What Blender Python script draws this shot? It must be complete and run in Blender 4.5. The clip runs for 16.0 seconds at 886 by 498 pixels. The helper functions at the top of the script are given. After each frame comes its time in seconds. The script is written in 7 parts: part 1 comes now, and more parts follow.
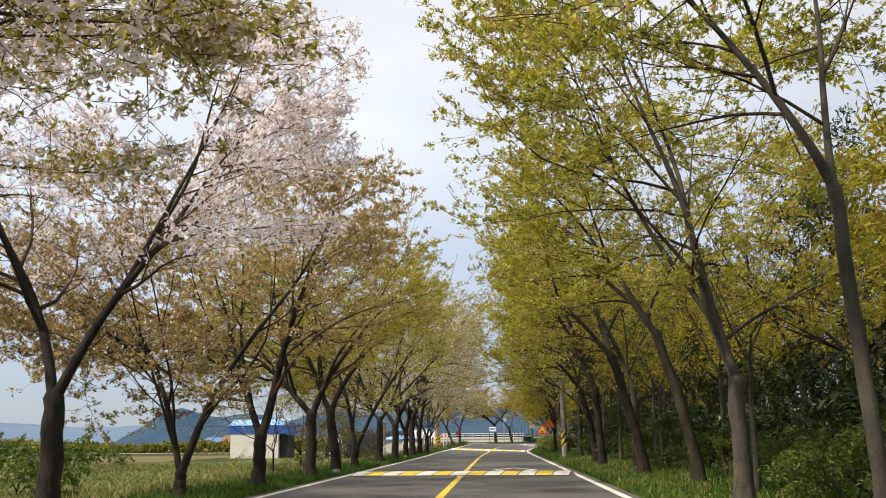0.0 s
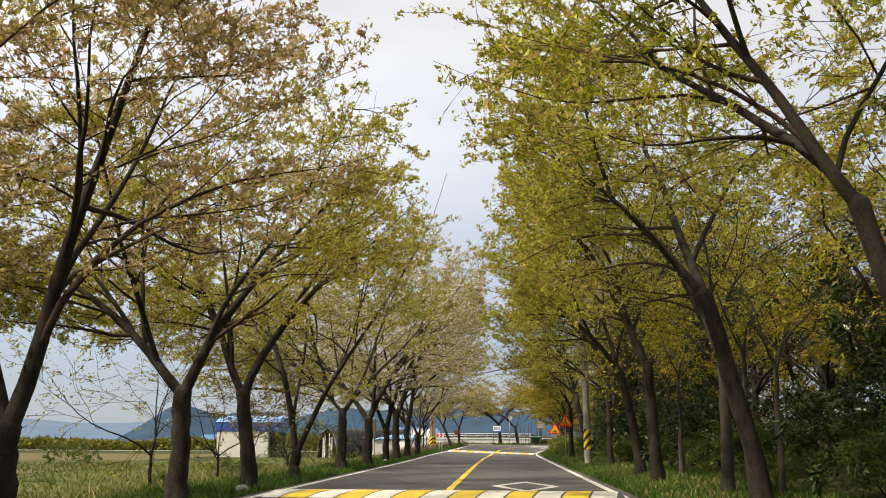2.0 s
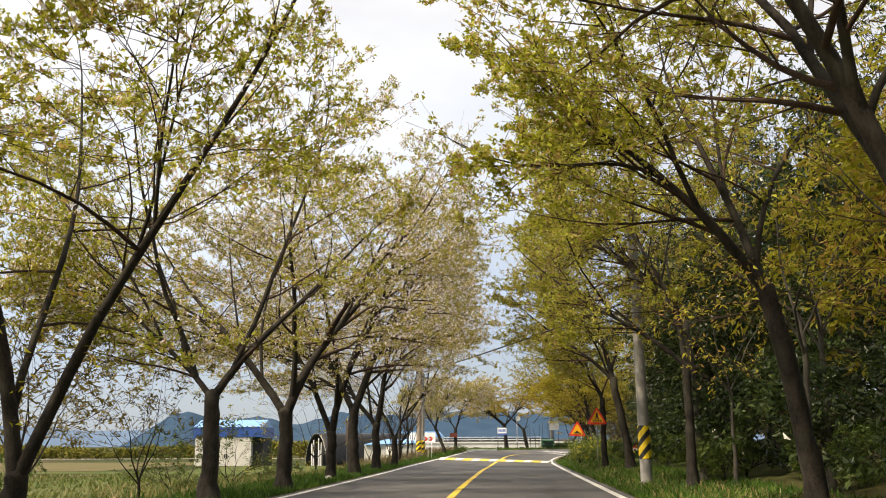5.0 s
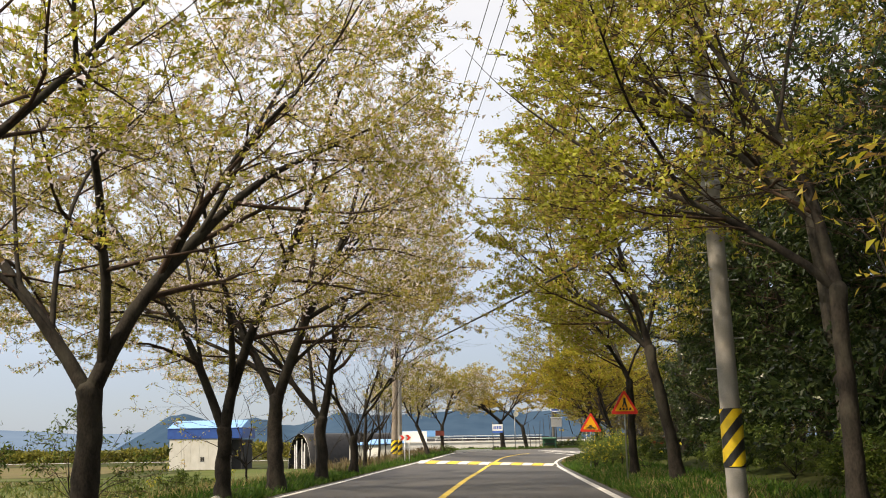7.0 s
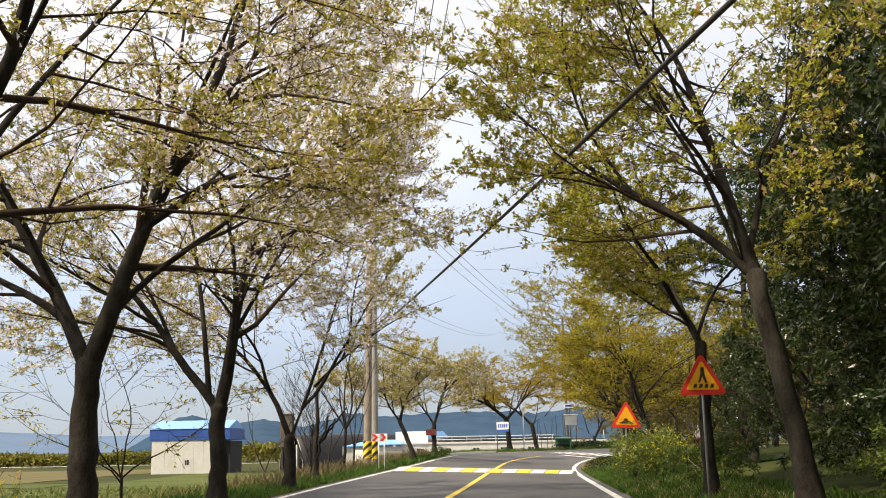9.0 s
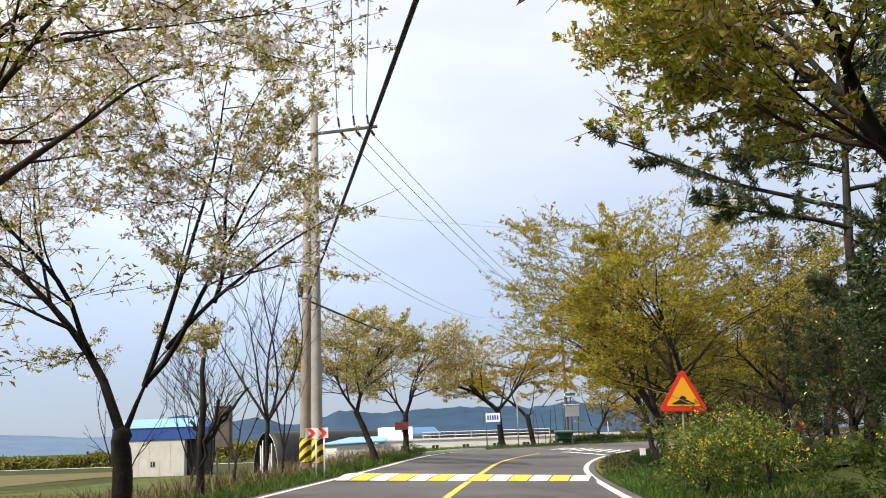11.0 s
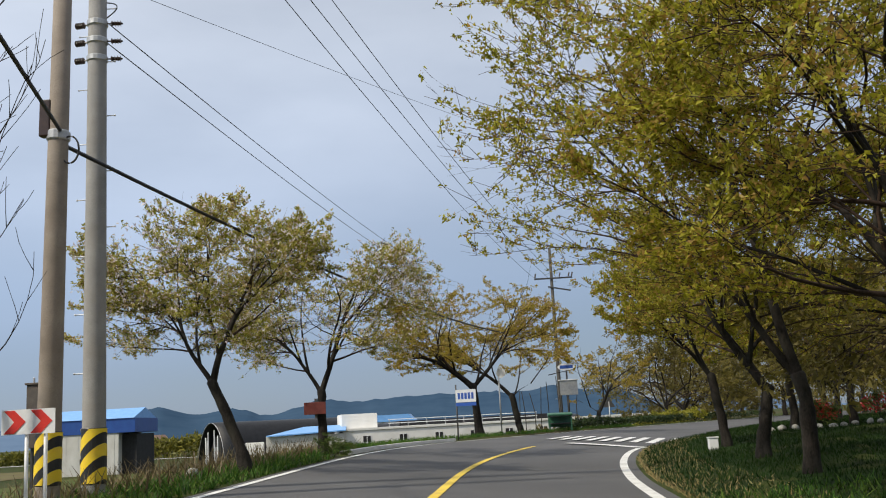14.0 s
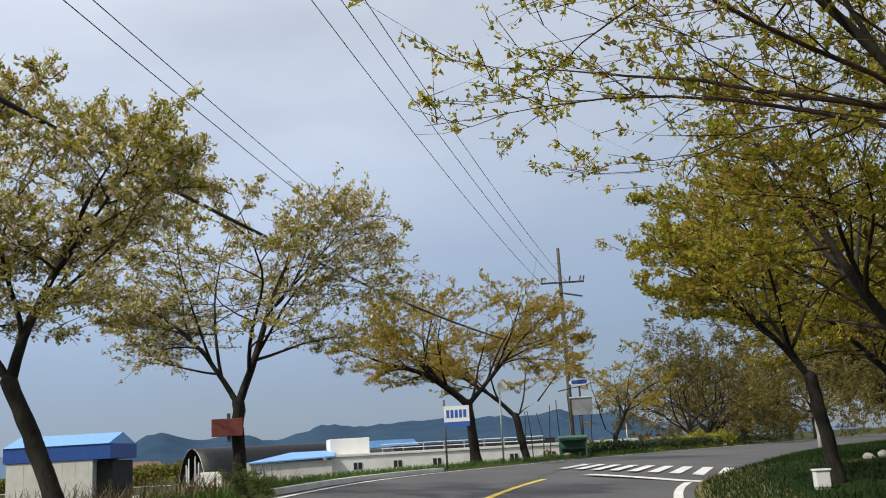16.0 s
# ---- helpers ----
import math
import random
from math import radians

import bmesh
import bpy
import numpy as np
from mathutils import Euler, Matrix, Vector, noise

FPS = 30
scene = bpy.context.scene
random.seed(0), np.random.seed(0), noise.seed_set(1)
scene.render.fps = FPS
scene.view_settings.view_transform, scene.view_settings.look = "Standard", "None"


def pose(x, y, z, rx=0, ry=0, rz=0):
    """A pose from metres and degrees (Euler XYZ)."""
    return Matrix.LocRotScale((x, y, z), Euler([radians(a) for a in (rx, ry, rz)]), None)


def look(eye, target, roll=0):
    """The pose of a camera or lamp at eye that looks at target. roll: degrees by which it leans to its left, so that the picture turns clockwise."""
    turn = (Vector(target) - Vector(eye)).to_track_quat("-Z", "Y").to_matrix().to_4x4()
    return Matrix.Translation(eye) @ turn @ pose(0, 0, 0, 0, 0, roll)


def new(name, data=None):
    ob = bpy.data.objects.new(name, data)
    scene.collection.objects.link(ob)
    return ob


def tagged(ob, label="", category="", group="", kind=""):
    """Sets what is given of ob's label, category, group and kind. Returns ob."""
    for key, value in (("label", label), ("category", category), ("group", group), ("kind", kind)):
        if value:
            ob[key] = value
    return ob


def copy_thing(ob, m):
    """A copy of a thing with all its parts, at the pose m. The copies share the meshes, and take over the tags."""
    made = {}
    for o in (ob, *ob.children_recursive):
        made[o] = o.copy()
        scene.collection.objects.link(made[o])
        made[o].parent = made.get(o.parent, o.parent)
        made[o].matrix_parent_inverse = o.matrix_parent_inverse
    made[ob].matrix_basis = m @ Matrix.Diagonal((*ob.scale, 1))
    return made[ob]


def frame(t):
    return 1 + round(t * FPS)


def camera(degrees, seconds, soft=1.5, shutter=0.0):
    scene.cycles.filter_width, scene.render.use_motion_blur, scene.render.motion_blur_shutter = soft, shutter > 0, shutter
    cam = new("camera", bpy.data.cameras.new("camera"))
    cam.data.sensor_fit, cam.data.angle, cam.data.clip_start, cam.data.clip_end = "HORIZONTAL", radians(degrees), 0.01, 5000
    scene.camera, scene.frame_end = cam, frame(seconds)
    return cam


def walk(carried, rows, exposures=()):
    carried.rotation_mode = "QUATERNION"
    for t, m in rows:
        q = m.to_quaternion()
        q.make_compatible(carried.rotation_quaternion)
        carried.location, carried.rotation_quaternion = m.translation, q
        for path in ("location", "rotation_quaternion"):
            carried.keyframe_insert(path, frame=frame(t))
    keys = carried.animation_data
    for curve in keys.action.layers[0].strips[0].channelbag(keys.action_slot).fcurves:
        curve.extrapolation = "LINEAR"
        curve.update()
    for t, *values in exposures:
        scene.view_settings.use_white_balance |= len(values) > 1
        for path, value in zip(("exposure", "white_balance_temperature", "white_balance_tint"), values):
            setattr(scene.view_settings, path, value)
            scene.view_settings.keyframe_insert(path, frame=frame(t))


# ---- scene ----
# ---------------------------------------------------------------- camera and its drive
cam = camera(48.2, 16.0, soft=1.05)
PATH = [
    (0.0, pose(1.196, 0.424, 1.146, 100.87, 0.40, 3.11)),
    (0.5, pose(1.202, 3.661, 1.141, 100.82, 0.17, 3.11)),
    (1.0, pose(1.181, 6.891, 1.150, 100.91, -0.25, 3.05)),
    (1.5, pose(1.216, 9.998, 1.149, 101.00, -0.24, 3.25)),
    (2.0, pose(1.256, 13.008, 1.144, 100.87, -0.25, 3.40)),
    (2.5, pose(1.277, 15.970, 1.147, 100.71, -0.17, 3.58)),
    (3.0, pose(1.304, 18.731, 1.147, 100.78, 0.01, 3.91)),
    (3.5, pose(1.347, 21.192, 1.149, 100.88, 0.16, 4.34)),
    (4.0, pose(1.355, 23.782, 1.148, 101.04, 0.23, 4.50)),
    (4.5, pose(1.338, 26.613, 1.148, 101.11, 0.15, 4.08)),
    (4.7, pose(1.332, 27.779, 1.147, 101.13, 0.16, 3.92)),
    (6.8, pose(1.508, 39.953, 1.144, 101.08, 0.89, 3.65)),
    (7.0, pose(1.520, 41.028, 1.149, 101.10, 0.91, 3.78)),
    (7.5, pose(1.555, 43.687, 1.144, 101.12, 0.80, 3.94)),
    (8.0, pose(1.594, 46.573, 1.143, 101.07, 0.68, 3.98)),
    (8.5, pose(1.648, 49.537, 1.145, 101.09, 0.77, 4.13)),
    (9.0, pose(1.720, 52.482, 1.147, 101.16, 1.10, 4.37)),
    (9.5, pose(1.780, 55.354, 1.146, 101.19, 1.53, 4.71)),
    (9.7, pose(1.796, 56.479, 1.149, 101.22, 1.70, 4.78)),
    (11.8, pose(1.667, 67.555, 1.145, 100.77, 2.02, 3.69)),
    (12.0, pose(1.661, 68.579, 1.147, 100.77, 2.10, 3.72)),
    (12.5, pose(1.648, 71.113, 1.142, 100.78, 2.31, 3.77)),
    (13.0, pose(1.655, 73.962, 1.146, 100.57, 2.42, 3.48)),
    (13.5, pose(1.666, 76.823, 1.147, 100.32, 2.56, 3.14)),
    (14.0, pose(1.674, 79.294, 1.145, 100.16, 3.05, 2.94)),
    (14.5, pose(1.721, 81.674, 1.140, 100.06, 3.77, 3.02)),
    (15.0, pose(1.781, 83.769, 1.146, 100.21, 4.00, 3.16)),
    (15.5, pose(1.844, 85.594, 1.144, 100.80, 3.70, 3.29)),
    (16.0, pose(1.901, 87.211, 1.141, 101.58, 3.18, 3.26)),
]
walk(cam, PATH, exposures=[(0.0, 0.40, 7500, 12), (2.0, 0.34, 7900, 12), (4.0, 0.52, 7900, 12), (7.0, 0.46, 7900, 13), (8.5, 0.46, 7800, 13), (9.5, 0.60, 7500, 13), (12, 0.26, 6850, 12), (14, -0.18, 6600, 10), (16.0, -0.16, 6600, 10)])

# ---------------------------------------------------------------- sky and sun
SUN_AZ, SUN_EL = radians(-125), radians(46)     # azimuth from +y towards +x
world = bpy.data.worlds.new("sky")
scene.world = world
world.use_nodes = True
wt = world.node_tree
wt.nodes.clear()
w_out = wt.nodes.new("ShaderNodeOutputWorld")
w_bg = wt.nodes.new("ShaderNodeBackground")
w_sky = wt.nodes.new("ShaderNodeTexSky")
w_sky.sky_type, w_sky.sun_disc = "NISHITA", False
w_sky.sun_elevation, w_sky.sun_rotation = SUN_EL, SUN_AZ
w_sky.air_density, w_sky.dust_density, w_sky.ozone_density = 1.0, 0.6, 3.0
w_co = wt.nodes.new("ShaderNodeTexCoord")
w_map = wt.nodes.new("ShaderNodeMapping")
w_map.inputs["Scale"].default_value = (1.2, 1.2, 3.2)
w_noise = wt.nodes.new("ShaderNodeTexNoise")
w_noise.inputs["Scale"].default_value, w_noise.inputs["Detail"].default_value = 1.6, 6
w_ramp = wt.nodes.new("ShaderNodeMapRange")
w_ramp.inputs["From Min"].default_value, w_ramp.inputs["From Max"].default_value = 0.35, 0.70
w_ramp.inputs["To Min"].default_value, w_ramp.inputs["To Max"].default_value = 0.62, 0.95
w_sep = wt.nodes.new("ShaderNodeSeparateXYZ")
w_veil = wt.nodes.new("ShaderNodeValToRGB")       # the veil of cloud: bluish low down, white overhead
for pos, col in ((0.0, (0.22, 0.29, 0.40)), (0.06, (0.258, 0.337, 0.475)), (0.14, (0.338, 0.437, 0.61)), (0.32, (0.57, 0.65, 0.79)), (0.52, (0.76, 0.81, 0.89))):
    e = w_veil.color_ramp.elements.new(pos)
    e.color = (*col, 1)
w_veil.color_ramp.elements.remove(w_veil.color_ramp.elements[0])
w_veil.color_ramp.elements[-1].color = (0.78, 0.82, 0.88, 1)
w_gain = wt.nodes.new("ShaderNodeMix")
w_gain.data_type, w_gain.blend_type = "RGBA", "MULTIPLY"
w_gain.inputs[0].default_value = 1.0
w_gain.inputs[7].default_value = (14.0, 14.0, 14.0, 1)
w_mix = wt.nodes.new("ShaderNodeMix")
w_mix.data_type = "RGBA"
wt.links.new(w_co.outputs["Generated"], w_map.inputs["Vector"])
wt.links.new(w_co.outputs["Generated"], w_sep.inputs[0])
wt.links.new(w_sep.outputs["Z"], w_veil.inputs[0])
w_side = wt.nodes.new("ShaderNodeMapRange")       # the veil glows a little towards the sun's side
w_side.inputs["From Min"].default_value, w_side.inputs["From Max"].default_value = -0.45, 0.35
w_side.inputs["To Min"].default_value, w_side.inputs["To Max"].default_value = 17.6, 12.8
wt.links.new(w_sep.outputs["X"], w_side.inputs["Value"])
wt.links.new(w_side.outputs[0], w_gain.inputs[7])
wt.links.new(w_veil.outputs[0], w_gain.inputs[6])
wt.links.new(w_map.outputs[0], w_noise.inputs["Vector"])
wt.links.new(w_noise.outputs[0], w_ramp.inputs["Value"])
wt.links.new(w_ramp.outputs[0], w_mix.inputs[0])
wt.links.new(w_sky.outputs[0], w_mix.inputs[6])
wt.links.new(w_gain.outputs[2], w_mix.inputs[7])
wt.links.new(w_mix.outputs[2], w_bg.inputs["Color"])
w_bg.inputs["Strength"].default_value = 0.085
wt.links.new(w_bg.outputs[0], w_out.inputs[0])
sun = new("sun", bpy.data.lights.new("sun", "SUN"))
sun.data.energy, sun.data.angle, sun.data.color = 4.4, radians(2.0), (1.0, 0.925, 0.785)
sun.matrix_world = look((0, 0, 60), (0 - math.sin(SUN_AZ) * math.cos(SUN_EL), 0 - math.cos(SUN_AZ) * math.cos(SUN_EL), 60 - math.sin(SUN_EL)))


# ---------------------------------------------------------------- materials
def nodes_of(name):
    m = bpy.data.materials.new(name)
    m.use_nodes = True
    return m, m.node_tree, m.node_tree.nodes["Principled BSDF"]


def surface(name, dark, light, scale=6.0, rough=0.8, bump=0.2, metal=0.0, fine=60.0, stretch=(1, 1, 1), stain=None, stain_scale=0.6, stain_amount=0.5, per_object=0.0, gloss=0.5):
    """Two scales of colour noise, an optional stain at a third, and fine relief; object coordinates in metres."""
    m, t, b = nodes_of(name)
    co = t.nodes.new("ShaderNodeTexCoord")
    mp = t.nodes.new("ShaderNodeMapping")
    mp.inputs["Scale"].default_value = stretch
    t.links.new(co.outputs["Object"], mp.inputs["Vector"])
    big = t.nodes.new("ShaderNodeTexNoise")
    big.inputs["Scale"].default_value, big.inputs["Detail"].default_value = scale, 5
    small = t.nodes.new("ShaderNodeTexNoise")
    small.inputs["Scale"].default_value, small.inputs["Detail"].default_value = fine, 3
    for n in (big, small):
        t.links.new(mp.outputs[0], n.inputs["Vector"])
    avg = t.nodes.new("ShaderNodeMath")
    avg.operation = "MULTIPLY_ADD"
    avg.inputs[1].default_value = 0.45
    half = t.nodes.new("ShaderNodeMath")
    half.operation = "MULTIPLY"
    half.inputs[1].default_value = 0.55
    t.links.new(big.outputs[0], half.inputs[0])
    t.links.new(small.outputs[0], avg.inputs[0])
    t.links.new(half.outputs[0], avg.inputs[2])
    spread = t.nodes.new("ShaderNodeMapRange")
    spread.inputs["From Min"].default_value, spread.inputs["From Max"].default_value = 0.33, 0.67
    t.links.new(avg.outputs[0], spread.inputs["Value"])
    mix = t.nodes.new("ShaderNodeMix")
    mix.data_type = "RGBA"
    mix.inputs[6].default_value, mix.inputs[7].default_value = (*dark, 1), (*light, 1)
    t.links.new(spread.outputs[0], mix.inputs[0])
    colour = mix.outputs[2]
    if stain:
        sn = t.nodes.new("ShaderNodeTexNoise")
        sn.inputs["Scale"].default_value, sn.inputs["Detail"].default_value = stain_scale, 7
        t.links.new(mp.outputs[0], sn.inputs["Vector"])
        sr = t.nodes.new("ShaderNodeMapRange")
        sr.inputs["From Min"].default_value, sr.inputs["From Max"].default_value = 0.48, 0.68
        sr.inputs["To Max"].default_value = stain_amount
        t.links.new(sn.outputs[0], sr.inputs["Value"])
        sm = t.nodes.new("ShaderNodeMix")
        sm.data_type = "RGBA"
        sm.inputs[7].default_value = (*stain, 1)
        t.links.new(sr.outputs[0], sm.inputs[0])
        t.links.new(colour, sm.inputs[6])
        colour = sm.outputs[2]
    if per_object:
        info = t.nodes.new("ShaderNodeObjectInfo")
        hs = t.nodes.new("ShaderNodeHueSaturation")
        rng_ = t.nodes.new("ShaderNodeMapRange")
        rng_.inputs["To Min"].default_value, rng_.inputs["To Max"].default_value = 1 - per_object, 1 + per_object
        t.links.new(info.outputs["Random"], rng_.inputs["Value"])
        t.links.new(rng_.outputs[0], hs.inputs["Value"])
        t.links.new(colour, hs.inputs["Color"])
        colour = hs.outputs[0]
    t.links.new(colour, b.inputs["Base Color"])
    b.inputs["Roughness"].default_value, b.inputs["Metallic"].default_value = rough, metal
    b.inputs["Specular IOR Level"].default_value = gloss
    if bump:
        bp = t.nodes.new("ShaderNodeBump")
        bp.inputs["Strength"].default_value, bp.inputs["Distance"].default_value = bump, 0.02
        t.links.new(avg.outputs[0], bp.inputs["Height"])
        t.links.new(bp.outputs[0], b.inputs["Normal"])
    return m


def leafy(name, a, b_, c, through_=0.45, rough=0.5, flush=None, patch=0.9):
    """Leaves or petals: colour by island and by patches of the crown, thin enough to let the light through. flush: the tint of the youngest leaves."""
    m, t, b = nodes_of(name)
    geo = t.nodes.new("ShaderNodeNewGeometry")
    co = t.nodes.new("ShaderNodeTexCoord")
    noise_ = t.nodes.new("ShaderNodeTexNoise")
    noise_.inputs["Scale"].default_value, noise_.inputs["Detail"].default_value = patch, 3
    t.links.new(co.outputs["Object"], noise_.inputs["Vector"])
    wide = t.nodes.new("ShaderNodeMapRange")
    wide.inputs["From Min"].default_value, wide.inputs["From Max"].default_value = 0.3, 0.7
    wide.inputs["To Min"].default_value, wide.inputs["To Max"].default_value = -0.2, 0.2
    t.links.new(noise_.outputs[0], wide.inputs["Value"])
    add = t.nodes.new("ShaderNodeMath")
    add.use_clamp = True
    t.links.new(geo.outputs["Random Per Island"], add.inputs[0])
    t.links.new(wide.outputs[0], add.inputs[1])
    ramp = t.nodes.new("ShaderNodeValToRGB")
    ramp.color_ramp.elements[0].color, ramp.color_ramp.elements[1].color = (*a, 1), (*c, 1)
    e = ramp.color_ramp.elements.new(0.55)
    e.color = (*b_, 1)
    t.links.new(add.outputs[0], ramp.inputs[0])
    colour = ramp.outputs[0]
    if flush:
        # young leaves flush in patches and here and there singly
        pick = t.nodes.new("ShaderNodeMath")
        pick.operation = "MULTIPLY"
        pick.inputs[1].default_value = 7.31
        frac = t.nodes.new("ShaderNodeMath")
        frac.operation = "FRACT"
        t.links.new(geo.outputs["Random Per Island"], pick.inputs[0])
        t.links.new(pick.outputs[0], frac.inputs[0])
        both = t.nodes.new("ShaderNodeMath")
        t.links.new(frac.outputs[0], both.inputs[0])
        t.links.new(noise_.outputs[0], both.inputs[1])
        cut = t.nodes.new("ShaderNodeMapRange")
        cut.inputs["From Min"].default_value, cut.inputs["From Max"].default_value = 1.08, 1.4
        cut.inputs["To Max"].default_value = 0.8
        t.links.new(both.outputs[0], cut.inputs["Value"])
        fl = t.nodes.new("ShaderNodeMix")
        fl.data_type = "RGBA"
        fl.inputs[7].default_value = (*flush, 1)
        t.links.new(cut.outputs[0], fl.inputs[0])
        t.links.new(colour, fl.inputs[6])
        colour = fl.outputs[2]
    tr = t.nodes.new("ShaderNodeBsdfTranslucent")
    mix = t.nodes.new("ShaderNodeMixShader")
    mix.inputs[0].default_value = through_
    t.links.new(colour, b.inputs["Base Color"])
    t.links.new(colour, tr.inputs["Color"])
    b.inputs["Roughness"].default_value = rough
    b.inputs["Specular IOR Level"].default_value = 0.3
    t.links.new(b.outputs[0], mix.inputs[1])
    t.links.new(tr.outputs[0], mix.inputs[2])
    t.links.new(mix.outputs[0], t.nodes["Material Output"].inputs["Surface"])
    return m


ASPHALT = surface("asphalt", (0.056, 0.056, 0.06), (0.118, 0.117, 0.118), 0.5, 0.85, 0.25, fine=45, stain=(0.035, 0.035, 0.037), stain_scale=0.25, stain_amount=0.6)
WHITE_LINE = surface("worn_white_paint", (0.62, 0.62, 0.6), (0.82, 0.82, 0.8), 2.0, 0.6, 0.1, stain=(0.38, 0.37, 0.35), stain_scale=3.0, stain_amount=0.55)
YELLOW_LINE = surface("worn_yellow_paint", (0.68, 0.47, 0.03), (0.84, 0.62, 0.06), 2.0, 0.6, 0.1, stain=(0.42, 0.32, 0.12), stain_scale=3.0, stain_amount=0.5)
SOIL = surface("verge_and_field", (0.02, 0.034, 0.008), (0.058, 0.064, 0.016), 0.25, 0.95, 0.5, fine=6, stain=(0.085, 0.06, 0.034), stain_scale=0.05, stain_amount=0.8, stretch=(1.0, 0.45, 1.0), gloss=0.1)
BARK = surface("dark_cherry_bark", (0.008, 0.007, 0.006), (0.038, 0.032, 0.027), 9, 0.9, 0.9, fine=45, gloss=0.2, stretch=(1, 1, 0.5), stain=(0.065, 0.065, 0.05), stain_scale=3.5, stain_amount=0.35, per_object=0.25)
BARK_PALE = surface("grey_lichen_bark", (0.014, 0.012, 0.010), (0.058, 0.051, 0.042), 7, 0.9, 0.8, fine=45, stretch=(1, 1, 0.5), stain=(0.11, 0.11, 0.088), stain_scale=3.0, stain_amount=0.45, per_object=0.2)
TWIG = surface("twig_bark", (0.02, 0.013, 0.010), (0.08, 0.052, 0.038), 8, 0.9, 0.0, gloss=0.2)
LEAF_FRESH = leafy("fresh_yellow_green_leaves", (0.20, 0.215, 0.018), (0.38, 0.395, 0.03), (0.60, 0.62, 0.14), 0.58, flush=(0.46, 0.27, 0.13))
LEAF_OLIVE = leafy("olive_young_leaves", (0.20, 0.20, 0.018), (0.37, 0.365, 0.034), (0.59, 0.56, 0.13), 0.58, flush=(0.46, 0.28, 0.14))
LEAF_GREEN = leafy("olive_green_leaves", (0.18, 0.18, 0.014), (0.35, 0.335, 0.024), (0.58, 0.54, 0.08), 0.58, flush=(0.42, 0.23, 0.07))
LEAF_BROWN = leafy("brown_olive_leaves", (0.085, 0.075, 0.016), (0.17, 0.14, 0.03), (0.27, 0.21, 0.055), 0.4)
LEAF_HAZEL = leafy("hazel_brown_leaves", (0.085, 0.072, 0.015), (0.155, 0.13, 0.026), (0.24, 0.195, 0.045), 0.45)
LEAF_BRONZE = leafy("bronze_young_leaves", (0.23, 0.18, 0.055), (0.39, 0.31, 0.095), (0.56, 0.47, 0.22), 0.55, flush=(0.48, 0.28, 0.20))
LEAF_OCHRE = leafy("ochre_young_leaves", (0.25, 0.20, 0.02), (0.43, 0.345, 0.04), (0.60, 0.49, 0.12), 0.58, flush=(0.46, 0.26, 0.10))
LEAF_RAPE = leafy("rapeseed_leaves", (0.06, 0.10, 0.02), (0.12, 0.175, 0.035), (0.24, 0.28, 0.06), 0.45)
LEAF_PALE = leafy("pale_spring_leaves", (0.19, 0.19, 0.022), (0.37, 0.36, 0.045), (0.62, 0.58, 0.20), 0.55, flush=(0.56, 0.38, 0.22))
LEAF_DARK = leafy("dark_evergreen_leaves", (0.013, 0.028, 0.009), (0.034, 0.056, 0.017), (0.085, 0.115, 0.036), 0.25, 0.26)
LEAF_SHRUB = leafy("shrub_leaves", (0.034, 0.064, 0.011), (0.078, 0.122, 0.020), (0.16, 0.205, 0.038), 0.35)
PETAL = leafy("pale_pink_petals", (0.72, 0.62, 0.66), (0.83, 0.75, 0.79), (0.90, 0.86, 0.88), 0.6)
NEEDLE = leafy("pine_needles", (0.03, 0.05, 0.02), (0.06, 0.085, 0.03), (0.12, 0.13, 0.05), 0.2)
GRASS = leafy("roadside_grass", (0.022, 0.070, 0.008), (0.050, 0.128, 0.014), (0.13, 0.20, 0.03), 0.38, 0.7)
# Lawn green darkened in the colour for the shade of the trees.
LAWN = leafy("shade_deepened_lawn", (0.005, 0.020, 0.002), (0.011, 0.036, 0.003), (0.026, 0.050, 0.006), 0.25, 0.95, patch=0.35)
MEADOW_GRASS = leafy("pale_meadow_grass", (0.055, 0.088, 0.016), (0.11, 0.138, 0.028), (0.20, 0.19, 0.065), 0.35)
BROWN_WEED = leafy("brown_dry_weeds", (0.07, 0.052, 0.025), (0.14, 0.105, 0.05), (0.22, 0.17, 0.09), 0.25)
DRY_GRASS = leafy("dry_grass", (0.28, 0.20, 0.09), (0.38, 0.29, 0.14), (0.30, 0.28, 0.10), 0.3)
RAPE_FAR = leafy("far_rapeseed", (0.16, 0.17, 0.02), (0.30, 0.29, 0.025), (0.45, 0.40, 0.04), 0.3)
RAPE = leafy("rapeseed_flowers", (0.62, 0.50, 0.02), (0.78, 0.66, 0.03), (0.82, 0.74, 0.08), 0.3)
AZALEA = leafy("red_azalea_flowers", (0.55, 0.02, 0.02), (0.75, 0.05, 0.05), (0.82, 0.12, 0.12), 0.3)
# Concrete of the far pole, darkened in the colour as if backlit.
POLE_BACKLIT = surface("backlit_pole", (0.05, 0.047, 0.043), (0.11, 0.105, 0.095), 3, 0.85, 0.2, fine=70)
CONCRETE = surface("pole_concrete", (0.22, 0.217, 0.21), (0.35, 0.342, 0.33), 3, 0.85, 0.2, fine=70, stain=(0.26, 0.23, 0.2), stain_scale=1.4, stain_amount=0.5)
KERB = surface("kerb_concrete", (0.5, 0.49, 0.46), (0.68, 0.67, 0.64), 3, 0.85, 0.2, stain=(0.34, 0.32, 0.29), stain_scale=2)
BAND_BLACK = surface("black_reflective_band", (0.012, 0.012, 0.014), (0.03, 0.03, 0.03), 8, 0.45, 0.0)
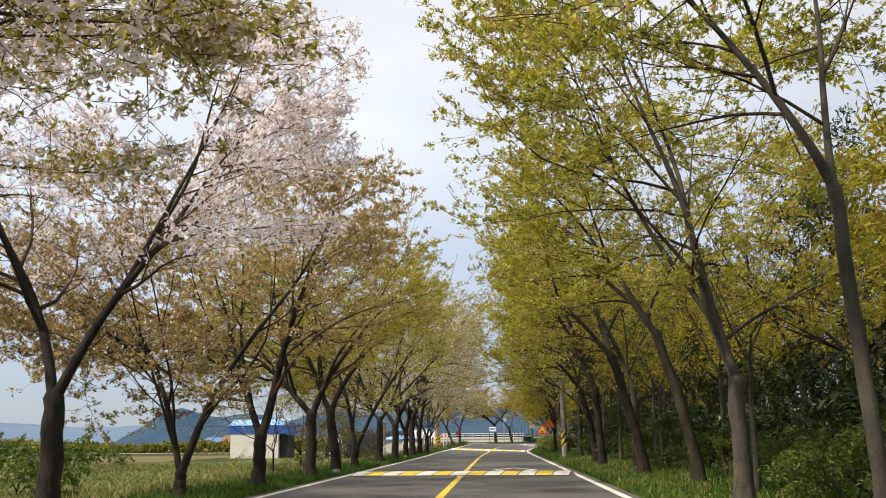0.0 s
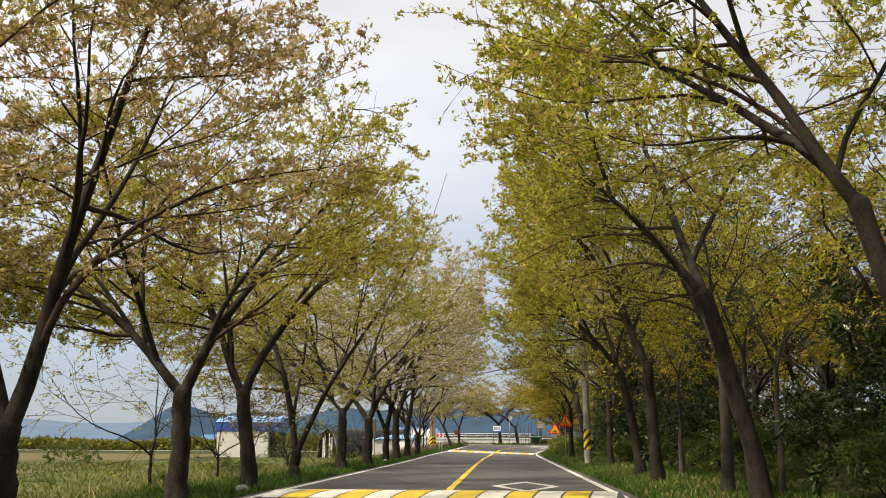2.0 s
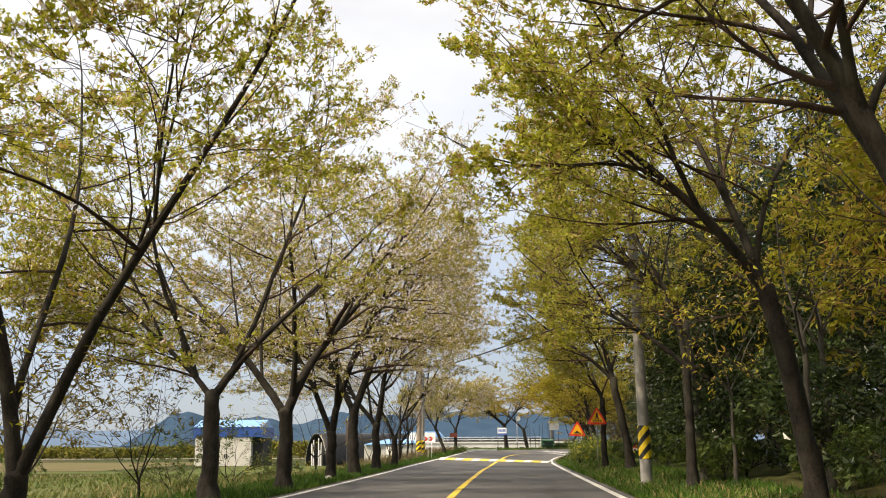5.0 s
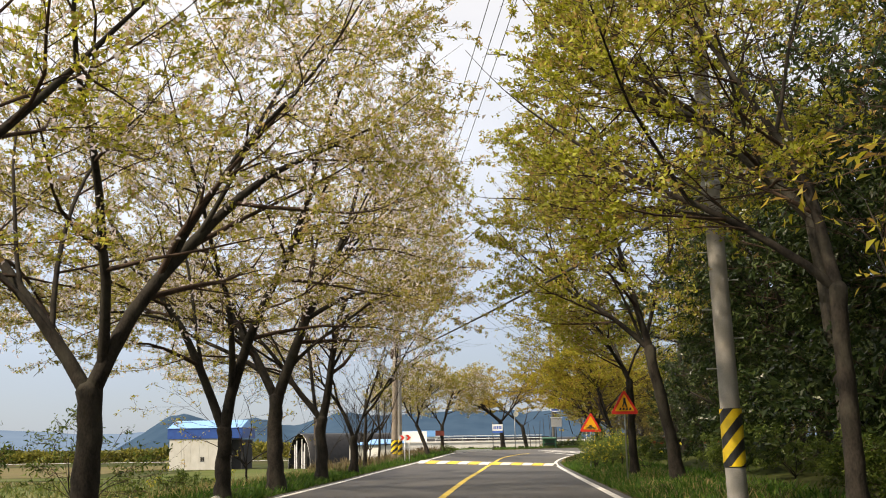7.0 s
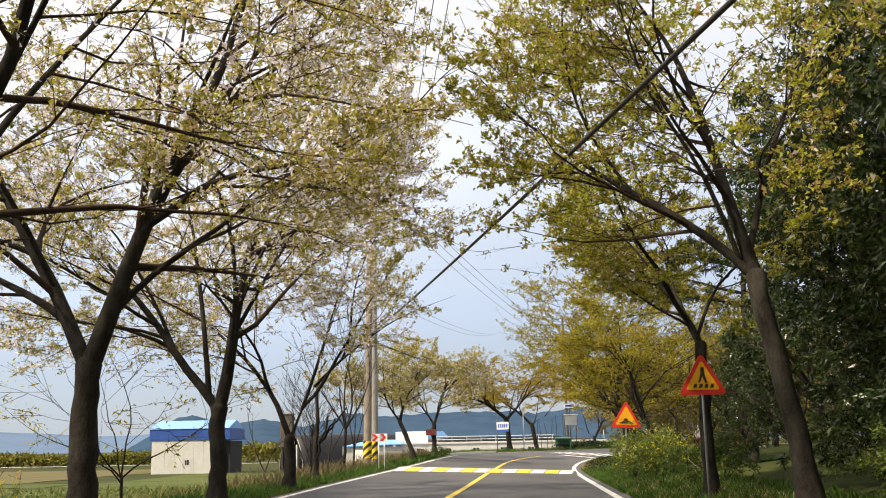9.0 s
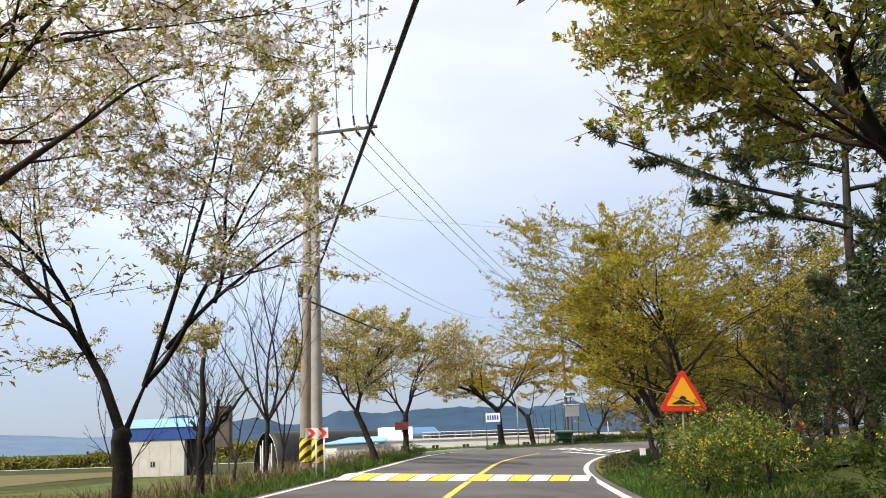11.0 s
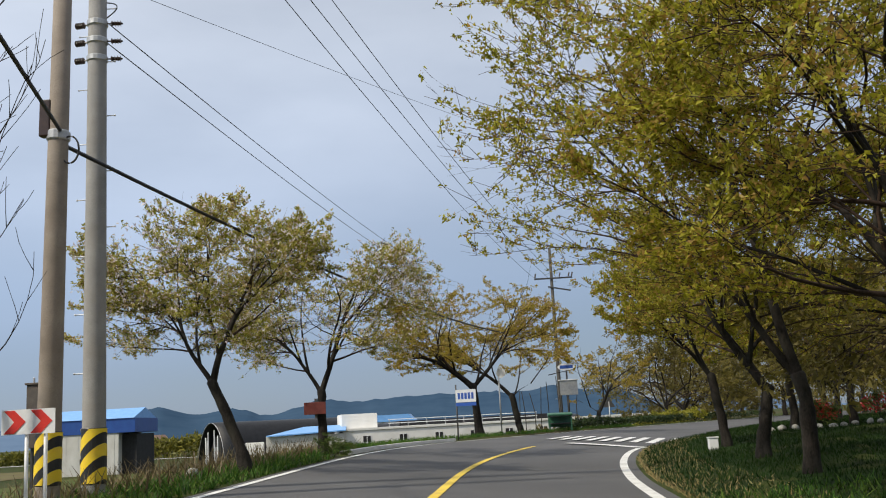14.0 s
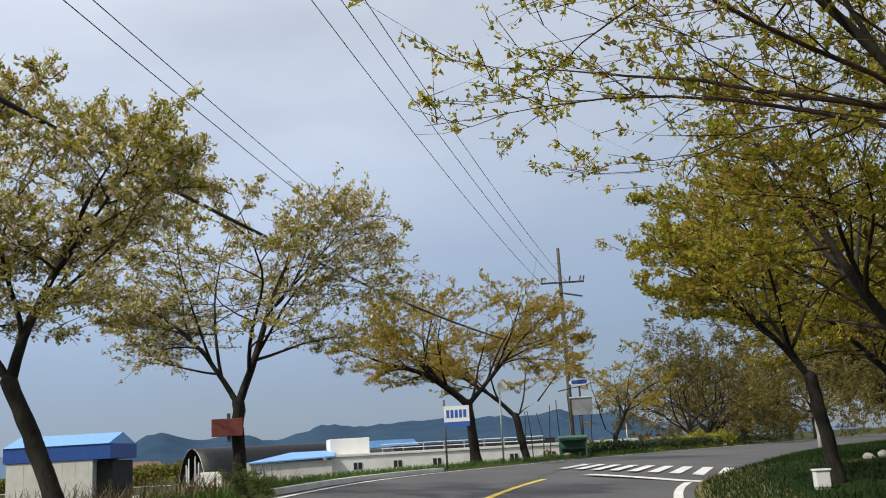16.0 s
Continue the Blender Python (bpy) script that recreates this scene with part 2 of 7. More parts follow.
BAND_YELLOW = surface("yellow_reflective_band", (0.80, 0.55, 0.02), (0.90, 0.66, 0.04), 6, 0.45, 0.0, stain=(0.55, 0.38, 0.08), stain_scale=5, stain_amount=0.35)
SIGN_YELLOW = surface("sign_amber", (0.78, 0.36, 0.02), (0.85, 0.43, 0.03), 5, 0.4, 0.0)
SIGN_RED = surface("sign_red", (0.58, 0.025, 0.02), (0.7, 0.05, 0.035), 5, 0.4, 0.0)
SIGN_BLACK = surface("sign_black", (0.012, 0.012, 0.012), (0.03, 0.03, 0.03), 8, 0.5, 0.0)
SIGN_WHITE = surface("sign_white", (0.74, 0.75, 0.76), (0.84, 0.85, 0.86), 4, 0.4, 0.0, stain=(0.6, 0.6, 0.58), stain_scale=4, stain_amount=0.4)
SIGN_BLUE = surface("sign_blue", (0.03, 0.09, 0.38), (0.045, 0.13, 0.48), 4, 0.4, 0.0)
STEEL = surface("galvanised_steel", (0.34, 0.35, 0.36), (0.5, 0.51, 0.52), 10, 0.5, 0.05, metal=0.6)
DARK_STEEL = surface("dark_steel", (0.03, 0.03, 0.032), (0.07, 0.07, 0.07), 10, 0.55, 0.05)
CABLE = surface("black_cable", (0.012, 0.012, 0.013), (0.028, 0.028, 0.03), 5, 0.6, 0.0)
PORCELAIN = surface("brown_insulator", (0.03, 0.018, 0.014), (0.07, 0.04, 0.03), 8, 0.3, 0.0)
WALL_CREAM = surface("cream_panel_wall", (0.46, 0.455, 0.42), (0.58, 0.575, 0.535), 1.2, 0.7, 0.05, stain=(0.44, 0.42, 0.36), stain_scale=0.8, stain_amount=0.4)
WALL_WHITE = surface("white_rendered_wall", (0.70, 0.69, 0.66), (0.82, 0.81, 0.78), 1.0, 0.8, 0.1, stain=(0.55, 0.53, 0.49), stain_scale=0.7, stain_amount=0.45)
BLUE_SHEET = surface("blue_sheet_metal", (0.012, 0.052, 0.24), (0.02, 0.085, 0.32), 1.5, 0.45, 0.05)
# Blue sheet for roofs, with sunlight put into its lighter colour.
BLUE_ROOF_SUNLIT = surface("sunlit_blue_roof_sheet", (0.12, 0.32, 0.68), (0.2, 0.42, 0.76), 1.5, 0.4, 0.05)
# Near-black for unlit insides: the darkness is in the colour.
DARK_VOID = surface("unlit_inside_colour", (0.012, 0.012, 0.013), (0.03, 0.03, 0.03), 3, 0.9, 0.0)
BLACK_FILM = surface("black_greenhouse_film", (0.007, 0.0075, 0.009), (0.022, 0.023, 0.027), 2, 0.5, 0.2, gloss=0.3)
PALE_FILM = surface("translucent_white_film", (0.2, 0.205, 0.215), (0.34, 0.345, 0.355), 1.5, 0.4, 0.2)
# Brick of the far building, paled in the colour for distance haze.
BRICK = surface("haze_paled_brick", (0.30, 0.17, 0.12), (0.42, 0.26, 0.19), 1, 0.85, 0.1)
RUST = surface("red_brown_board", (0.10, 0.018, 0.014), (0.18, 0.035, 0.026), 6, 0.7, 0.1)
GREEN_PAINT = surface("dark_green_paint", (0.02, 0.09, 0.05), (0.04, 0.14, 0.08), 5, 0.5, 0.05)
# Distance haze is put into the hill colours; the air itself is clear.
HILL = surface("haze_tinted_hill", (0.03, 0.06, 0.105), (0.048, 0.085, 0.135), 0.004, 1.0, 0.0, fine=0.03, gloss=0.0)
HILL_FAR = surface("haze_tinted_far_hill", (0.10, 0.155, 0.245), (0.13, 0.19, 0.28), 0.003, 1.0, 0.0, fine=0.02, gloss=0.0)
STONE = surface("pale_stone", (0.26, 0.255, 0.24), (0.42, 0.415, 0.39), 3, 0.85, 0.4, stain=(0.22, 0.215, 0.19), stain_scale=2)
RUSTED = surface("weathered_sheet", (0.05, 0.042, 0.036), (0.13, 0.11, 0.095), 4, 0.7, 0.1, stain=(0.10, 0.05, 0.03), stain_scale=2)
CONCRETE_BROWN = surface("brown_weathered_pole_concrete", (0.19, 0.155, 0.125), (0.31, 0.265, 0.22), 3, 0.85, 0.2, fine=70, stain=(0.18, 0.14, 0.11), stain_scale=1.4, stain_amount=0.5)
TILLED = surface("dry_tilled_earth", (0.085, 0.072, 0.034), (0.15, 0.125, 0.062), 0.4, 0.95, 0.5, fine=5, stain=(0.13, 0.13, 0.045), stain_scale=0.12, stain_amount=0.7, stretch=(0.3, 1.0, 1.0), gloss=0.1)
MEADOW = surface("pale_field_grass", (0.04, 0.064, 0.013), (0.10, 0.122, 0.033), 0.35, 0.95, 0.5, fine=5, stain=(0.14, 0.12, 0.058), stain_scale=0.12, stain_amount=0.45, stretch=(0.4, 1.0, 1.0), gloss=0.1)
HEDGE_LEAF = leafy("far_hedge_leaves", (0.07, 0.078, 0.014), (0.155, 0.155, 0.025), (0.27, 0.245, 0.045), 0.35, patch=0.08)
# Turf below the lawn grass, with the same tree shade in its colour.
LAWN_GROUND = surface("shade_deepened_turf", (0.007, 0.020, 0.003), (0.019, 0.040, 0.006), 1.2, 0.95, 0.5, fine=14, gloss=0.1, stain=(0.04, 0.036, 0.014), stain_scale=0.5, stain_amount=0.5)


# ---------------------------------------------------------------- mesh helpers
def mesh_of(name, verts, faces, smooth=False):
    """A mesh from arrays: verts (n, 3) and faces (m, k) of one size."""
    verts, faces = np.asarray(verts, dtype=np.float32).reshape(-1, 3), np.asarray(faces, dtype=np.int32)
    me = bpy.data.meshes.new(name)
    k = faces.shape[1]
    me.vertices.add(len(verts))
    me.vertices.foreach_set("co", verts.ravel())
    me.loops.add(faces.size)
    me.loops.foreach_set("vertex_index", faces.ravel())
    me.polygons.add(len(faces))
    me.polygons.foreach_set("loop_start", np.arange(0, faces.size, k, dtype=np.int32))
    me.update(calc_edges=True)
    if smooth:
        me.polygons.foreach_set("use_smooth", np.ones(len(faces), dtype=bool))
    return me


def put(name, me, material, parent=None, label=""):
    """One mesh object, top-level or a part of parent."""
    if not me.materials:
        me.materials.append(material)
    ob = new(name, me)
    if parent is not None:
        ob.parent = parent
    if label:
        ob["label"] = label
    return ob


def part(name, bm, material, parent=None, label="", smooth=False):
    me = bpy.data.meshes.new(name)
    bmesh.ops.recalc_face_normals(bm, faces=bm.faces[:])
    if smooth:
        for f in bm.faces:
            f.smooth = True
    bm.to_mesh(me)
    bm.free()
    return put(name, me, material, parent, label)


def box(sx, sy, sz, at=(0, 0, 0), bevel=0.0, rot=None):
    """A bevelled box, centred in x and y, standing on at."""
    bm = bmesh.new()
    bmesh.ops.create_cube(bm, size=1.0)
    bmesh.ops.scale(bm, vec=(sx, sy, sz), verts=bm.verts)
    if bevel:
        bmesh.ops.bevel(bm, geom=bm.edges[:], offset=bevel, segments=2, affect="EDGES", profile=0.5)
    bmesh.ops.translate(bm, vec=(0, 0, sz / 2), verts=bm.verts)
    if rot is not None:
        bmesh.ops.transform(bm, matrix=rot, verts=bm.verts)
    bmesh.ops.translate(bm, vec=at, verts=bm.verts)
    return bm


def lathe(profile, sides=16, at=(0, 0, 0)):
    """A turned solid from (radius, height) pairs."""
    bm = bmesh.new()
    rings = []
    for r, z in profile:
        rings.append([bm.verts.new((at[0] + r * math.cos(2 * math.pi * i / sides), at[1] + r * math.sin(2 * math.pi * i / sides), at[2] + z)) for i in range(sides)])
    for a, b in zip(rings, rings[1:]):
        for i in range(sides):
            bm.faces.new((a[i], a[(i + 1) % sides], b[(i + 1) % sides], b[i]))
    bm.faces.new(rings[0][::-1])
    bm.faces.new(rings[-1])
    return bm


def slab(outline, y0, y1):
    """A plate in the x-z plane with the given outline, from y0 to y1."""
    bm = bmesh.new()
    a = [bm.verts.new((x, y0, z)) for x, z in outline]
    b = [bm.verts.new((x, y1, z)) for x, z in outline]
    bm.faces.new(a)
    bm.faces.new(b[::-1])
    for i in range(len(a)):
        j = (i + 1) % len(a)
        bm.faces.new((a[i], b[i], b[j], a[j]))
    return bm


def tubes(pts, rad, sides):
    """Verts and quads of n tubes: pts (n, k, 3), rad (n, k)."""
    n, k, _ = pts.shape
    tan = np.gradient(pts, axis=1)
    tan /= np.linalg.norm(tan, axis=2, keepdims=True) + 1e-9
    ref = np.where(np.abs(tan[:, :1, 2:3]) > 0.9, np.array([1.0, 0, 0]), np.array([0, 0, 1.0]))
    ref = np.broadcast_to(ref, pts.shape)
    u = np.cross(tan, ref)
    u /= np.linalg.norm(u, axis=2, keepdims=True) + 1e-9
    v = np.cross(tan, u)
    a = np.arange(sides) * 2 * math.pi / sides
    ring = u[:, :, None, :] * np.cos(a)[None, None, :, None] + v[:, :, None, :] * np.sin(a)[None, None, :, None]
    V = pts[:, :, None, :] + ring * rad[:, :, None, None]
    idx = np.arange(n * k * sides).reshape(n, k, sides)
    nxt = np.roll(idx, -1, axis=2)
    q = np.stack([idx[:, :-1], nxt[:, :-1], nxt[:, 1:], idx[:, 1:]], axis=-1).reshape(-1, 4)
    return V.reshape(-1, 3), q


def joined(chunks):
    """Several (verts, quads) as one."""
    V, Q, n = [], [], 0
    for v, q in chunks:
        V.append(v)
        Q.append(q + n)
        n += len(v)
    return np.concatenate(V), np.concatenate(Q)


# ---------------------------------------------------------------- the road: left edge, centre line and right edge (x, y, z)
# edge, centre and edge of the road, station by station: x, y, z
SL = np.array([(-3.7, -80, 0), (-3.7, 60, 0), (-3.7, 72, 0.02), (-3.65, 80, 0.07), (-3.25, 88, 0.18), (-2.6, 94.5, 0.34), (-2.2, 100, 0.46), (-1.8, 105, 0.54), (-1.05, 111, 0.57), (0.5, 117.3, 0.56), (2.4, 122.5, 0.55), (4.8, 128, 0.55), (8.8, 136, 0.54), (19, 156, 0.5), (44, 205, 0.4), (70, 255, 0.3)], dtype=float)
SC = np.array([(0, -80, 0), (0.02, 60, 0), (0.1, 72, 0.01), (0.28, 80, 0.03), (0.5, 88, 0.09), (0.75, 94, 0.16), (1.02, 99.4, 0.24), (1.5, 104, 0.3), (2.4, 109.3, 0.35), (3.9, 115.3, 0.39), (6, 120.3, 0.42), (8.5, 125.8, 0.43), (12.4, 134, 0.43), (22.6, 154.2, 0.42), (47.6, 203.2, 0.4), (73.6, 253.2, 0.3)], dtype=float)
SR = np.array([(3.7, -80, 0), (3.7, 60, 0), (3.7, 72, 0), (3.72, 80, 0), (3.76, 88, 0), (3.87, 93.5, 0.02), (4.15, 98.6, 0.05), (4.75, 104, 0.12), (5.7, 108.7, 0.2), (7.3, 112.7, 0.26), (9.4, 118, 0.29), (11.8, 123.8, 0.31), (15.8, 132, 0.33), (26, 152.4, 0.34), (51, 201.4, 0.4), (77, 251.4, 0.3)], dtype=float)


def rail(points, y):
    """x and z of a rail at the road distance y (by its own y)."""
    return np.interp(y, points[:, 1], points[:, 0]), np.interp(y, points[:, 1], points[:, 2])


def eased(points):
    """Smoothed rail, 1 m steps of the station parameter (Catmull-Rom)."""
    out = []
    for i in range(len(points) - 1):
        p0, p1, p2, p3 = points[max(i - 1, 0)], points[i], points[i + 1], points[min(i + 2, len(points) - 1)]
        n = 40 if i == 0 else 8
        for s in np.arange(n) / n:
            if i == 0:
                out.append(p1 + (p2 - p1) * s)
                continue
            q = 0.5 * ((2 * p1) + (p2 - p0) * s + (2 * p0 - 5 * p1 + 4 * p2 - p3) * s ** 2 + (3 * p1 - p0 - 3 * p2 + p3) * s ** 3) if i > 1 else p1 + (p2 - p1) * s
            out.append(q)
    out.append(points[-1])
    return np.array(out)


EL, EC, ER = eased(SL), eased(SC), eased(SR)


def road_z(x, y):
    xl, zl = rail(EL, y)
    xr, zr = rail(ER, y)
    f = np.clip((x - xl) / (xr - xl), 0, 1)
    return zl + (zr - zl) * f


def ground_z(x, y):
    """Height of the earth beside the road: banks to the field on one side, a wooded slope on the other."""
    x, y = np.asarray(x, dtype=float), np.asarray(y, dtype=float)
    xl, zl = rail(EL, y)
    xr, zr = rail(ER, y)
    left = zl + np.interp(xl - x, [0, 0.4, 1.3, 2.4, 4.5, 8, 25, 200], [-0.05, 0.03, 0.10, 0.02, -0.7, -1.8, -2.6, -2.65])
    wood = np.interp(x - xr, [0, 0.5, 1.8, 4, 8, 15, 40, 120], [-0.05, 0.04, 0.14, 0.40, 1.0, 2.4, 6.0, 9.0])
    lawn = np.interp(x - xr, [0, 0.5, 1.8, 4, 9, 40, 120], [-0.05, 0.04, 0.16, 0.25, 0.35, 0.4, 0.4])
    f = np.clip((y - 78) / 12, 0, 1)
    right = zr + wood * (1 - f) + lawn * f
    inside = (x > xl) & (x < xr)
    return np.where(inside, road_z(x, y) - 0.15, np.where(x <= xl, left, right))


def ribbon(pts_a, pts_b, lift=0.0, cross=1):
    """A strip between two rails, cross quads wide."""
    rows = [pts_a + (pts_b - pts_a) * (i / cross) for i in range(cross + 1)]
    V = np.stack(rows, axis=1)
    n = len(pts_a)
    idx = np.arange(n * (cross + 1)).reshape(n, cross + 1)
    q = np.stack([idx[:-1, :-1], idx[:-1, 1:], idx[1:, 1:], idx[1:, :-1]], axis=-1).reshape(-1, 4)
    V = V.reshape(-1, 3).copy()
    V[:, 2] += lift
    return V, q


def outwards(points, d):
    """A rail moved sideways by d in the plane (positive to the right)."""
    t = np.gradient(points, axis=0)
    nrm = np.stack([t[:, 1], -t[:, 0], np.zeros(len(t))], axis=1)
    return points + nrm / (np.linalg.norm(nrm, axis=1, keepdims=True) + 1e-9) * d


def build_road():
    el, er = outwards(EL, -0.28), outwards(ER, 0.28)
    dl, dr = el.copy(), er.copy()
    dl[:, 2] -= 0.25
    dr[:, 2] -= 0.25
    chunks = [ribbon(el, EL), ribbon(EL, EC, cross=4), ribbon(EC, ER, cross=4), ribbon(ER, er), ribbon(dl, el), ribbon(er, dr)]
    road = put("road", mesh_of("road", *joined(chunks)), ASPHALT)
    tagged(road, "grey worn asphalt two-lane country road bending right", "road", kind="structure")
    for name, rail_, w, mt, lab in (("edge_line", EL, 0.16, WHITE_LINE, "worn white edge line on the asphalt"), ("edge_line", ER, 0.17, WHITE_LINE, "worn white edge line round the bend"), ("centre_line", EC, 0.16, YELLOW_LINE, "worn yellow centre line on the asphalt")):
        a, b = outwards(rail_, -w / 2), outwards(rail_, w / 2)
        if name == "centre_line":
            keep = rail_[:, 1] < 112.2
            a, b = a[keep], b[keep]
        else:
            keep = rail_[:, 1] < (200 if rail_ is EL else 109.6)
            a, b = a[keep], b[keep]
        tagged(put(name, mesh_of(name, *ribbon(a, b, 0.006)), mt), lab, "road marking", kind="structure")


def build_ground():
    xs = np.concatenate([[-3000, -1200, -500, -200, -100, -60, -40, -30, -24, -19, -16], np.arange(-14, -6, 0.8), np.arange(-6, 10, 0.35), np.arange(10, 24, 1.2), [26, 30, 36, 44, 55, 70, 100, 160, 300, 700, 1500, 3000]])
    ys = np.concatenate([[-3000, -800, -250, -80, -40, -20], np.arange(-10, 125, 1.0), np.arange(125, 180, 3), [185, 195, 210, 230, 255, 300, 400, 600, 1000, 1800, 3000]])
    X, Y = np.meshgrid(xs, ys)
    Z = ground_z(X, Y)
    rng = np.random.default_rng(5)
    far = (X < np.interp(Y, EL[:, 1], EL[:, 0]) - 1) | (X > np.interp(Y, ER[:, 1], ER[:, 0]) + 1)
    Z = Z + np.where(far, rng.normal(0, 0.03, Z.shape), 0)
    V = np.stack([X, Y, Z], axis=-1).reshape(-1, 3)
    idx = np.arange(X.size).reshape(X.shape)
    q = np.stack([idx[:-1, :-1], idx[:-1, 1:], idx[1:, 1:], idx[1:, :-1]], axis=-1).reshape(-1, 4)
    g = put("ground", mesh_of("ground", V, q, smooth=True), SOIL)
    tagged(g, "grassy verge, spring field and wooded slope of bare earth", "ground", kind="structure")


def build_hills():
    def ridge(name, dist, az0, az1, top, seed, mt, lab):
        n = 90
        az = np.radians(np.linspace(az0, az1, n))
        h = np.array([top * (0.78 + 0.35 * noise.noise((a * 7 + seed, seed, 0)) + 0.2 * noise.noise((a * 25, seed, 3)) + 0.07 * noise.noise((a * 90, seed, 5))) for a in az])
        h = np.maximum(h, top * 0.08) * np.clip(np.minimum(np.arange(n), np.arange(n)[::-1]) / 8, 0, 1)
        rows = []
        for k, (f, d) in enumerate(((0.0, 0.0), (0.45, 0.06), (0.8, 0.14), (1.0, 0.22))):
            rows.append(np.stack([np.sin(az) * dist * (1 + d), np.cos(az) * dist * (1 + d) + 60, -6 + (h + 6) * f], axis=1))
        V = np.stack(rows, axis=1)
        idx = np.arange(n * 4).reshape(n, 4)
        q = np.stack([idx[:-1, :-1], idx[:-1, 1:], idx[1:, 1:], idx[1:, :-1]], axis=-1).reshape(-1, 4)
        tagged(put(name, mesh_of(name, V.reshape(-1, 3), q, smooth=True), mt), lab, "hill", kind="structure")
    ridge("backdrop_hills", 1150, -22, 10, 56, 3.3, HILL, "wooded hills beyond the fields, tinted blue for haze")
    ridge("backdrop_far_hills", 2300, -75, 20, 60, 8.1, HILL_FAR, "far hills tinted pale blue for haze")


build_road()
build_ground()
build_hills()


# ---------------------------------------------------------------- trees
def unit(v):
    return v / (np.linalg.norm(v, axis=-1, keepdims=True) + 1e-9)


def run(rng, start, way, length, r0, r1, k, lift, wobble):
    """n bent stems: their points (n, k, 3) and radii (n, k). lift bends them upwards."""
    n = len(start)
    pts = np.empty((n, k, 3))
    pts[:, 0] = start
    d = unit(way)
    step = (length / (k - 1))[:, None]
    for i in range(1, k):
        d = unit(d + rng.normal(0, wobble, (n, 3)) + np.array([0, 0, 1.0]) * lift)
        pts[:, i] = pts[:, i - 1] + d * step
    s = np.linspace(0, 1, k)
    return pts, r0[:, None] * (1 - s) + r1[:, None] * s


def offshoots(rng, pts, rad, length, per, lo, hi, angle, ratio, flat):
    """Starts, ways, lengths and radii of side stems, per of them on each parent."""
    n, k, _ = pts.shape
    s = lo + (hi - lo) * (np.arange(per)[None, :] + rng.random((n, per))) / per
    f = s * (k - 1)
    i = np.minimum(f.astype(int), k - 2)
    w = (f - i)[..., None]
    rows = np.arange(n)[:, None]
    a, b = pts[rows, i], pts[rows, i + 1]
    start = a + (b - a) * w
    tan = unit(b - a)
    side = unit(np.cross(tan, rng.normal(0, 1, tan.shape)))
    side[..., 2] *= flat
    side = unit(side)
    ang = np.radians(angle) * (0.7 + 0.6 * rng.random((n, per)))[..., None]
    way = tan * np.cos(ang) + side * np.sin(ang)
    way[..., 2] *= 0.75
    ln = length[:, None] * ratio * (1.2 - 0.75 * (s - lo) / max(hi - lo, 1e-6)) * (0.7 + 0.6 * rng.random((n, per)))
    r = (rad[rows, i] * (1 - w[..., 0]) + rad[rows, i + 1] * w[..., 0])
    return start.reshape(-1, 3), way.reshape(-1, 3), ln.ravel(), r.ravel()


def leaf_quads(rng, at, size, droop=0.3, slim=0.5, along=None, simple=False):
    """One small four-cornered folded leaf at each place."""
    n = len(at)
    a = rng.normal(0, 1, (n, 3))
    if along is not None:
        a = a + along * 1.2
    a = unit(a)
    a[:, 2] -= droop
    a = unit(a)
    b = unit(np.cross(a, rng.normal(0, 1, (n, 3))))
    c = np.cross(a, b)
    L = (size * (0.6 + 0.8 * rng.random(n)))[:, None]
    W = L * slim
    if simple:
        L, W = L * 1.33, W * 1.25
        V = np.stack([at - a * L * 0.1, at + a * L * 0.45 + b * W * 0.5, at + a * L - b * W * 0.1], axis=1)
        return V.reshape(-1, 3), np.arange(n * 3).reshape(n, 3)
    V = np.stack([at, at + a * L * 0.5 + b * W * 0.5 + c * L * 0.1, at + a * L, at + a * L * 0.5 - b * W * 0.5 + c * L * 0.1], axis=1)
    return V.reshape(-1, 3), np.arange(n * 4).reshape(n, 4)


def stem_points(rng, pts, per, spread):
    """per places near each stem, and the stem's way there."""
    n, k, _ = pts.shape
    f = (0.15 + 0.85 * rng.random((n, per))) * (k - 1)
    i = np.minimum(f.astype(int), k - 2)
    rows = np.arange(n)[:, None]
    a, b = pts[rows, i], pts[rows, i + 1]
    p = a + (b - a) * (f - i)[..., None] + rng.normal(0, spread, (n, per, 3))
    return p.reshape(-1, 3), unit(b - a).reshape(-1, 3)


def within(env, also, rng):
    """Points inside a rounded crown (x, y, radius across, z of the middle, reach up, reach down), ragged from stem to stem."""
    def ok(pts):
        cx, cy, r, cz, up, down = env
        x, y, z = (pts[..., 0] - cx) / r, (pts[..., 1] - cy) / r, pts[..., 2] - cz
        d = x * x + y * y + np.where(z > 0, z / up, z / down) ** 2
        loose = 0.86 + 0.22 * rng.random((len(pts), 1)) + 0.2 * (rng.random((len(pts), 1)) < 0.12)
        good = d < loose ** 2
        return good & also(pts) if also else good
    return ok


def trimmed(pts, rad, ln, ok):
    """Stems cut back to where they leave the allowed space; those that start outside are dropped."""
    n, k, _ = pts.shape
    good = ok(pts)
    first = np.where(good.all(axis=1), k, np.argmin(good, axis=1))
    keep = first > 0.55 * k
    pts, rad, ln, first = pts[keep], rad[keep], ln[keep], first[keep]
    share = (first - 1) / (k - 1)
    f = np.linspace(0, 1, k)[None, :] * (first - 1)[:, None]
    i = np.minimum(f.astype(int), k - 2)
    rows = np.arange(len(pts))[:, None]
    pts = pts[rows, i] + (pts[rows, i + 1] - pts[rows, i]) * (f - i)[..., None]
    return pts, rad, ln * share


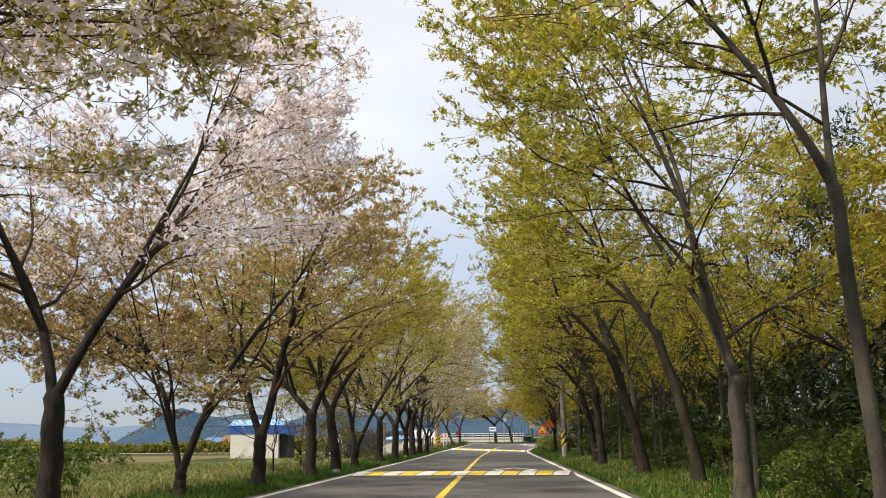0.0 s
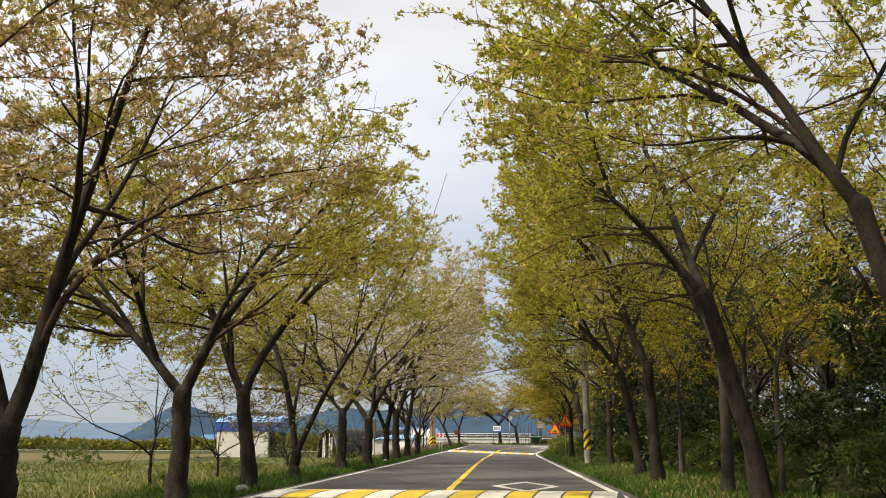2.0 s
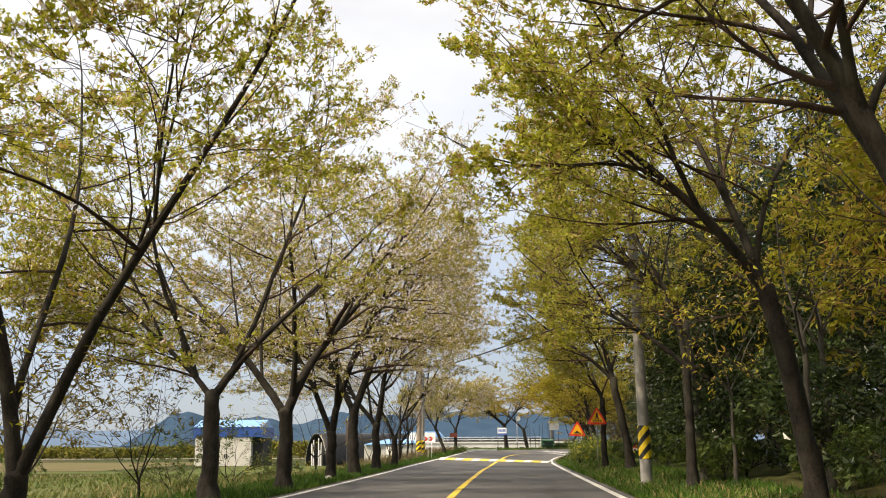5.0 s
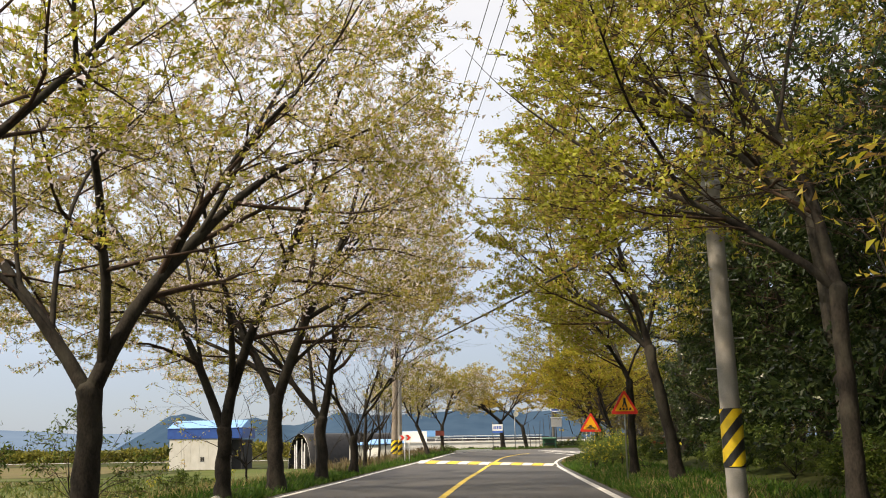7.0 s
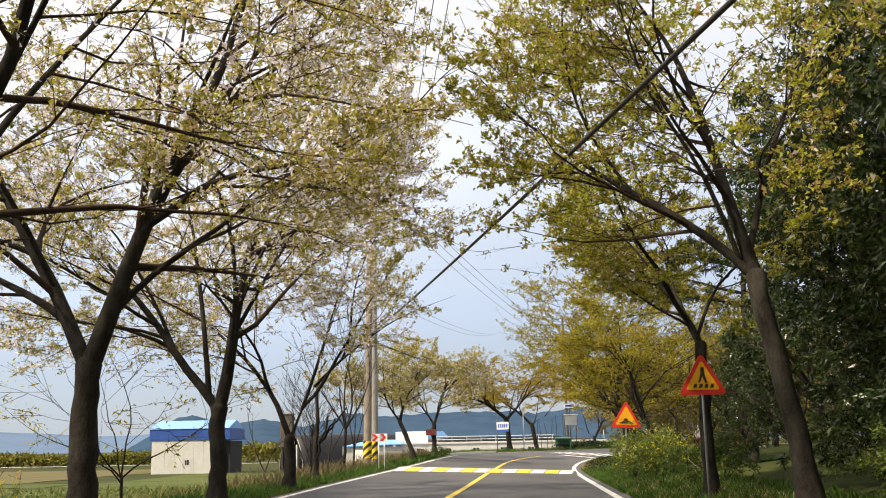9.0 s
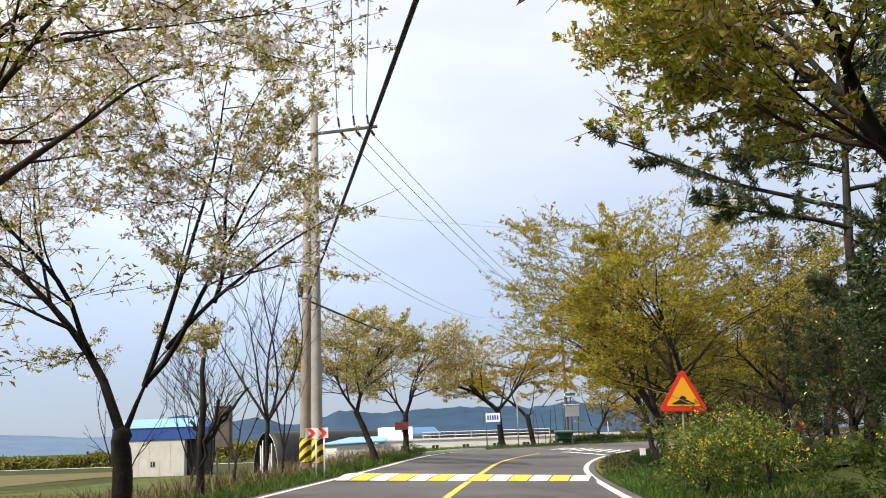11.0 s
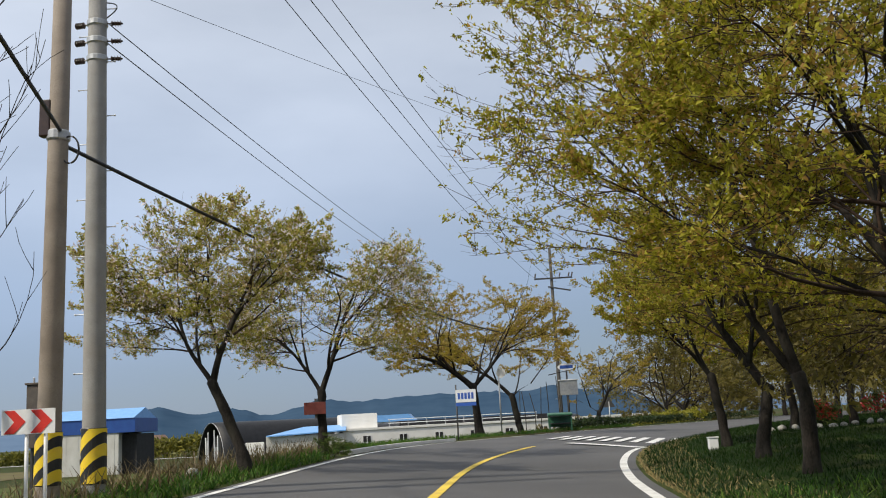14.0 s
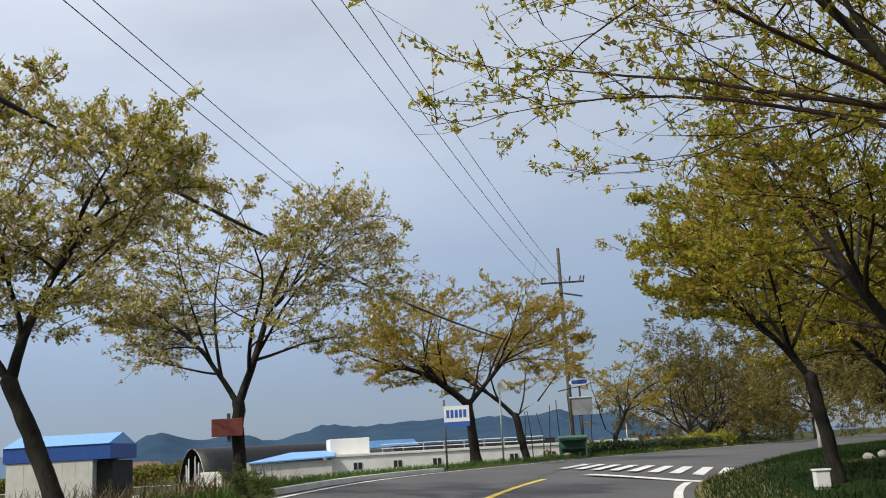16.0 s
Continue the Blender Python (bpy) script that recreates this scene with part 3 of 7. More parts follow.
def grown_tree(name, seed, height, fork, radius, n_limbs=4, steep=58, reach=1.0, bark=None, leaf=None, leaves=8, size=0.10, subs=9, twigs=7, sprigs=3, simple=False, low=0, fine=True, env=None, thin=False):
    """A forked broadleaf tree or shrub at the origin: trunk with limbs, branches and crown."""
    rng = np.random.default_rng(seed)
    clear = within(env, None, np.random.default_rng(seed + 9000)) if env else None
    top = np.array([0, 0, fork])
    k = 7
    s = np.linspace(0, 1, k)[:, None]
    trunk = top * s + np.concatenate([[[0, 0, 0]], rng.normal(0, radius * 0.16, (k - 1, 3))])
    trunk[0, 2] = -0.25
    tr = radius * (1.0 - 0.28 * s[:, 0])
    tr[0] *= 1.45
    tr[1] *= 1.12
    chunks = [tubes(trunk[None], tr[None], 12)]
    a0 = rng.random() * 360
    limbs = [(a0 + 360 * i / n_limbs + rng.normal(0, 18), steep + rng.normal(0, 9), 0.85 + 0.3 * rng.random()) for i in range(n_limbs)]
    az = np.radians([l[0] for l in limbs])
    el = np.radians([l[1] for l in limbs])
    way = np.stack([np.sin(az) * np.cos(el), np.cos(az) * np.cos(el), np.sin(el)], axis=1)
    ln = np.array([l[2] for l in limbs]) * (height - fork) * 1.12 * reach
    start = np.repeat(trunk[-1:], len(limbs), 0) - np.array([0, 0, 1]) * rng.random((len(limbs), 1)) * fork * 0.22
    r0 = radius * 0.46 * np.array([l[2] for l in limbs])
    if low:
        # thin low side limbs from further down the trunk
        la = rng.random(low) * 6.28
        lw = np.stack([np.sin(la), np.cos(la), 0.25 + 0.3 * rng.random(low)], axis=1)
        ls = np.repeat(trunk[-2:-1], low, 0) + np.array([0, 0, 1]) * rng.normal(0, fork * 0.07, (low, 1))
        start, way = np.concatenate([start, ls]), np.concatenate([way, lw])
        ln = np.concatenate([ln, np.full(low, (height - fork) * 0.5)])
        r0 = np.concatenate([r0, np.full(low, radius * 0.22)])
    p1, q1 = run(rng, start, way, ln, r0, r0 * 0.1, 12, 0.03, 0.165)
    q1 = r0[:, None] * np.maximum((1 - np.linspace(0, 1, 12)[None, :]) ** 1.25, 0.08)
    if clear:
        # limbs end at the outline of the crown
        ok = clear(p1)
        for i in range(len(p1)):
            bad = np.nonzero(~ok[i])[0]
            bad = bad[bad > 2]
            if len(bad):
                p1[i] = np.stack([np.interp(np.linspace(0, bad[0] - 1, 12), np.arange(12), p1[i, :, j]) for j in range(3)], axis=1)
    chunks.append(tubes(p1, q1, 6 if thin else 9))
    tree = new(name)
    V, Q = joined(chunks)
    put("trunk", mesh_of("trunk", V, Q, smooth=True), bark or BARK, tree)
    s2, w2, l2, r2 = offshoots(rng, p1, q1, ln, subs, 0.15, 0.98, 52, 0.56, 0.7)
    p2, q2 = run(rng, s2, w2, l2, r2 * 0.55, r2 * 0.12, 5 if thin else 8, 0.025, 0.16)
    if clear:
        p2, q2, l2 = trimmed(p2, q2, l2, clear)
    s3, w3, l3, r3 = offshoots(rng, p2, q2, l2, twigs, 0.18, 0.98, 44, 0.50, 0.7)
    p3, q3 = run(rng, s3, w3, l3, np.maximum(r3 * 0.6, 0.006), np.maximum(r3 * 0.15, 0.003), 3 if thin else 4, 0.02, 0.12)
    if clear:
        p3, q3, l3 = trimmed(p3, q3, l3, clear)
    chunks = [tubes(p2, q2, 4 if thin else 6), tubes(p3, q3, 3)]
    s4, w4, l4, r4 = offshoots(rng, p3, q3, l3, sprigs, 0.2, 1.0, 42, 0.55, 0.7)
    p4, q4 = run(rng, s4, w4, l4, np.full(len(l4), 0.006), np.full(len(l4), 0.003), 2, 0.0, 0.1)
    if clear:
        keep = clear(p4).all(axis=1)
        p4, q4 = p4[keep], q4[keep]
    if fine:
        chunks.append(tubes(p4, q4, 3))
    V, Q = joined(chunks)
    tagged(put("branchwork", mesh_of("branchwork", V, Q, smooth=True), TWIG, tree), kind="stuff")
    at, al = stem_points(rng, p4, leaves, 0.06)
    at3, al3 = stem_points(rng, p3, max(2, leaves // 2), 0.06)
    at, al = np.concatenate([at, at3]), np.concatenate([al, al3])
    if env:
        # the inner crown is thinly leaved
        cx, cy, r, cz, up, down = env
        z = at[:, 2] - cz
        d = ((at[:, 0] - cx) / r) ** 2 + ((at[:, 1] - cy) / r) ** 2 + np.where(z > 0, z / up, z / down) ** 2
        keep = rng.random(len(at)) < np.clip((d - 0.08) / 0.4, 0.2, 1) * np.clip(1.15 + 0.5 * z / down, 0.35, 1)
        at, al = at[keep], al[keep]
    put("crown", mesh_of("crown", *leaf_quads(rng, at, size, along=al, slim=0.66 if simple else 0.52, simple=simple)), leaf, tree)
    return tree


def bough(rng, start, way, length, r0, k, bend, wobble, tip=0.1, power=1.2, aim=None):
    """Sinuous stems. bend: how far they bow down (-) or turn up (+) at each of the k steps; aim: the ways they swing round to."""
    n = len(start)
    pts = np.empty((n, k, 3))
    pts[:, 0] = start
    d = unit(way)
    step = (length / (k - 1))[:, None]
    drift = rng.normal(0, wobble, (n, 3))
    for i in range(1, k):
        drift = 0.45 * drift + rng.normal(0, wobble, (n, 3))
        d = unit(d + drift + np.array([0, 0, 1.0]) * bend[min(i, len(bend) - 1)] + (0 if aim is None else 0.24 * aim))
        pts[:, i] = pts[:, i - 1] + d * step
    s = np.linspace(0, 1, k)[None, :]
    return pts, r0[:, None] * np.maximum((1 - s) ** power, tip)


def laterals(rng, pts, rad, per, lo, hi, angle, flat, rise, out=0.0):
    """Side stems, thrown to either side of the parent in flat layers: starts, ways, the parent's share there and its radius."""
    n, k, _ = pts.shape
    s = lo + (hi - lo) * (np.arange(per)[None, :] + rng.random((n, per))) / per
    f = s * (k - 1)
    i = np.minimum(f.astype(int), k - 2)
    w = (f - i)[..., None]
    rows = np.arange(n)[:, None]
    a, b = pts[rows, i], pts[rows, i + 1]
    tan = unit(b - a)
    side = unit(np.cross(tan, np.array([0, 0, 1.0])) + 1e-4)
    side = side * np.where((np.arange(per)[None, :] + rng.integers(0, 2, (n, 1))) % 2 == 0, 1.0, -1.0)[..., None]
    side = unit(side + rng.normal(0, flat, side.shape))
    ang = np.radians(angle) * (0.65 + 0.7 * rng.random((n, per)))[..., None]
    way = tan * np.cos(ang) + side * np.sin(ang)
    way[..., 2] = way[..., 2] * 0.8 + rise
    start = a + (b - a) * w
    if out:
        radial = start.copy()
        radial[..., 2] = 0
        way = way + unit(radial) * out
    r = rad[rows, i] * (1 - w[..., 0]) + rad[rows, i + 1] * w[..., 0]
    return start.reshape(-1, 3), unit(way).reshape(-1, 3), s.ravel(), r.ravel(), rows.repeat(per, 1).ravel()


def tufts(rng, at, along, n, size, spread):
    """A tuft of n small pointed leaves at each place, opening along the shoot and upwards."""
    at = np.repeat(at, n, 0) + rng.normal(0, spread, (len(at) * n, 3))
    a = unit(rng.normal(0, 0.75, at.shape) + np.repeat(along, n, 0) * 0.7 + np.array([0, 0, 0.25]))
    b = unit(np.cross(a, rng.normal(0, 1, at.shape)))
    L = (size * (0.65 + 0.7 * rng.random(len(at))))[:, None]
    V = np.stack([at - a * L * 0.25 + b * L * 0.12, at + a * L * 0.45 + b * L * 0.46, at + a * L * 0.85 - b * L * 0.30], axis=1)
    return V.reshape(-1, 3), np.arange(len(at) * 3).reshape(-1, 3)


def cherry(x, y, seed, label, group, height, fork, radius, limbs, leaf, lean=(0, 0), bark=None, gap=None, env=None, dens=1.0, tuft=6, size=0.064, bloom=0, subs=10, shoots=10, spurs=3, reach=1.0):
    """A cherry tree: a knotty trunk, sinuous limbs (azimuth, steepness, share of length), layered branches and shoots strung with tufts of leaves."""
    rng = np.random.default_rng(seed)
    if gap is None and y < 86:
        gap = (-0.45 if y < 50 else 0.9) if x < 0 else (0.8 if y < 48 else 0.65)
    z = float(ground_z(x, y))
    ragged = np.random.default_rng(seed + 5000)

    def over_verge(pts):
        """Stems that leave the carriageway free up to the height of a lorry, and a ragged strip of sky between the two rows."""
        px, py, pz = pts[..., 0] + x, pts[..., 1] + y, pts[..., 2] + z
        over = (px > np.interp(py, EL[:, 1], EL[:, 0]) + 0.5) & (px < np.interp(py, ER[:, 1], ER[:, 0]) - 0.5)
        bad = over & (pz < (3.4 if y < 95 else 2.4))
        if gap is not None:
            edge = gap + ragged.normal(0, 0.5, (len(pts), 1))
            bad |= (px > edge) if x < 0 else (px < edge)
        return ~bad

    mid = max(fork + 2.0, 0.58 * height)
    env = env or (0.1 if x < 0 else -0.4, 0, (4.8 if y < 50 else 6.2) if x < 0 else 5.4, mid, 1.08 * height - mid, mid - (0.1 if x < 0 else 0.5) * fork)
    clear = within(env, over_verge, np.random.default_rng(seed + 9000))
    # trunk: bent, lumpy, flared at the foot
    k = 12
    s = np.linspace(0, 1, k)[:, None]
    sway = np.cumsum(rng.normal(0, radius * 0.09, (k, 3)), axis=0)
    sway -= sway[0] + (sway[-1] - sway[0]) * s
    sway[:, 2] = 0
    trunk = np.array([lean[0], lean[1], fork]) * s ** np.array([1.25, 1.25, 1.0]) + sway
    trunk[0, 2] = -0.25
    tr = radius * (1.0 - 0.2 * s[:, 0]) * (1 + rng.normal(0, 0.03, k))
    tr[:3] *= (1.5, 1.16, 1.05)
    tr[-1] *= 1.1
    trunk = np.concatenate([trunk, trunk[-1:] + [[0, 0, radius * 0.45]], trunk[-1:] + [[0, 0, radius * 0.7]]])
    tr = np.concatenate([tr, [tr[-1] * 0.72, tr[-1] * 0.1]])
    tv, tq = tubes(trunk[None], tr[None], 14)
    centre = np.repeat(trunk, 14, 0)
    lump = np.array([noise.noise(Vector(p) * 5.5 + Vector((seed, 0, 0))) for p in tv])
    tv = centre + (tv - centre) * (1 + 0.13 * lump)[:, None]
    chunks = [(tv, tq)]
    az, el = np.radians([l[0] for l in limbs]), np.radians([l[1] for l in limbs])
    share = np.array([l[2] for l in limbs])
    way = np.stack([np.sin(az) * np.cos(el), np.cos(az) * np.cos(el), np.sin(el)], axis=1)
    ln = share * (height - fork) * 1.15 * reach
    # the trunk carries on in two leaders of unequal girth; the other limbs leave the leader that points their way, one above the other
    n_lead = 2
    bend = [0.03, 0.03, 0.02, 0.0, -0.02, -0.03, -0.03, -0.02, 0.0, 0.02, 0.03]
    top = np.array([lean[0], lean[1], fork])
    up = unit(trunk[11] - trunk[8])
    steady = np.array([0.5, 0.22])[:, None]
    r0 = tr[11] * np.array([0.80, 0.64])
    lp, lq = bough(rng, np.repeat(top[None], n_lead, 0) - up * radius * 0.4, way[:n_lead] * (1 - steady) + up * steady, ln[:n_lead], r0, 14, bend, 0.085, 0.07, 1.15, way[:n_lead])
    starts, begin, girth = [], [], []
    lead = [int(np.argmax(way[:n_lead, :2] @ way[i, :2])) for i in range(n_lead, len(limbs))]
    for m, i in enumerate(range(n_lead, len(limbs))):
        j = lead[m]
        f = 13 * (0.03 + 0.34 * (lead[:m].count(j) + rng.random()) / lead.count(j))
        starts.append([np.interp(f, np.arange(14), lp[j, :, c]) for c in range(3)])
        along = unit(lp[j, min(int(f) + 1, 13)] - lp[j, int(f)])
        begin.append(along * 0.35 + way[i] * 0.65)
        girth.append(np.interp(f, np.arange(14), lq[j]) * (0.5 + 0.16 * rng.random()))
        ln[i] *= 1 - 0.35 * f / 13
    op, oq = bough(rng, np.array(starts), np.array(begin), ln[n_lead:], np.array(girth), 14, bend, 0.10, 0.08, 1.1, way[n_lead:])
    p1, q1 = np.concatenate([lp, op]), np.concatenate([lq, oq])
    ok = clear(p1)
    for i in range(len(p1)):
        bad = np.nonzero(~ok[i])[0]
        bad = bad[bad > 2]
        if len(bad):
            p1[i] = np.stack([np.interp(np.linspace(0, bad[0] - 1, 14), np.arange(14), p1[i, :, j]) for j in range(3)], axis=1)
            q1[i] *= 0.3 + 0.7 * (bad[0] - 1) / 13
            ln[i] *= 0.4 + 0.6 * (bad[0] - 1) / 13
    chunks.append(tubes(p1, q1, 9))
    tree = new("cherry_tree")
    put("trunk", mesh_of("trunk", *joined(chunks), smooth=True), bark or BARK, tree)
    # branches, shoots, spurs
    s2, w2, f2, r2, i2 = laterals(rng, p1, q1, subs, 0.12, 0.97, 58, 0.42, 0.03, 0.4)
    l2 = ln[i2] * 0.56 * (1.15 - 0.62 * f2) * (0.7 + 0.6 * rng.random(len(f2)))
    p2, q2 = bough(rng, s2, w2, l2, np.maximum(r2 * 0.55, 0.012), 9, [0, -0.02, -0.04, -0.04, -0.01, 0.03, 0.05, 0.05], 0.11, 0.12)
    p2, q2, l2 = trimmed(p2, q2, l2, clear)
    s3, w3, f3, r3, i3 = laterals(rng, p2, q2, shoots, 0.12, 0.98, 44, 0.34, 0.10, 0.1)
    l3 = np.clip(l2[i3] * 0.46 * (1.2 - 0.7 * f3), 0.3, 1.5) * (0.65 + 0.7 * rng.random(len(f3)))
    p3, q3 = bough(rng, s3, w3, l3, np.maximum(r3 * 0.5, 0.006), 4, [0, 0.0, 0.04, 0.09], 0.10, 0.3)
    p3, q3, l3 = trimmed(p3, q3, l3, clear)
    s4, w4, f4, r4, i4 = laterals(rng, p3, q3, spurs, 0.15, 0.98, 42, 0.5, 0.18)
    l4 = np.clip(l3[i4] * 0.42, 0.12, 0.5) * (0.5 + 0.9 * rng.random(len(f4)))
    p4, q4 = bough(rng, s4, w4, l4, np.full(len(l4), 0.0055), 2, [0, 0.05], 0.08, 0.5)
    keep = over_verge(p4).all(axis=1)
    p4, q4 = p4[keep], q4[keep]
    tagged(put("branchwork", mesh_of("branchwork", *joined([tubes(p2, q2, 6), tubes(p3, q3, 3), tubes(p4, q4, 3)]), smooth=True), TWIG, tree), kind="stuff")
    spots = [stem_points(rng, p4, 3, 0.012), stem_points(rng, p3, 6, 0.015), stem_points(rng, p2[:, 4:], 6, 0.02)]
    at, al = np.concatenate([p for p, _ in spots]), np.concatenate([w for _, w in spots])
    cx, cy, r, cz, up, down = env
    h = at[:, 2] - cz
    d = ((at[:, 0] - cx) / r) ** 2 + ((at[:, 1] - cy) / r) ** 2 + np.where(h > 0, h / up, h / down) ** 2
    gaps = np.array([noise.noise(Vector(p) * 0.85 + Vector((seed * 1.7, 0, 0))) for p in at])      # thin and thick places of the crown
    keep = rng.random(len(at)) < 1.5 * dens * np.clip((d + 0.15) / 0.45, 0.45, 1) * np.clip(1.15 + 0.5 * h / down, 0.5, 1) * np.clip(0.9 + 1.3 * gaps, 0.3, 1.3)
    put("crown", mesh_of("crown", *tufts(rng, at[keep], al[keep], tuft, size, 0.03)), leaf, tree)
    if bloom:
        at, al = stem_points(rng, p4, bloom, 0.05)
        tagged(put("blossom", mesh_of("blossom", *leaf_quads(rng, at, 0.055, slim=0.95, simple=True)), PETAL, tree, "pale pink blossom"), kind="stuff")
    tree.matrix_basis = pose(x, y, z)
    return tagged(tree, label, "tree", group)


ROW_L, ROW_R = "cherry trees along the field side of the road", "cherry trees along the wood side of the road"
# field side
cherry(-4.7, 5.5, 11, "cherry tree with sparse pale leaves overhanging the verge", ROW_L, 8.2, 1.7, 0.17, [(70, 48, 1.0), (20, 55, 1.0), (120, 60, .9), (50, 36, 1.1), (66, 34, 1.0), (32, 34, 1.05), (18, 40, 1.0), (250, 55, .9), (320, 62, 1)], LEAF_PALE, bloom=12, dens=0.4, gap=-0.3, env=(0.8, 1.2, 6.0, 4.8, 4.0, 3.6))
cherry(-4.5, 13.0, 12, "cherry tree in pale pink blossom with a forked dark trunk", ROW_L, 8.6, 1.65, 0.16, [(80, 55, 1.05), (295, 58, 1.0), (330, 74, .95), (215, 55, .9), (60, 66, .9), (10, 68, 0.9), (262, 14, .75), (300, 8, .7)], LEAF_BRONZE, dens=0.05, bloom=20)
cherry(-4.9, 19.6, 13, "slender many-stemmed cherry with bronze young leaves", ROW_L, 6.9, 0.45, 0.13, [(80, 64, 1), (300, 58, 1), (200, 70, .9), (340, 78, 1.1), (275, 40, .9), (100, 50, .8), (255, 16, .7), (290, 20, .7)], LEAF_BRONZE, dens=0.8, bloom=3)
cherry(-4.5, 24.4, 14, "many-stemmed cherry with bronze young leaves", ROW_L, 8.2, 1.2, 0.17, [(75, 62, 1), (310, 62, 1), (200, 64, .9), (20, 75, 1), (120, 66, 1), (265, 52, .9), (258, 12, .8), (305, 10, .75)], LEAF_BRONZE, bloom=1, dens=1.0)
cherry(-4.4, 30.4, 15, "dark forked cherry tree with dense olive young leaves", ROW_L, 8.7, 1.9, 0.19, [(75, 55, 1.05), (285, 42, 1.0), (190, 62, .9), (350, 70, 1), (110, 70, 1), (300, 62, .9), (250, 10, .8), (305, 6, .75)], LEAF_OLIVE, dens=1.25)
cherry(-4.5, 35.7, 16, "dark leaning cherry tree with olive young leaves", ROW_L, 9.0, 2.1, 0.18, [(70, 52, 1.05), (290, 58, .95), (180, 62, .9), (340, 72, 1), (110, 68, 1), (255, 66, .9), (262, 12, .8), (220, 8, .75)], LEAF_OLIVE, lean=(-0.2, 0), dens=1.15)
cherry(-4.6, 41.4, 17, "twin-stemmed cherry tree with yellow-green leaves", ROW_L, 9.4, 0.7, 0.17, [(285, 68, 1.05), (75, 60, 1.0), (330, 74, 1), (60, 74, 0.95), (165, 62, .9), (250, 14, .8), (300, 20, .75)], LEAF_FRESH, dens=0.9, bloom=3, spurs=3)
cherry(-4.5, 48.9, 18, "dark cherry tree with yellow-green leaves and a straight trunk", ROW_L, 9.6, 2.05, 0.18, [(80, 50, 1.05), (290, 48, 1), (200, 58, .9), (350, 70, 1), (120, 70, 1), (300, 66, .9), (262, 8, .8), (235, 14, .75)], LEAF_FRESH, dens=0.75, bloom=4)
cherry(-4.35, 54.7, 19, "stout dark cherry tree with many rising limbs", ROW_L, 9.9, 1.9, 0.2, [(78, 50, 1.08), (285, 52, .95), (262, 55, 1), (180, 62, .9), (350, 72, 1), (110, 60, 1.0), (300, 66, 1), (50, 58, 1.05), (250, 10, .8), (312, 8, .75)], LEAF_PALE, bloom=7, dens=0.72, tuft=7, size=0.057, env=(0.3, 0, 6.6, 6.0, 4.9, 5.3))
cherry(-4.4, 61.6, 20, "cherry tree with a V fork and pale young leaves", ROW_L, 10.0, 1.45, 0.175, [(80, 66, 1.0), (285, 62, 1), (170, 66, .9), (350, 74, 1), (60, 66, 1.0), (100, 50, 1.0), (262, 14, .85), (225, 10, .75)], LEAF_PALE, bloom=7, dens=0.6, tuft=7, size=0.057, env=(0.3, 0, 6.4, 6.0, 4.9, 5.3))
cherry(-4.4, 66.3, 21, "dark cherry tree with wide limbs and pale young leaves", ROW_L, 10.0, 2.3, 0.215, [(60, 66, 1.05), (272, 58, 1), (78, 40, 1.1), (280, 30, .85), (190, 62, .9), (350, 76, 1.05), (60, 64, 1.0), (100, 12, .6), (105, 55, 1.05), (40, 52, 1.0), (255, 8, .8), (315, 12, .8)], LEAF_PALE, bloom=7, dens=0.55, tuft=7, size=0.057, env=(0.3, 0, 6.5, 6.0, 4.9, 5.3))
cherry(-4.4, 72.6, 22, "twin-stemmed dark cherry tree with pale young leaves", ROW_L, 9.4, 1.9, 0.19, [(72, 66, 1.0), (282, 44, .9), (350, 80, 1.05), (180, 66, .9), (60, 48, 1.0), (300, 66, .9), (105, 50, 1.0), (85, 30, .95), (262, 12, .8), (230, 14, .75)], LEAF_PALE, bloom=10, dens=0.5, tuft=7, size=0.057, env=(0.2, 0, 6.0, 5.45, 4.7, 4.7))
cherry(-4.3, 78.6, 23, "cherry tree with a vase of dark limbs and sparse leaves", ROW_L, 7.9, 1.3, 0.17, [(75, 50, 1.0), (288, 56, 1), (200, 60, .9), (345, 74, 1), (110, 60, .95), (95, 36, 1.0), (125, 28, .95), (150, 40, .9)], LEAF_PALE, bloom=9, tuft=7, size=0.057, dens=0.45, gap=-0.9, env=(0.2, 0, 5.8, 4.4, 4.2, 2.2), subs=11)
# beyond the poles, round the outside of the bend
cherry(-3.15, 98.6, 31, "small round cherry tree with olive young leaves beside the bend", ROW_L, 5.5, 1.75, 0.12, [(80, 52, 1), (285, 54, 1), (180, 55, .95), (0, 64, 1.05), (50, 72, 1.0), (240, 64, 1.0), (300, 24, .8), (120, 24, .8), (310, 74, .95)], LEAF_PALE, lean=(-0.65, 0), bloom=3, env=(-0.6, 0, 3.2, 2.9, 2.7, 1.35), dens=0.6, size=0.058, subs=8)
cherry(-2.75, 105, 32, "small cherry tree with an open olive crown beside the bend", ROW_L, 6.2, 1.6, 0.13, [(80, 56, 1), (285, 54, 1), (180, 55, .95), (350, 70, 1.05), (50, 70, 1.0), (220, 66, .95), (300, 24, .8), (100, 26, .85), (300, 74, 1.0)], LEAF_PALE, bloom=4, env=(0.2, 0, 3.4, 3.0, 3.4, 1.45), dens=0.55, size=0.058, subs=8)
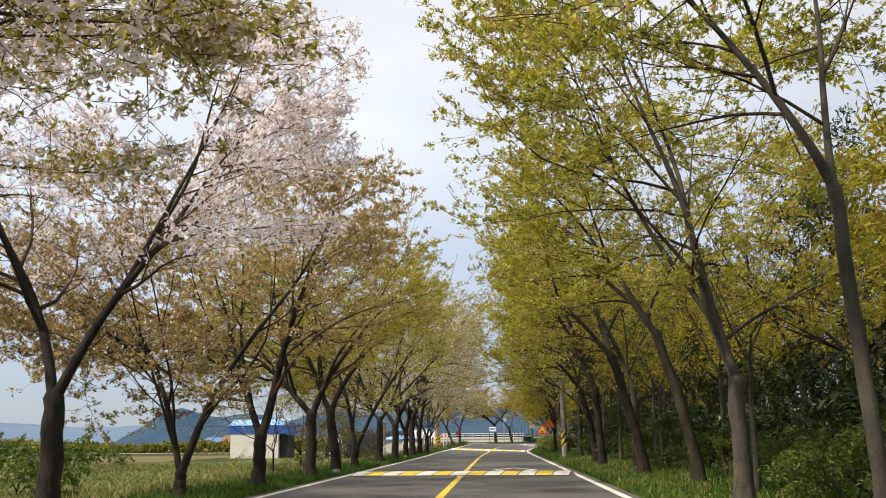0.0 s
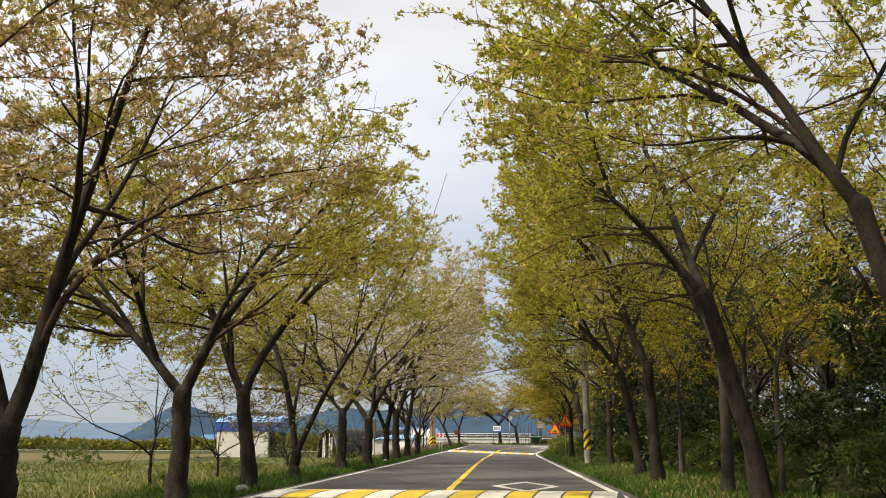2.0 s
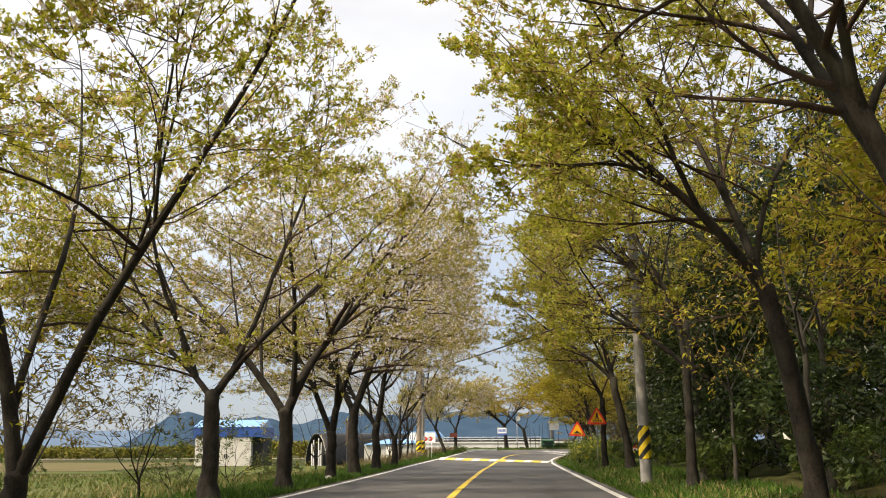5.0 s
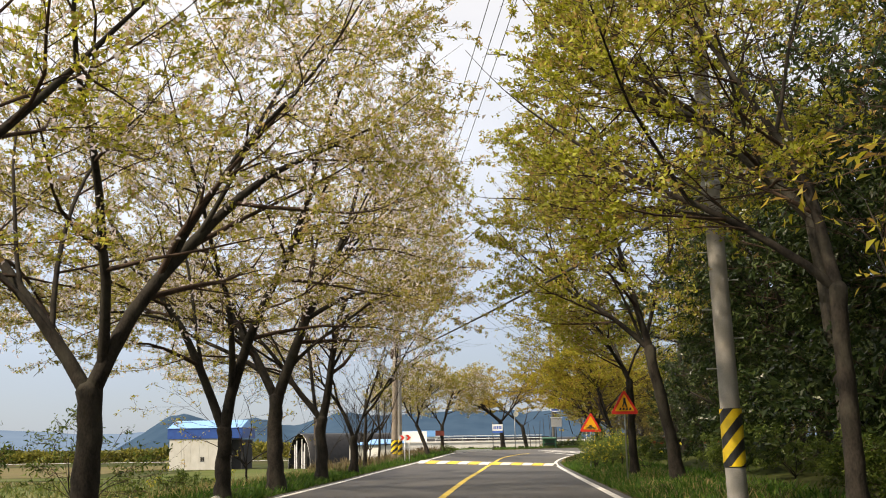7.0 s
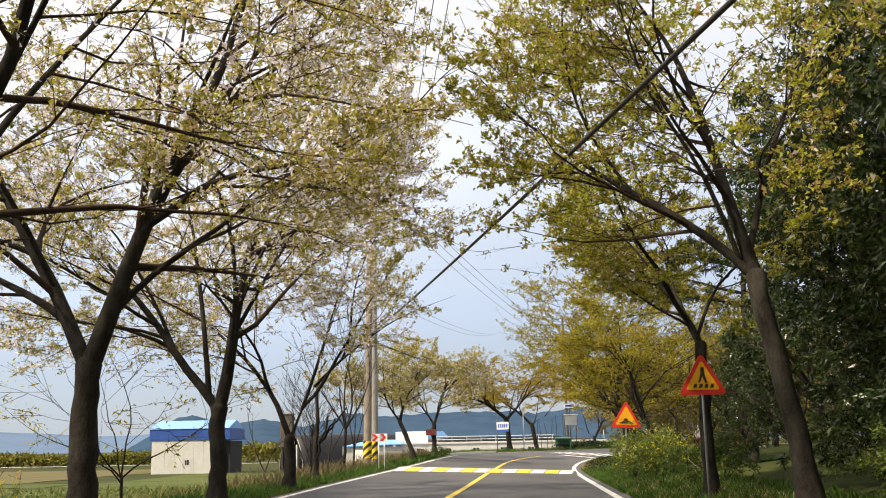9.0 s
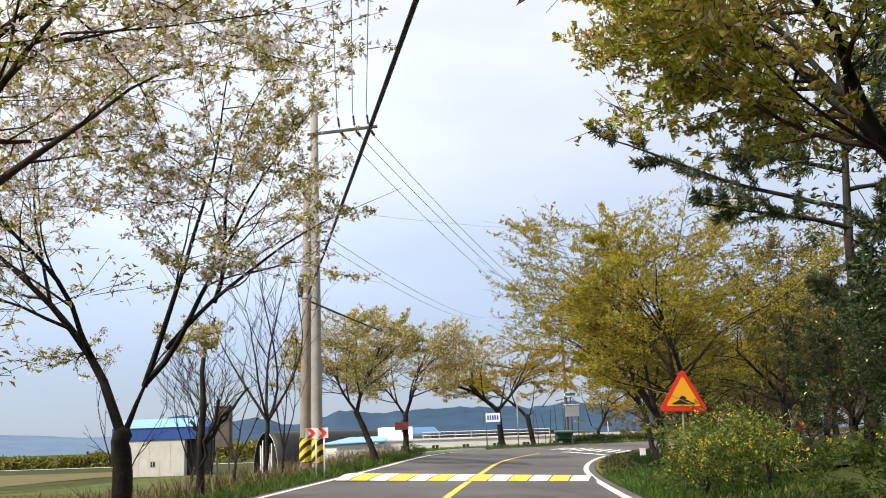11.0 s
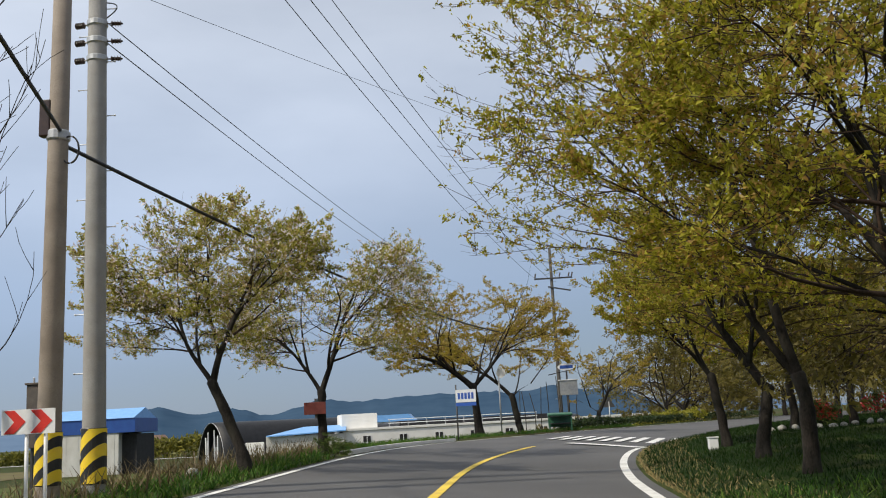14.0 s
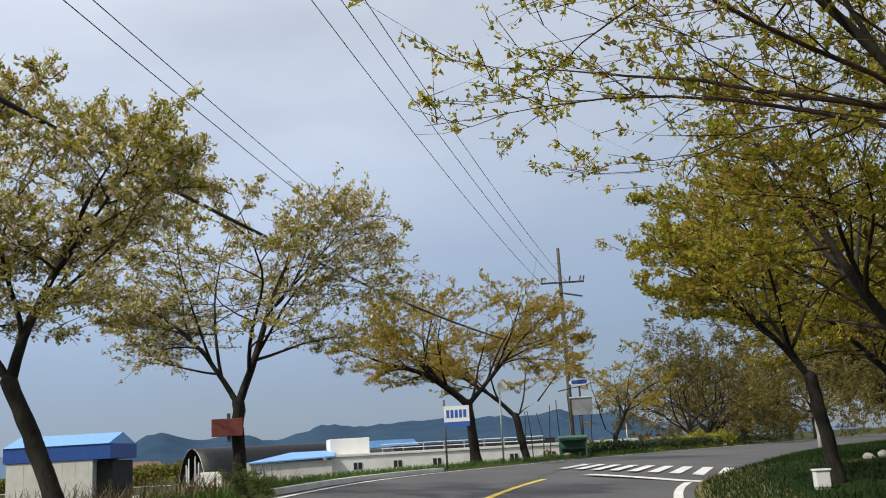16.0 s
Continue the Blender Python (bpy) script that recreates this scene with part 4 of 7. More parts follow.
cherry(1.0, 124.5, 33, "broad cherry tree with a domed bronze crown", ROW_L, 7.2, 2.3, 0.2, [(262, 20, .95), (80, 36, 1), (280, 36, 1.05), (180, 50, .95), (0, 56, 1), (40, 68, 1.0), (250, 66, 1.0), (130, 60, .95), (320, 62, 1), (100, 20, .8), (300, 76, .95)], LEAF_OCHRE, lean=(-0.2, 0), env=(-0.2, 0, 5.3, 4.0, 3.3, 1.3), size=0.066, reach=1.15, subs=9, spurs=2, dens=1.9)
cherry(3.2, 134, 34, "leaning cherry tree with a bronze crown", ROW_L, 8.0, 2.8, 0.2, [(262, 20, .9), (80, 34, 1), (280, 30, 1.05), (180, 40, .95), (0, 45, 1), (40, 60, .9), (250, 58, .9), (320, 46, 1), (100, 22, .8)], LEAF_OCHRE, lean=(-0.5, 0), env=(-0.7, 0, 4.2, 4.9, 3.5, 1.4), tuft=9, dens=1.2, size=0.068, reach=1.2, subs=7, spurs=2)
cherry(8.6, 146, 35, "small cherry tree with thin yellow-green leaves", ROW_L, 7.0, 2.0, 0.17, [(80, 36, 1), (280, 36, 1.0), (180, 50, .95), (0, 55, 1), (40, 66, .9), (230, 20, .8), (110, 20, .8)], LEAF_OCHRE, env=(0.6, 0, 3.3, 4.4, 3.4, 1.7), tuft=5, size=0.085, subs=6, shoots=7, spurs=2)
# wood side
cherry(4.9, 4.5, 41, "cherry tree with bright yellow-green leaves over the verge", ROW_R, 8.6, 2.2, 0.14, [(285, 50, 1.0), (340, 60, 1.0), (100, 60, .9), (200, 58, .9)], LEAF_FRESH)
cherry(5.1, 11.0, 42, "slender pale-barked cherry tree with bright yellow-green leaves", ROW_R, 9.2, 3.7, 0.09, [(290, 56, 1.0), (345, 64, 1.0), (80, 58, .9), (200, 60, .9), (262, 40, .8)], LEAF_FRESH, lean=(-0.2, 0.1), bark=BARK_PALE)
cherry(4.8, 15.6, 43, "forked cherry tree with bright yellow-green leaves over the road", ROW_R, 9.0, 1.9, 0.15, [(300, 54, 1.15), (335, 62, 1.05), (80, 22, .8), (20, 66, 1), (215, 62, .9), (270, 42, .9)], LEAF_FRESH, gap=-0.5, bark=BARK_PALE, dens=1.05)
cherry(5.6, 22.9, 44, "cherry tree with yellow-green leaves leaning over the road", ROW_R, 8.8, 3.3, 0.125, [(280, 48, 1.1), (330, 58, 1.0), (100, 60, .9), (20, 68, 1), (215, 62, .9)], LEAF_FRESH, lean=(-0.85, -0.2))
cherry(5.3, 29.2, 45, "leaning dark cherry tree with limbs arching over the road", ROW_R, 8.8, 3.3, 0.155, [(283, 40, 1.15), (335, 60, 1.0), (90, 50, .85), (20, 72, .9), (215, 58, .9)], LEAF_FRESH, lean=(-0.85, -0.4), dens=0.8)
cherry(5.6, 33.0, 46, "cherry tree with pale bark and olive young leaves", ROW_R, 8.8, 2.6, 0.117, [(285, 56, 1.05), (330, 64, 1.0), (100, 60, .9), (200, 66, .9), (250, 60, .9)], LEAF_FRESH, bark=BARK_PALE, dens=0.8)
cherry(5.1, 38.4, 47, "dark forked cherry tree with olive young leaves", ROW_R, 8.8, 2.9, 0.15, [(285, 46, 1.1), (335, 64, 1.0), (100, 55, .9), (20, 70, .9), (215, 62, .9), (265, 30, .8)], LEAF_FRESH, lean=(-0.25, -0.4), dens=0.8)
cherry(5.3, 43.0, 48, "dark cherry tree with ochre young leaves over the road", ROW_R, 8.8, 3.0, 0.14, [(280, 46, 1.08), (330, 60, 1.0), (100, 60, .9), (20, 70, .9), (235, 56, .9), (275, 16, .7)], LEAF_FRESH, lean=(-0.6, -0.4), dens=0.8)
cherry(6.05, 54.6, 49, "pale-barked cherry tree with a tall trunk and yellow-green leaves", ROW_R, 9.4, 3.9, 0.112, [(285, 40, 1.1), (320, 42, 1.1), (20, 56, .95), (100, 55, .9), (200, 50, 1.05), (240, 44, 1.1), (270, 66, 1.0)], LEAF_FRESH, gap=1.6, bark=BARK_PALE, env=(-0.9, 1.0, 6.4, 5.5, 4.6, 3.0), lean=(-0.3, 0), subs=13, dens=0.65)
cherry(5.45, 52.9, 57, "low-forked dark cherry tree with limbs reaching along the verge", ROW_R, 8.6, 2.75, 0.118, [(335, 60, 1.0), (298, 38, 1.1), (285, 28, .9), (345, 32, 1.0), (318, 24, .95), (20, 55, .9), (100, 55, .9), (205, 52, .9), (262, 60, .9)], LEAF_FRESH, gap=1.9, env=(-0.6, 1.5, 6.2, 5.2, 4.0, 2.6), dens=0.34)
cherry(5.75, 67.0, 50, "twin-stemmed cherry tree leaning over the road with yellow-green leaves", ROW_R, 9.6, 3.3, 0.165, [(300, 62, 1.1), (278, 38, 1.1), (100, 62, .9), (205, 54, 1.0), (345, 46, 1.0), (250, 66, 1.0)], LEAF_FRESH, gap=0.75, lean=(-0.55, -0.1), bloom=1, env=(-1.2, 0, 5.6, 5.8, 4.5, 3.2), dens=0.75, subs=13, shoots=11)
cherry(5.2, 71.6, 51, "dark cherry tree with drooping pale leaves behind a road sign", ROW_R, 8.2, 2.8, 0.13, [(285, 50, .9), (330, 56, .8), (100, 55, .8), (30, 64, .8), (240, 52, .9), (300, 66, .9)], LEAF_FRESH, bloom=1, dens=0.9, gap=2.3, env=(-0.2, -0.6, 3.9, 5.2, 3.6, 2.6))
cherry(6.4, 89.2, 52, "low broad cherry tree with a dense bronze-green crown", ROW_R, 7.2, 1.3, 0.152, [(300, 58, 1.0), (325, 46, .95), (285, 36, .9), (100, 45, .95), (20, 58, .9), (215, 46, .95), (255, 62, .9), (60, 40, .9), (300, 18, .8), (240, 20, .8)], LEAF_GREEN, env=(0.7, 0.2, 4.5, 3.6, 4.0, 2.5), dens=0.8, size=0.058)
cherry(6.1, 93.8, 53, "dark leaning cherry tree with a dense bronze-green crown", ROW_R, 7.9, 1.4, 0.12, [(300, 66, 1.05), (276, 46, 1.05), (340, 60, 1.0), (100, 45, .95), (215, 52, .95), (60, 45, .9), (262, 66, 1.0)], LEAF_GREEN, gap=1.1, lean=(-0.05, 0), env=(-0.6, 0.6, 5.7, 5.0, 3.9, 3.3), dens=0.42, subs=12, shoots=10, size=0.058, reach=1.05)
cherry(7.1, 103.4, 54, "cherry tree with a crooked dark trunk and yellow-green leaves", ROW_R, 6.3, 1.7, 0.12, [(285, 36, 1.1), (330, 48, 1.0), (100, 45, .95), (20, 58, .9), (215, 50, .95), (60, 50, .9), (270, 56, .9)], LEAF_GREEN, lean=(-0.2, 0.0), env=(0.5, 0, 3.4, 3.7, 3.0, 1.7), dens=0.75, size=0.06)
cherry(6.6, 98.3, 56, "low crooked cherry tree with a dense olive-green crown", ROW_R, 6.4, 1.3, 0.13, [(290, 44, 1.0), (340, 50, .95), (80, 40, .95), (150, 52, .9), (215, 50, .95), (30, 66, .95)], LEAF_GREEN, lean=(0.25, 0.1), env=(1.2, 0.2, 3.9, 3.7, 3.0, 2.0), dens=0.75, size=0.06)
cherry(10.5, 109.5, 55, "cherry tree with a dense yellow-green crown beside the lawn", ROW_R, 6.0, 1.8, 0.122, [(280, 40, 1), (340, 44, 1), (40, 42, 1), (100, 40, 1), (160, 46, 1), (220, 38, 1)], LEAF_GREEN, env=(0, 0, 3.6, 3.4, 2.6, 1.7), size=0.08, dens=1.0)


# ---------------------------------------------------------------- the wood, the bushes and the grass
def place_copies(first, spots, rng, lo, hi):
    """Further copies of a thing at (x, y), turned and scaled a little each."""
    for x, y in spots:
        s = lo + (hi - lo) * rng.random()
        copy_thing(first, pose(x, y, float(ground_z(x, y)) - 0.05, 0, 0, rng.random() * 360) @ Matrix.Diagonal((s, s, s, 1)))


def build_wood():
    rng = np.random.default_rng(77)
    kinds = []
    for i, (h, fk) in enumerate(((9.0, 1.8), (8.0, 1.2), (9.5, 2.6))):
        t = grown_tree("evergreen_tree", 200 + i, height=h, fork=fk, radius=0.14, n_limbs=7, steep=50, reach=0.8, low=3, leaf=LEAF_DARK, leaves=19, size=0.098, subs=6, twigs=5, sprigs=3, fine=False, simple=True, thin=True, env=(0, 0, 3.1, h * 0.5, h * 0.5, h * 0.42))
        tagged(t, "dense dark evergreen tree at the edge of the wood", "tree", "evergreen trees of the wood")
        kinds.append(t)
    spots = []
    for y in list(np.arange(4, 50, 9.0)) + list(np.arange(52, 80, 4.6)):
        spots.append((9.9 + rng.normal(0, 0.4), y + rng.normal(0, 0.7)))
    for y in np.arange(6, 84, 14.0):
        spots.append((14.0 + rng.normal(0, 0.8), y + rng.normal(0, 1.0)))
    spots += [(9.8, 60.5), (9.7, 66.5), (10.4, 72.5), (11.2, 77.5), (9.9, 56.0)]
    tall = [(9.6, 54.0), (9.9, 62.5), (10.3, 69.5), (9.9, 74.0), (10.8, 78.5), (9.3, 64.5), (9.5, 58.6), (9.6, 67.6)]
    for i, s in enumerate(tall):
        copy_thing(kinds[(i + 2) % 3], pose(s[0], s[1], float(ground_z(*s)) - 0.05, 0, 0, 70 * i) @ Matrix.Diagonal((1.15, 1.15, 1.42, 1)))
    for i, (x, y, k) in enumerate(((8.7, 84.6, 0.52), (9.5, 82.2, 0.6), (9.4, 86.8, 0.5))):
        copy_thing(kinds[i], pose(x, y, float(ground_z(x, y)) - 0.05, 0, 0, 110 * i) @ Matrix.Diagonal((k, k, k, 1)))
    rest = {0: [], 1: [], 2: []}
    for i, s in enumerate(spots):
        if i < 3:
            kinds[i].matrix_basis = pose(s[0], s[1], float(ground_z(*s)) - 0.05, 0, 0, 40 * i)
        else:
            rest[i % 3].append(s)
    for k in range(3):
        place_copies(kinds[k], rest[k], rng, 0.95, 1.2)
    # leafy broadleaf trees between the evergreens
    leafy_tree = grown_tree("wood_tree", 240, height=8.2, fork=2.2, radius=0.11, n_limbs=6, steep=52, reach=0.85, low=2, leaf=LEAF_GREEN, leaves=11, size=0.10, subs=6, twigs=5, sprigs=3, fine=False, simple=True, thin=True, env=(0, 0, 2.9, 4.3, 4.2, 3.2))
    tagged(leafy_tree, "broadleaf tree with olive-green young leaves in the wood", "tree", "broadleaf trees of the wood")
    leafy_tree.matrix_basis = pose(8.4, 13.5, float(ground_z(8.4, 13.5)))
    place_copies(leafy_tree, [(8.2, 19.6), (8.7, 25.4), (8.3, 30.6), (8.6, 36.0), (8.3, 41.4), (8.8, 46.8), (8.5, 8.0), (11.4, 21.5), (11.0, 27.8), (12.0, 33.5), (11.6, 39.2), (12.2, 45.0)], rng, 0.85, 1.1)
    # thin understorey stems
    pole_tree = grown_tree("young_tree", 230, height=6.5, fork=2.6, radius=0.06, n_limbs=4, steep=68, leaf=LEAF_GREEN, leaves=8, size=0.08, subs=4, twigs=4, sprigs=2, bark=BARK_PALE, simple=True)
    tagged(pole_tree, "thin pale-barked young tree between the larger trunks", "tree", "young trees of the wood")
    pole_tree.matrix_basis = pose(5.9, 45.2, float(ground_z(5.9, 45.2)))
    place_copies(pole_tree, [(5.7, 18.4), (6.4, 24.0), (6.1, 31.0), (6.6, 35.4), (6.0, 40.3), (6.9, 47.6), (6.4, 52.8)], rng, 0.8, 1.15)


def build_bushes():
    rng = np.random.default_rng(99)
    bush = grown_tree("bush", 300, height=1.5, fork=0.12, radius=0.03, n_limbs=8, steep=50, leaf=LEAF_SHRUB, leaves=22, size=0.07, subs=4, twigs=3, sprigs=2, fine=False, simple=True, thin=True)
    tagged(bush, "leafy green bush under the roadside trees", "bush", "bushes at the foot of the wood")
    bush.matrix_basis = pose(6.6, 12.5, float(ground_z(6.6, 12.5))) @ Matrix.Diagonal((0.7, 0.7, 0.6, 1))
    place_copies(bush, [(6.8 + rng.normal(0, 0.5), y + rng.normal(0, 0.6)) for y in list(np.arange(8, 26, 2.6)) + list(np.arange(28, 76, 4.2))], rng, 0.7, 1.3)
    copy_thing(bush, pose(-2.3, 103.9, float(ground_z(-2.3, 103.9)) - 0.02, 0, 0, 50) @ Matrix.Diagonal((0.55, 0.55, 0.5, 1)))
    bank = grown_tree("bank_shrub", 305, height=1.7, fork=0.15, radius=0.035, n_limbs=8, steep=54, leaf=LEAF_SHRUB, leaves=9, size=0.085, subs=4, twigs=3, sprigs=2, fine=False, simple=True, thin=True)
    tagged(bank, "olive-green shrub with dry stems on the bank", "bush", "shrubs on the bank above the field")
    bank.matrix_basis = pose(-7.6, 46.0, float(ground_z(-7.6, 46.0))) @ Matrix.Diagonal((0.6, 0.6, 0.6, 1))
    place_copies(bank, [(-7.6 + rng.normal(0, 0.8), y + rng.normal(0, 0.8)) for y in (39, 52, 58.5, 69)] + [(-10.4, 60.0), (-11.6, 64.5), (-9.8, 68.0), (-11.0, 72.5), (-12.4, 77.0), (-10.0, 81.5), (-13.5, 56.0), (-12.0, 86.5)], rng, 0.55, 1.0)
    dark = grown_tree("dark_bush", 301, height=1.7, fork=0.12, radius=0.03, n_limbs=8, steep=48, leaf=LEAF_DARK, leaves=22, size=0.08, subs=4, twigs=3, sprigs=2, fine=False, simple=True, thin=True)
    tagged(dark, "dark evergreen bush in the shade of the wood", "bush", "dark bushes in the wood")
    dark.matrix_basis = pose(7.6, 20.5, float(ground_z(7.6, 20.5)))
    place_copies(dark, [(8.0 + rng.normal(0, 0.5), y + rng.normal(0, 0.6)) for y in np.arange(14, 78, 4.6)], rng, 0.9, 1.4)
    # rapeseed round the hump sign
    for k, (x, y, h) in enumerate(((4.95, 81.3, 0.95), (5.6, 82.0, 1.15), (5.3, 81.8, 1.35), (5.9, 84.6, 0.9), (6.6, 86.2, 0.8), (4.75, 80.0, 0.85), (5.8, 80.2, 1.0))):
        b = grown_tree("rapeseed_plant", 320 + k, height=h, fork=0.1, radius=0.02, n_limbs=8, steep=62, leaf=LEAF_RAPE, leaves=7, size=0.06, subs=4, twigs=3, sprigs=2, fine=False, simple=True, thin=True)
        rg = np.random.default_rng(360 + k)
        n = 110
        a = rg.random(n) * 6.28
        r = np.sqrt(rg.random(n)) * 0.62 * h
        at = np.stack([np.cos(a) * r, np.sin(a) * r, h * (0.45 + 0.75 * rg.random(n)) - 0.2 * r], axis=1)
        at = np.repeat(at, 5, 0) + rg.normal(0, 0.016, (n * 5, 3))
        tagged(put("bloom", mesh_of("bloom", *leaf_quads(rg, at, 0.024, slim=0.9, simple=True)), RAPE, b, "yellow rapeseed flower heads"), kind="stuff")
        b.matrix_basis = pose(x, y, float(ground_z(x, y)))
        tagged(b, "green rapeseed plant with yellow flowers beside the hump sign", "plant", "rapeseed plants by the sign")
    # azaleas on the far lawn
    for k, (x, y, h) in enumerate(((12.6, 113.6, 0.85), (14.3, 112.8, 0.95), (15.8, 113.4, 0.85), (11.6, 110.6, 0.7))):
        b = grown_tree("azalea_bush", 340 + k, height=h, fork=0.1, radius=0.02, n_limbs=7, steep=52, leaf=LEAF_SHRUB, leaves=6, size=0.06, subs=4, twigs=3, sprigs=2, fine=False, simple=True, thin=True)
        rg = np.random.default_rng(350 + k)
        n = 420
        v = unit(rg.normal(0, 1, (n, 3)))
        v[:, 2] = np.abs(v[:, 2])
        at = v * np.array([0.75, 0.75, 0.6]) * h * (0.75 + 0.3 * rg.random((n, 1))) + np.array([0, 0, 0.35 * h])
        tagged(put("bloom", mesh_of("bloom", *leaf_quads(rg, at, 0.07, slim=0.9)), AZALEA, b, "bright red azalea flowers"), kind="stuff")
        b.matrix_basis = pose(x, y, float(ground_z(x, y)))
        tagged(b, "azalea bush covered in red flowers on the lawn", "bush", "red azaleas")
    # yellow-green shrubs of the far fields
    far = grown_tree("field_shrub", 370, height=0.9, fork=0.1, radius=0.02, n_limbs=8, steep=40, leaf=RAPE_FAR, leaves=6, size=0.13, subs=4, twigs=3, sprigs=2, fine=False, simple=True, thin=True)
    tagged(far, "bright yellow-green rapeseed clump beyond the far road", "plant", "rapeseed clumps")
    far.matrix_basis = pose(10.5, 150, float(ground_z(10.5, 150)))
    place_copies(far, [(12.2, 151.5), (9.2, 152.5), (13.8, 153), (11.4, 154.4), (15.4, 156), (14.2, 150.6), (16.2, 153.4), (12.8, 149.4)], rng, 0.8, 1.2)
    olive = grown_tree("field_bush", 371, height=3.2, fork=0.3, radius=0.06, n_limbs=7, steep=46, leaf=LEAF_BROWN, leaves=12, size=0.17, subs=4, twigs=3, sprigs=2, fine=False, simple=True, thin=True)
    tagged(olive, "olive-brown bush at the edge of the fields", "bush", "field bushes")
    olive.matrix_basis = pose(16, 168, float(ground_z(16, 168)))
    place_copies(olive, [(20, 172), (25, 176), (31, 182), (12, 172), (37, 190), (44, 196), (22, 186), (6.5, 168), (13.5, 160), (17.5, 163), (9.5, 163), (10.5, 175), (15, 178)], rng, 0.6, 0.95)


def bare_tree(x, y, seed, height, fork, radius, limbs, label, subs=7, shoots=5, name="bare_tree", category="tree", group="bare trees by the poles"):
    """A leafless tree: rising sinuous limbs, upright branches and fine twigs."""
    rng = np.random.default_rng(seed)
    t = new(name)
    s = np.linspace(0, 1, 8)[:, None]
    trunk = np.array([0.05, 0, fork]) * s + np.concatenate([[[0, 0, -0.2]], rng.normal(0, radius * 0.2, (7, 3))])
    az, el = np.radians([l[0] for l in limbs]), np.radians([l[1] for l in limbs])
    share = np.array([l[2] for l in limbs])
    way = np.stack([np.sin(az) * np.cos(el), np.cos(az) * np.cos(el), np.sin(el)], axis=1)
    ln = share * (height - fork) * 1.05
    p1, q1 = bough(rng, np.repeat(trunk[-1:], len(limbs), 0), way, ln, radius * 0.62 * share, 12, [0, 0.02, 0.05, 0.06, 0.05, 0.03], 0.07, 0.12)
    put("trunk", mesh_of("trunk", *joined([tubes(trunk[None], (radius * (1 - 0.22 * s[:, 0]))[None], 10), tubes(p1, q1, 7)]), smooth=True), BARK, t)
    s2, w2, f2, r2, i2 = laterals(rng, p1, q1, subs, 0.2, 0.95, 38, 0.6, 0.3)
    l2 = ln[i2] * 0.42 * (1.15 - 0.6 * f2) * (0.6 + 0.7 * rng.random(len(f2)))
    p2, q2 = bough(rng, s2, w2, l2, np.maximum(r2 * 0.55, 0.011), 6, [0, 0.03, 0.06, 0.06], 0.07, 0.4)
    s3, w3, f3, r3, i3 = laterals(rng, p2, q2, shoots, 0.2, 0.97, 36, 0.6, 0.25)
    p3, q3 = bough(rng, s3, w3, np.clip(l2[i3] * 0.45, 0.12, 0.6) * (0.6 + 0.7 * rng.random(len(f3))), np.maximum(r3 * 0.6, 0.007), 4, [0, 0.04, 0.06], 0.07, 0.6)
    tagged(put("branchwork", mesh_of("branchwork", *joined([tubes(p2, q2, 5), tubes(p3, q3, 3)]), smooth=True), BARK, t), kind="stuff")
    t.matrix_basis = pose(x, y, float(ground_z(x, y)))
    return tagged(t, label, category, group)


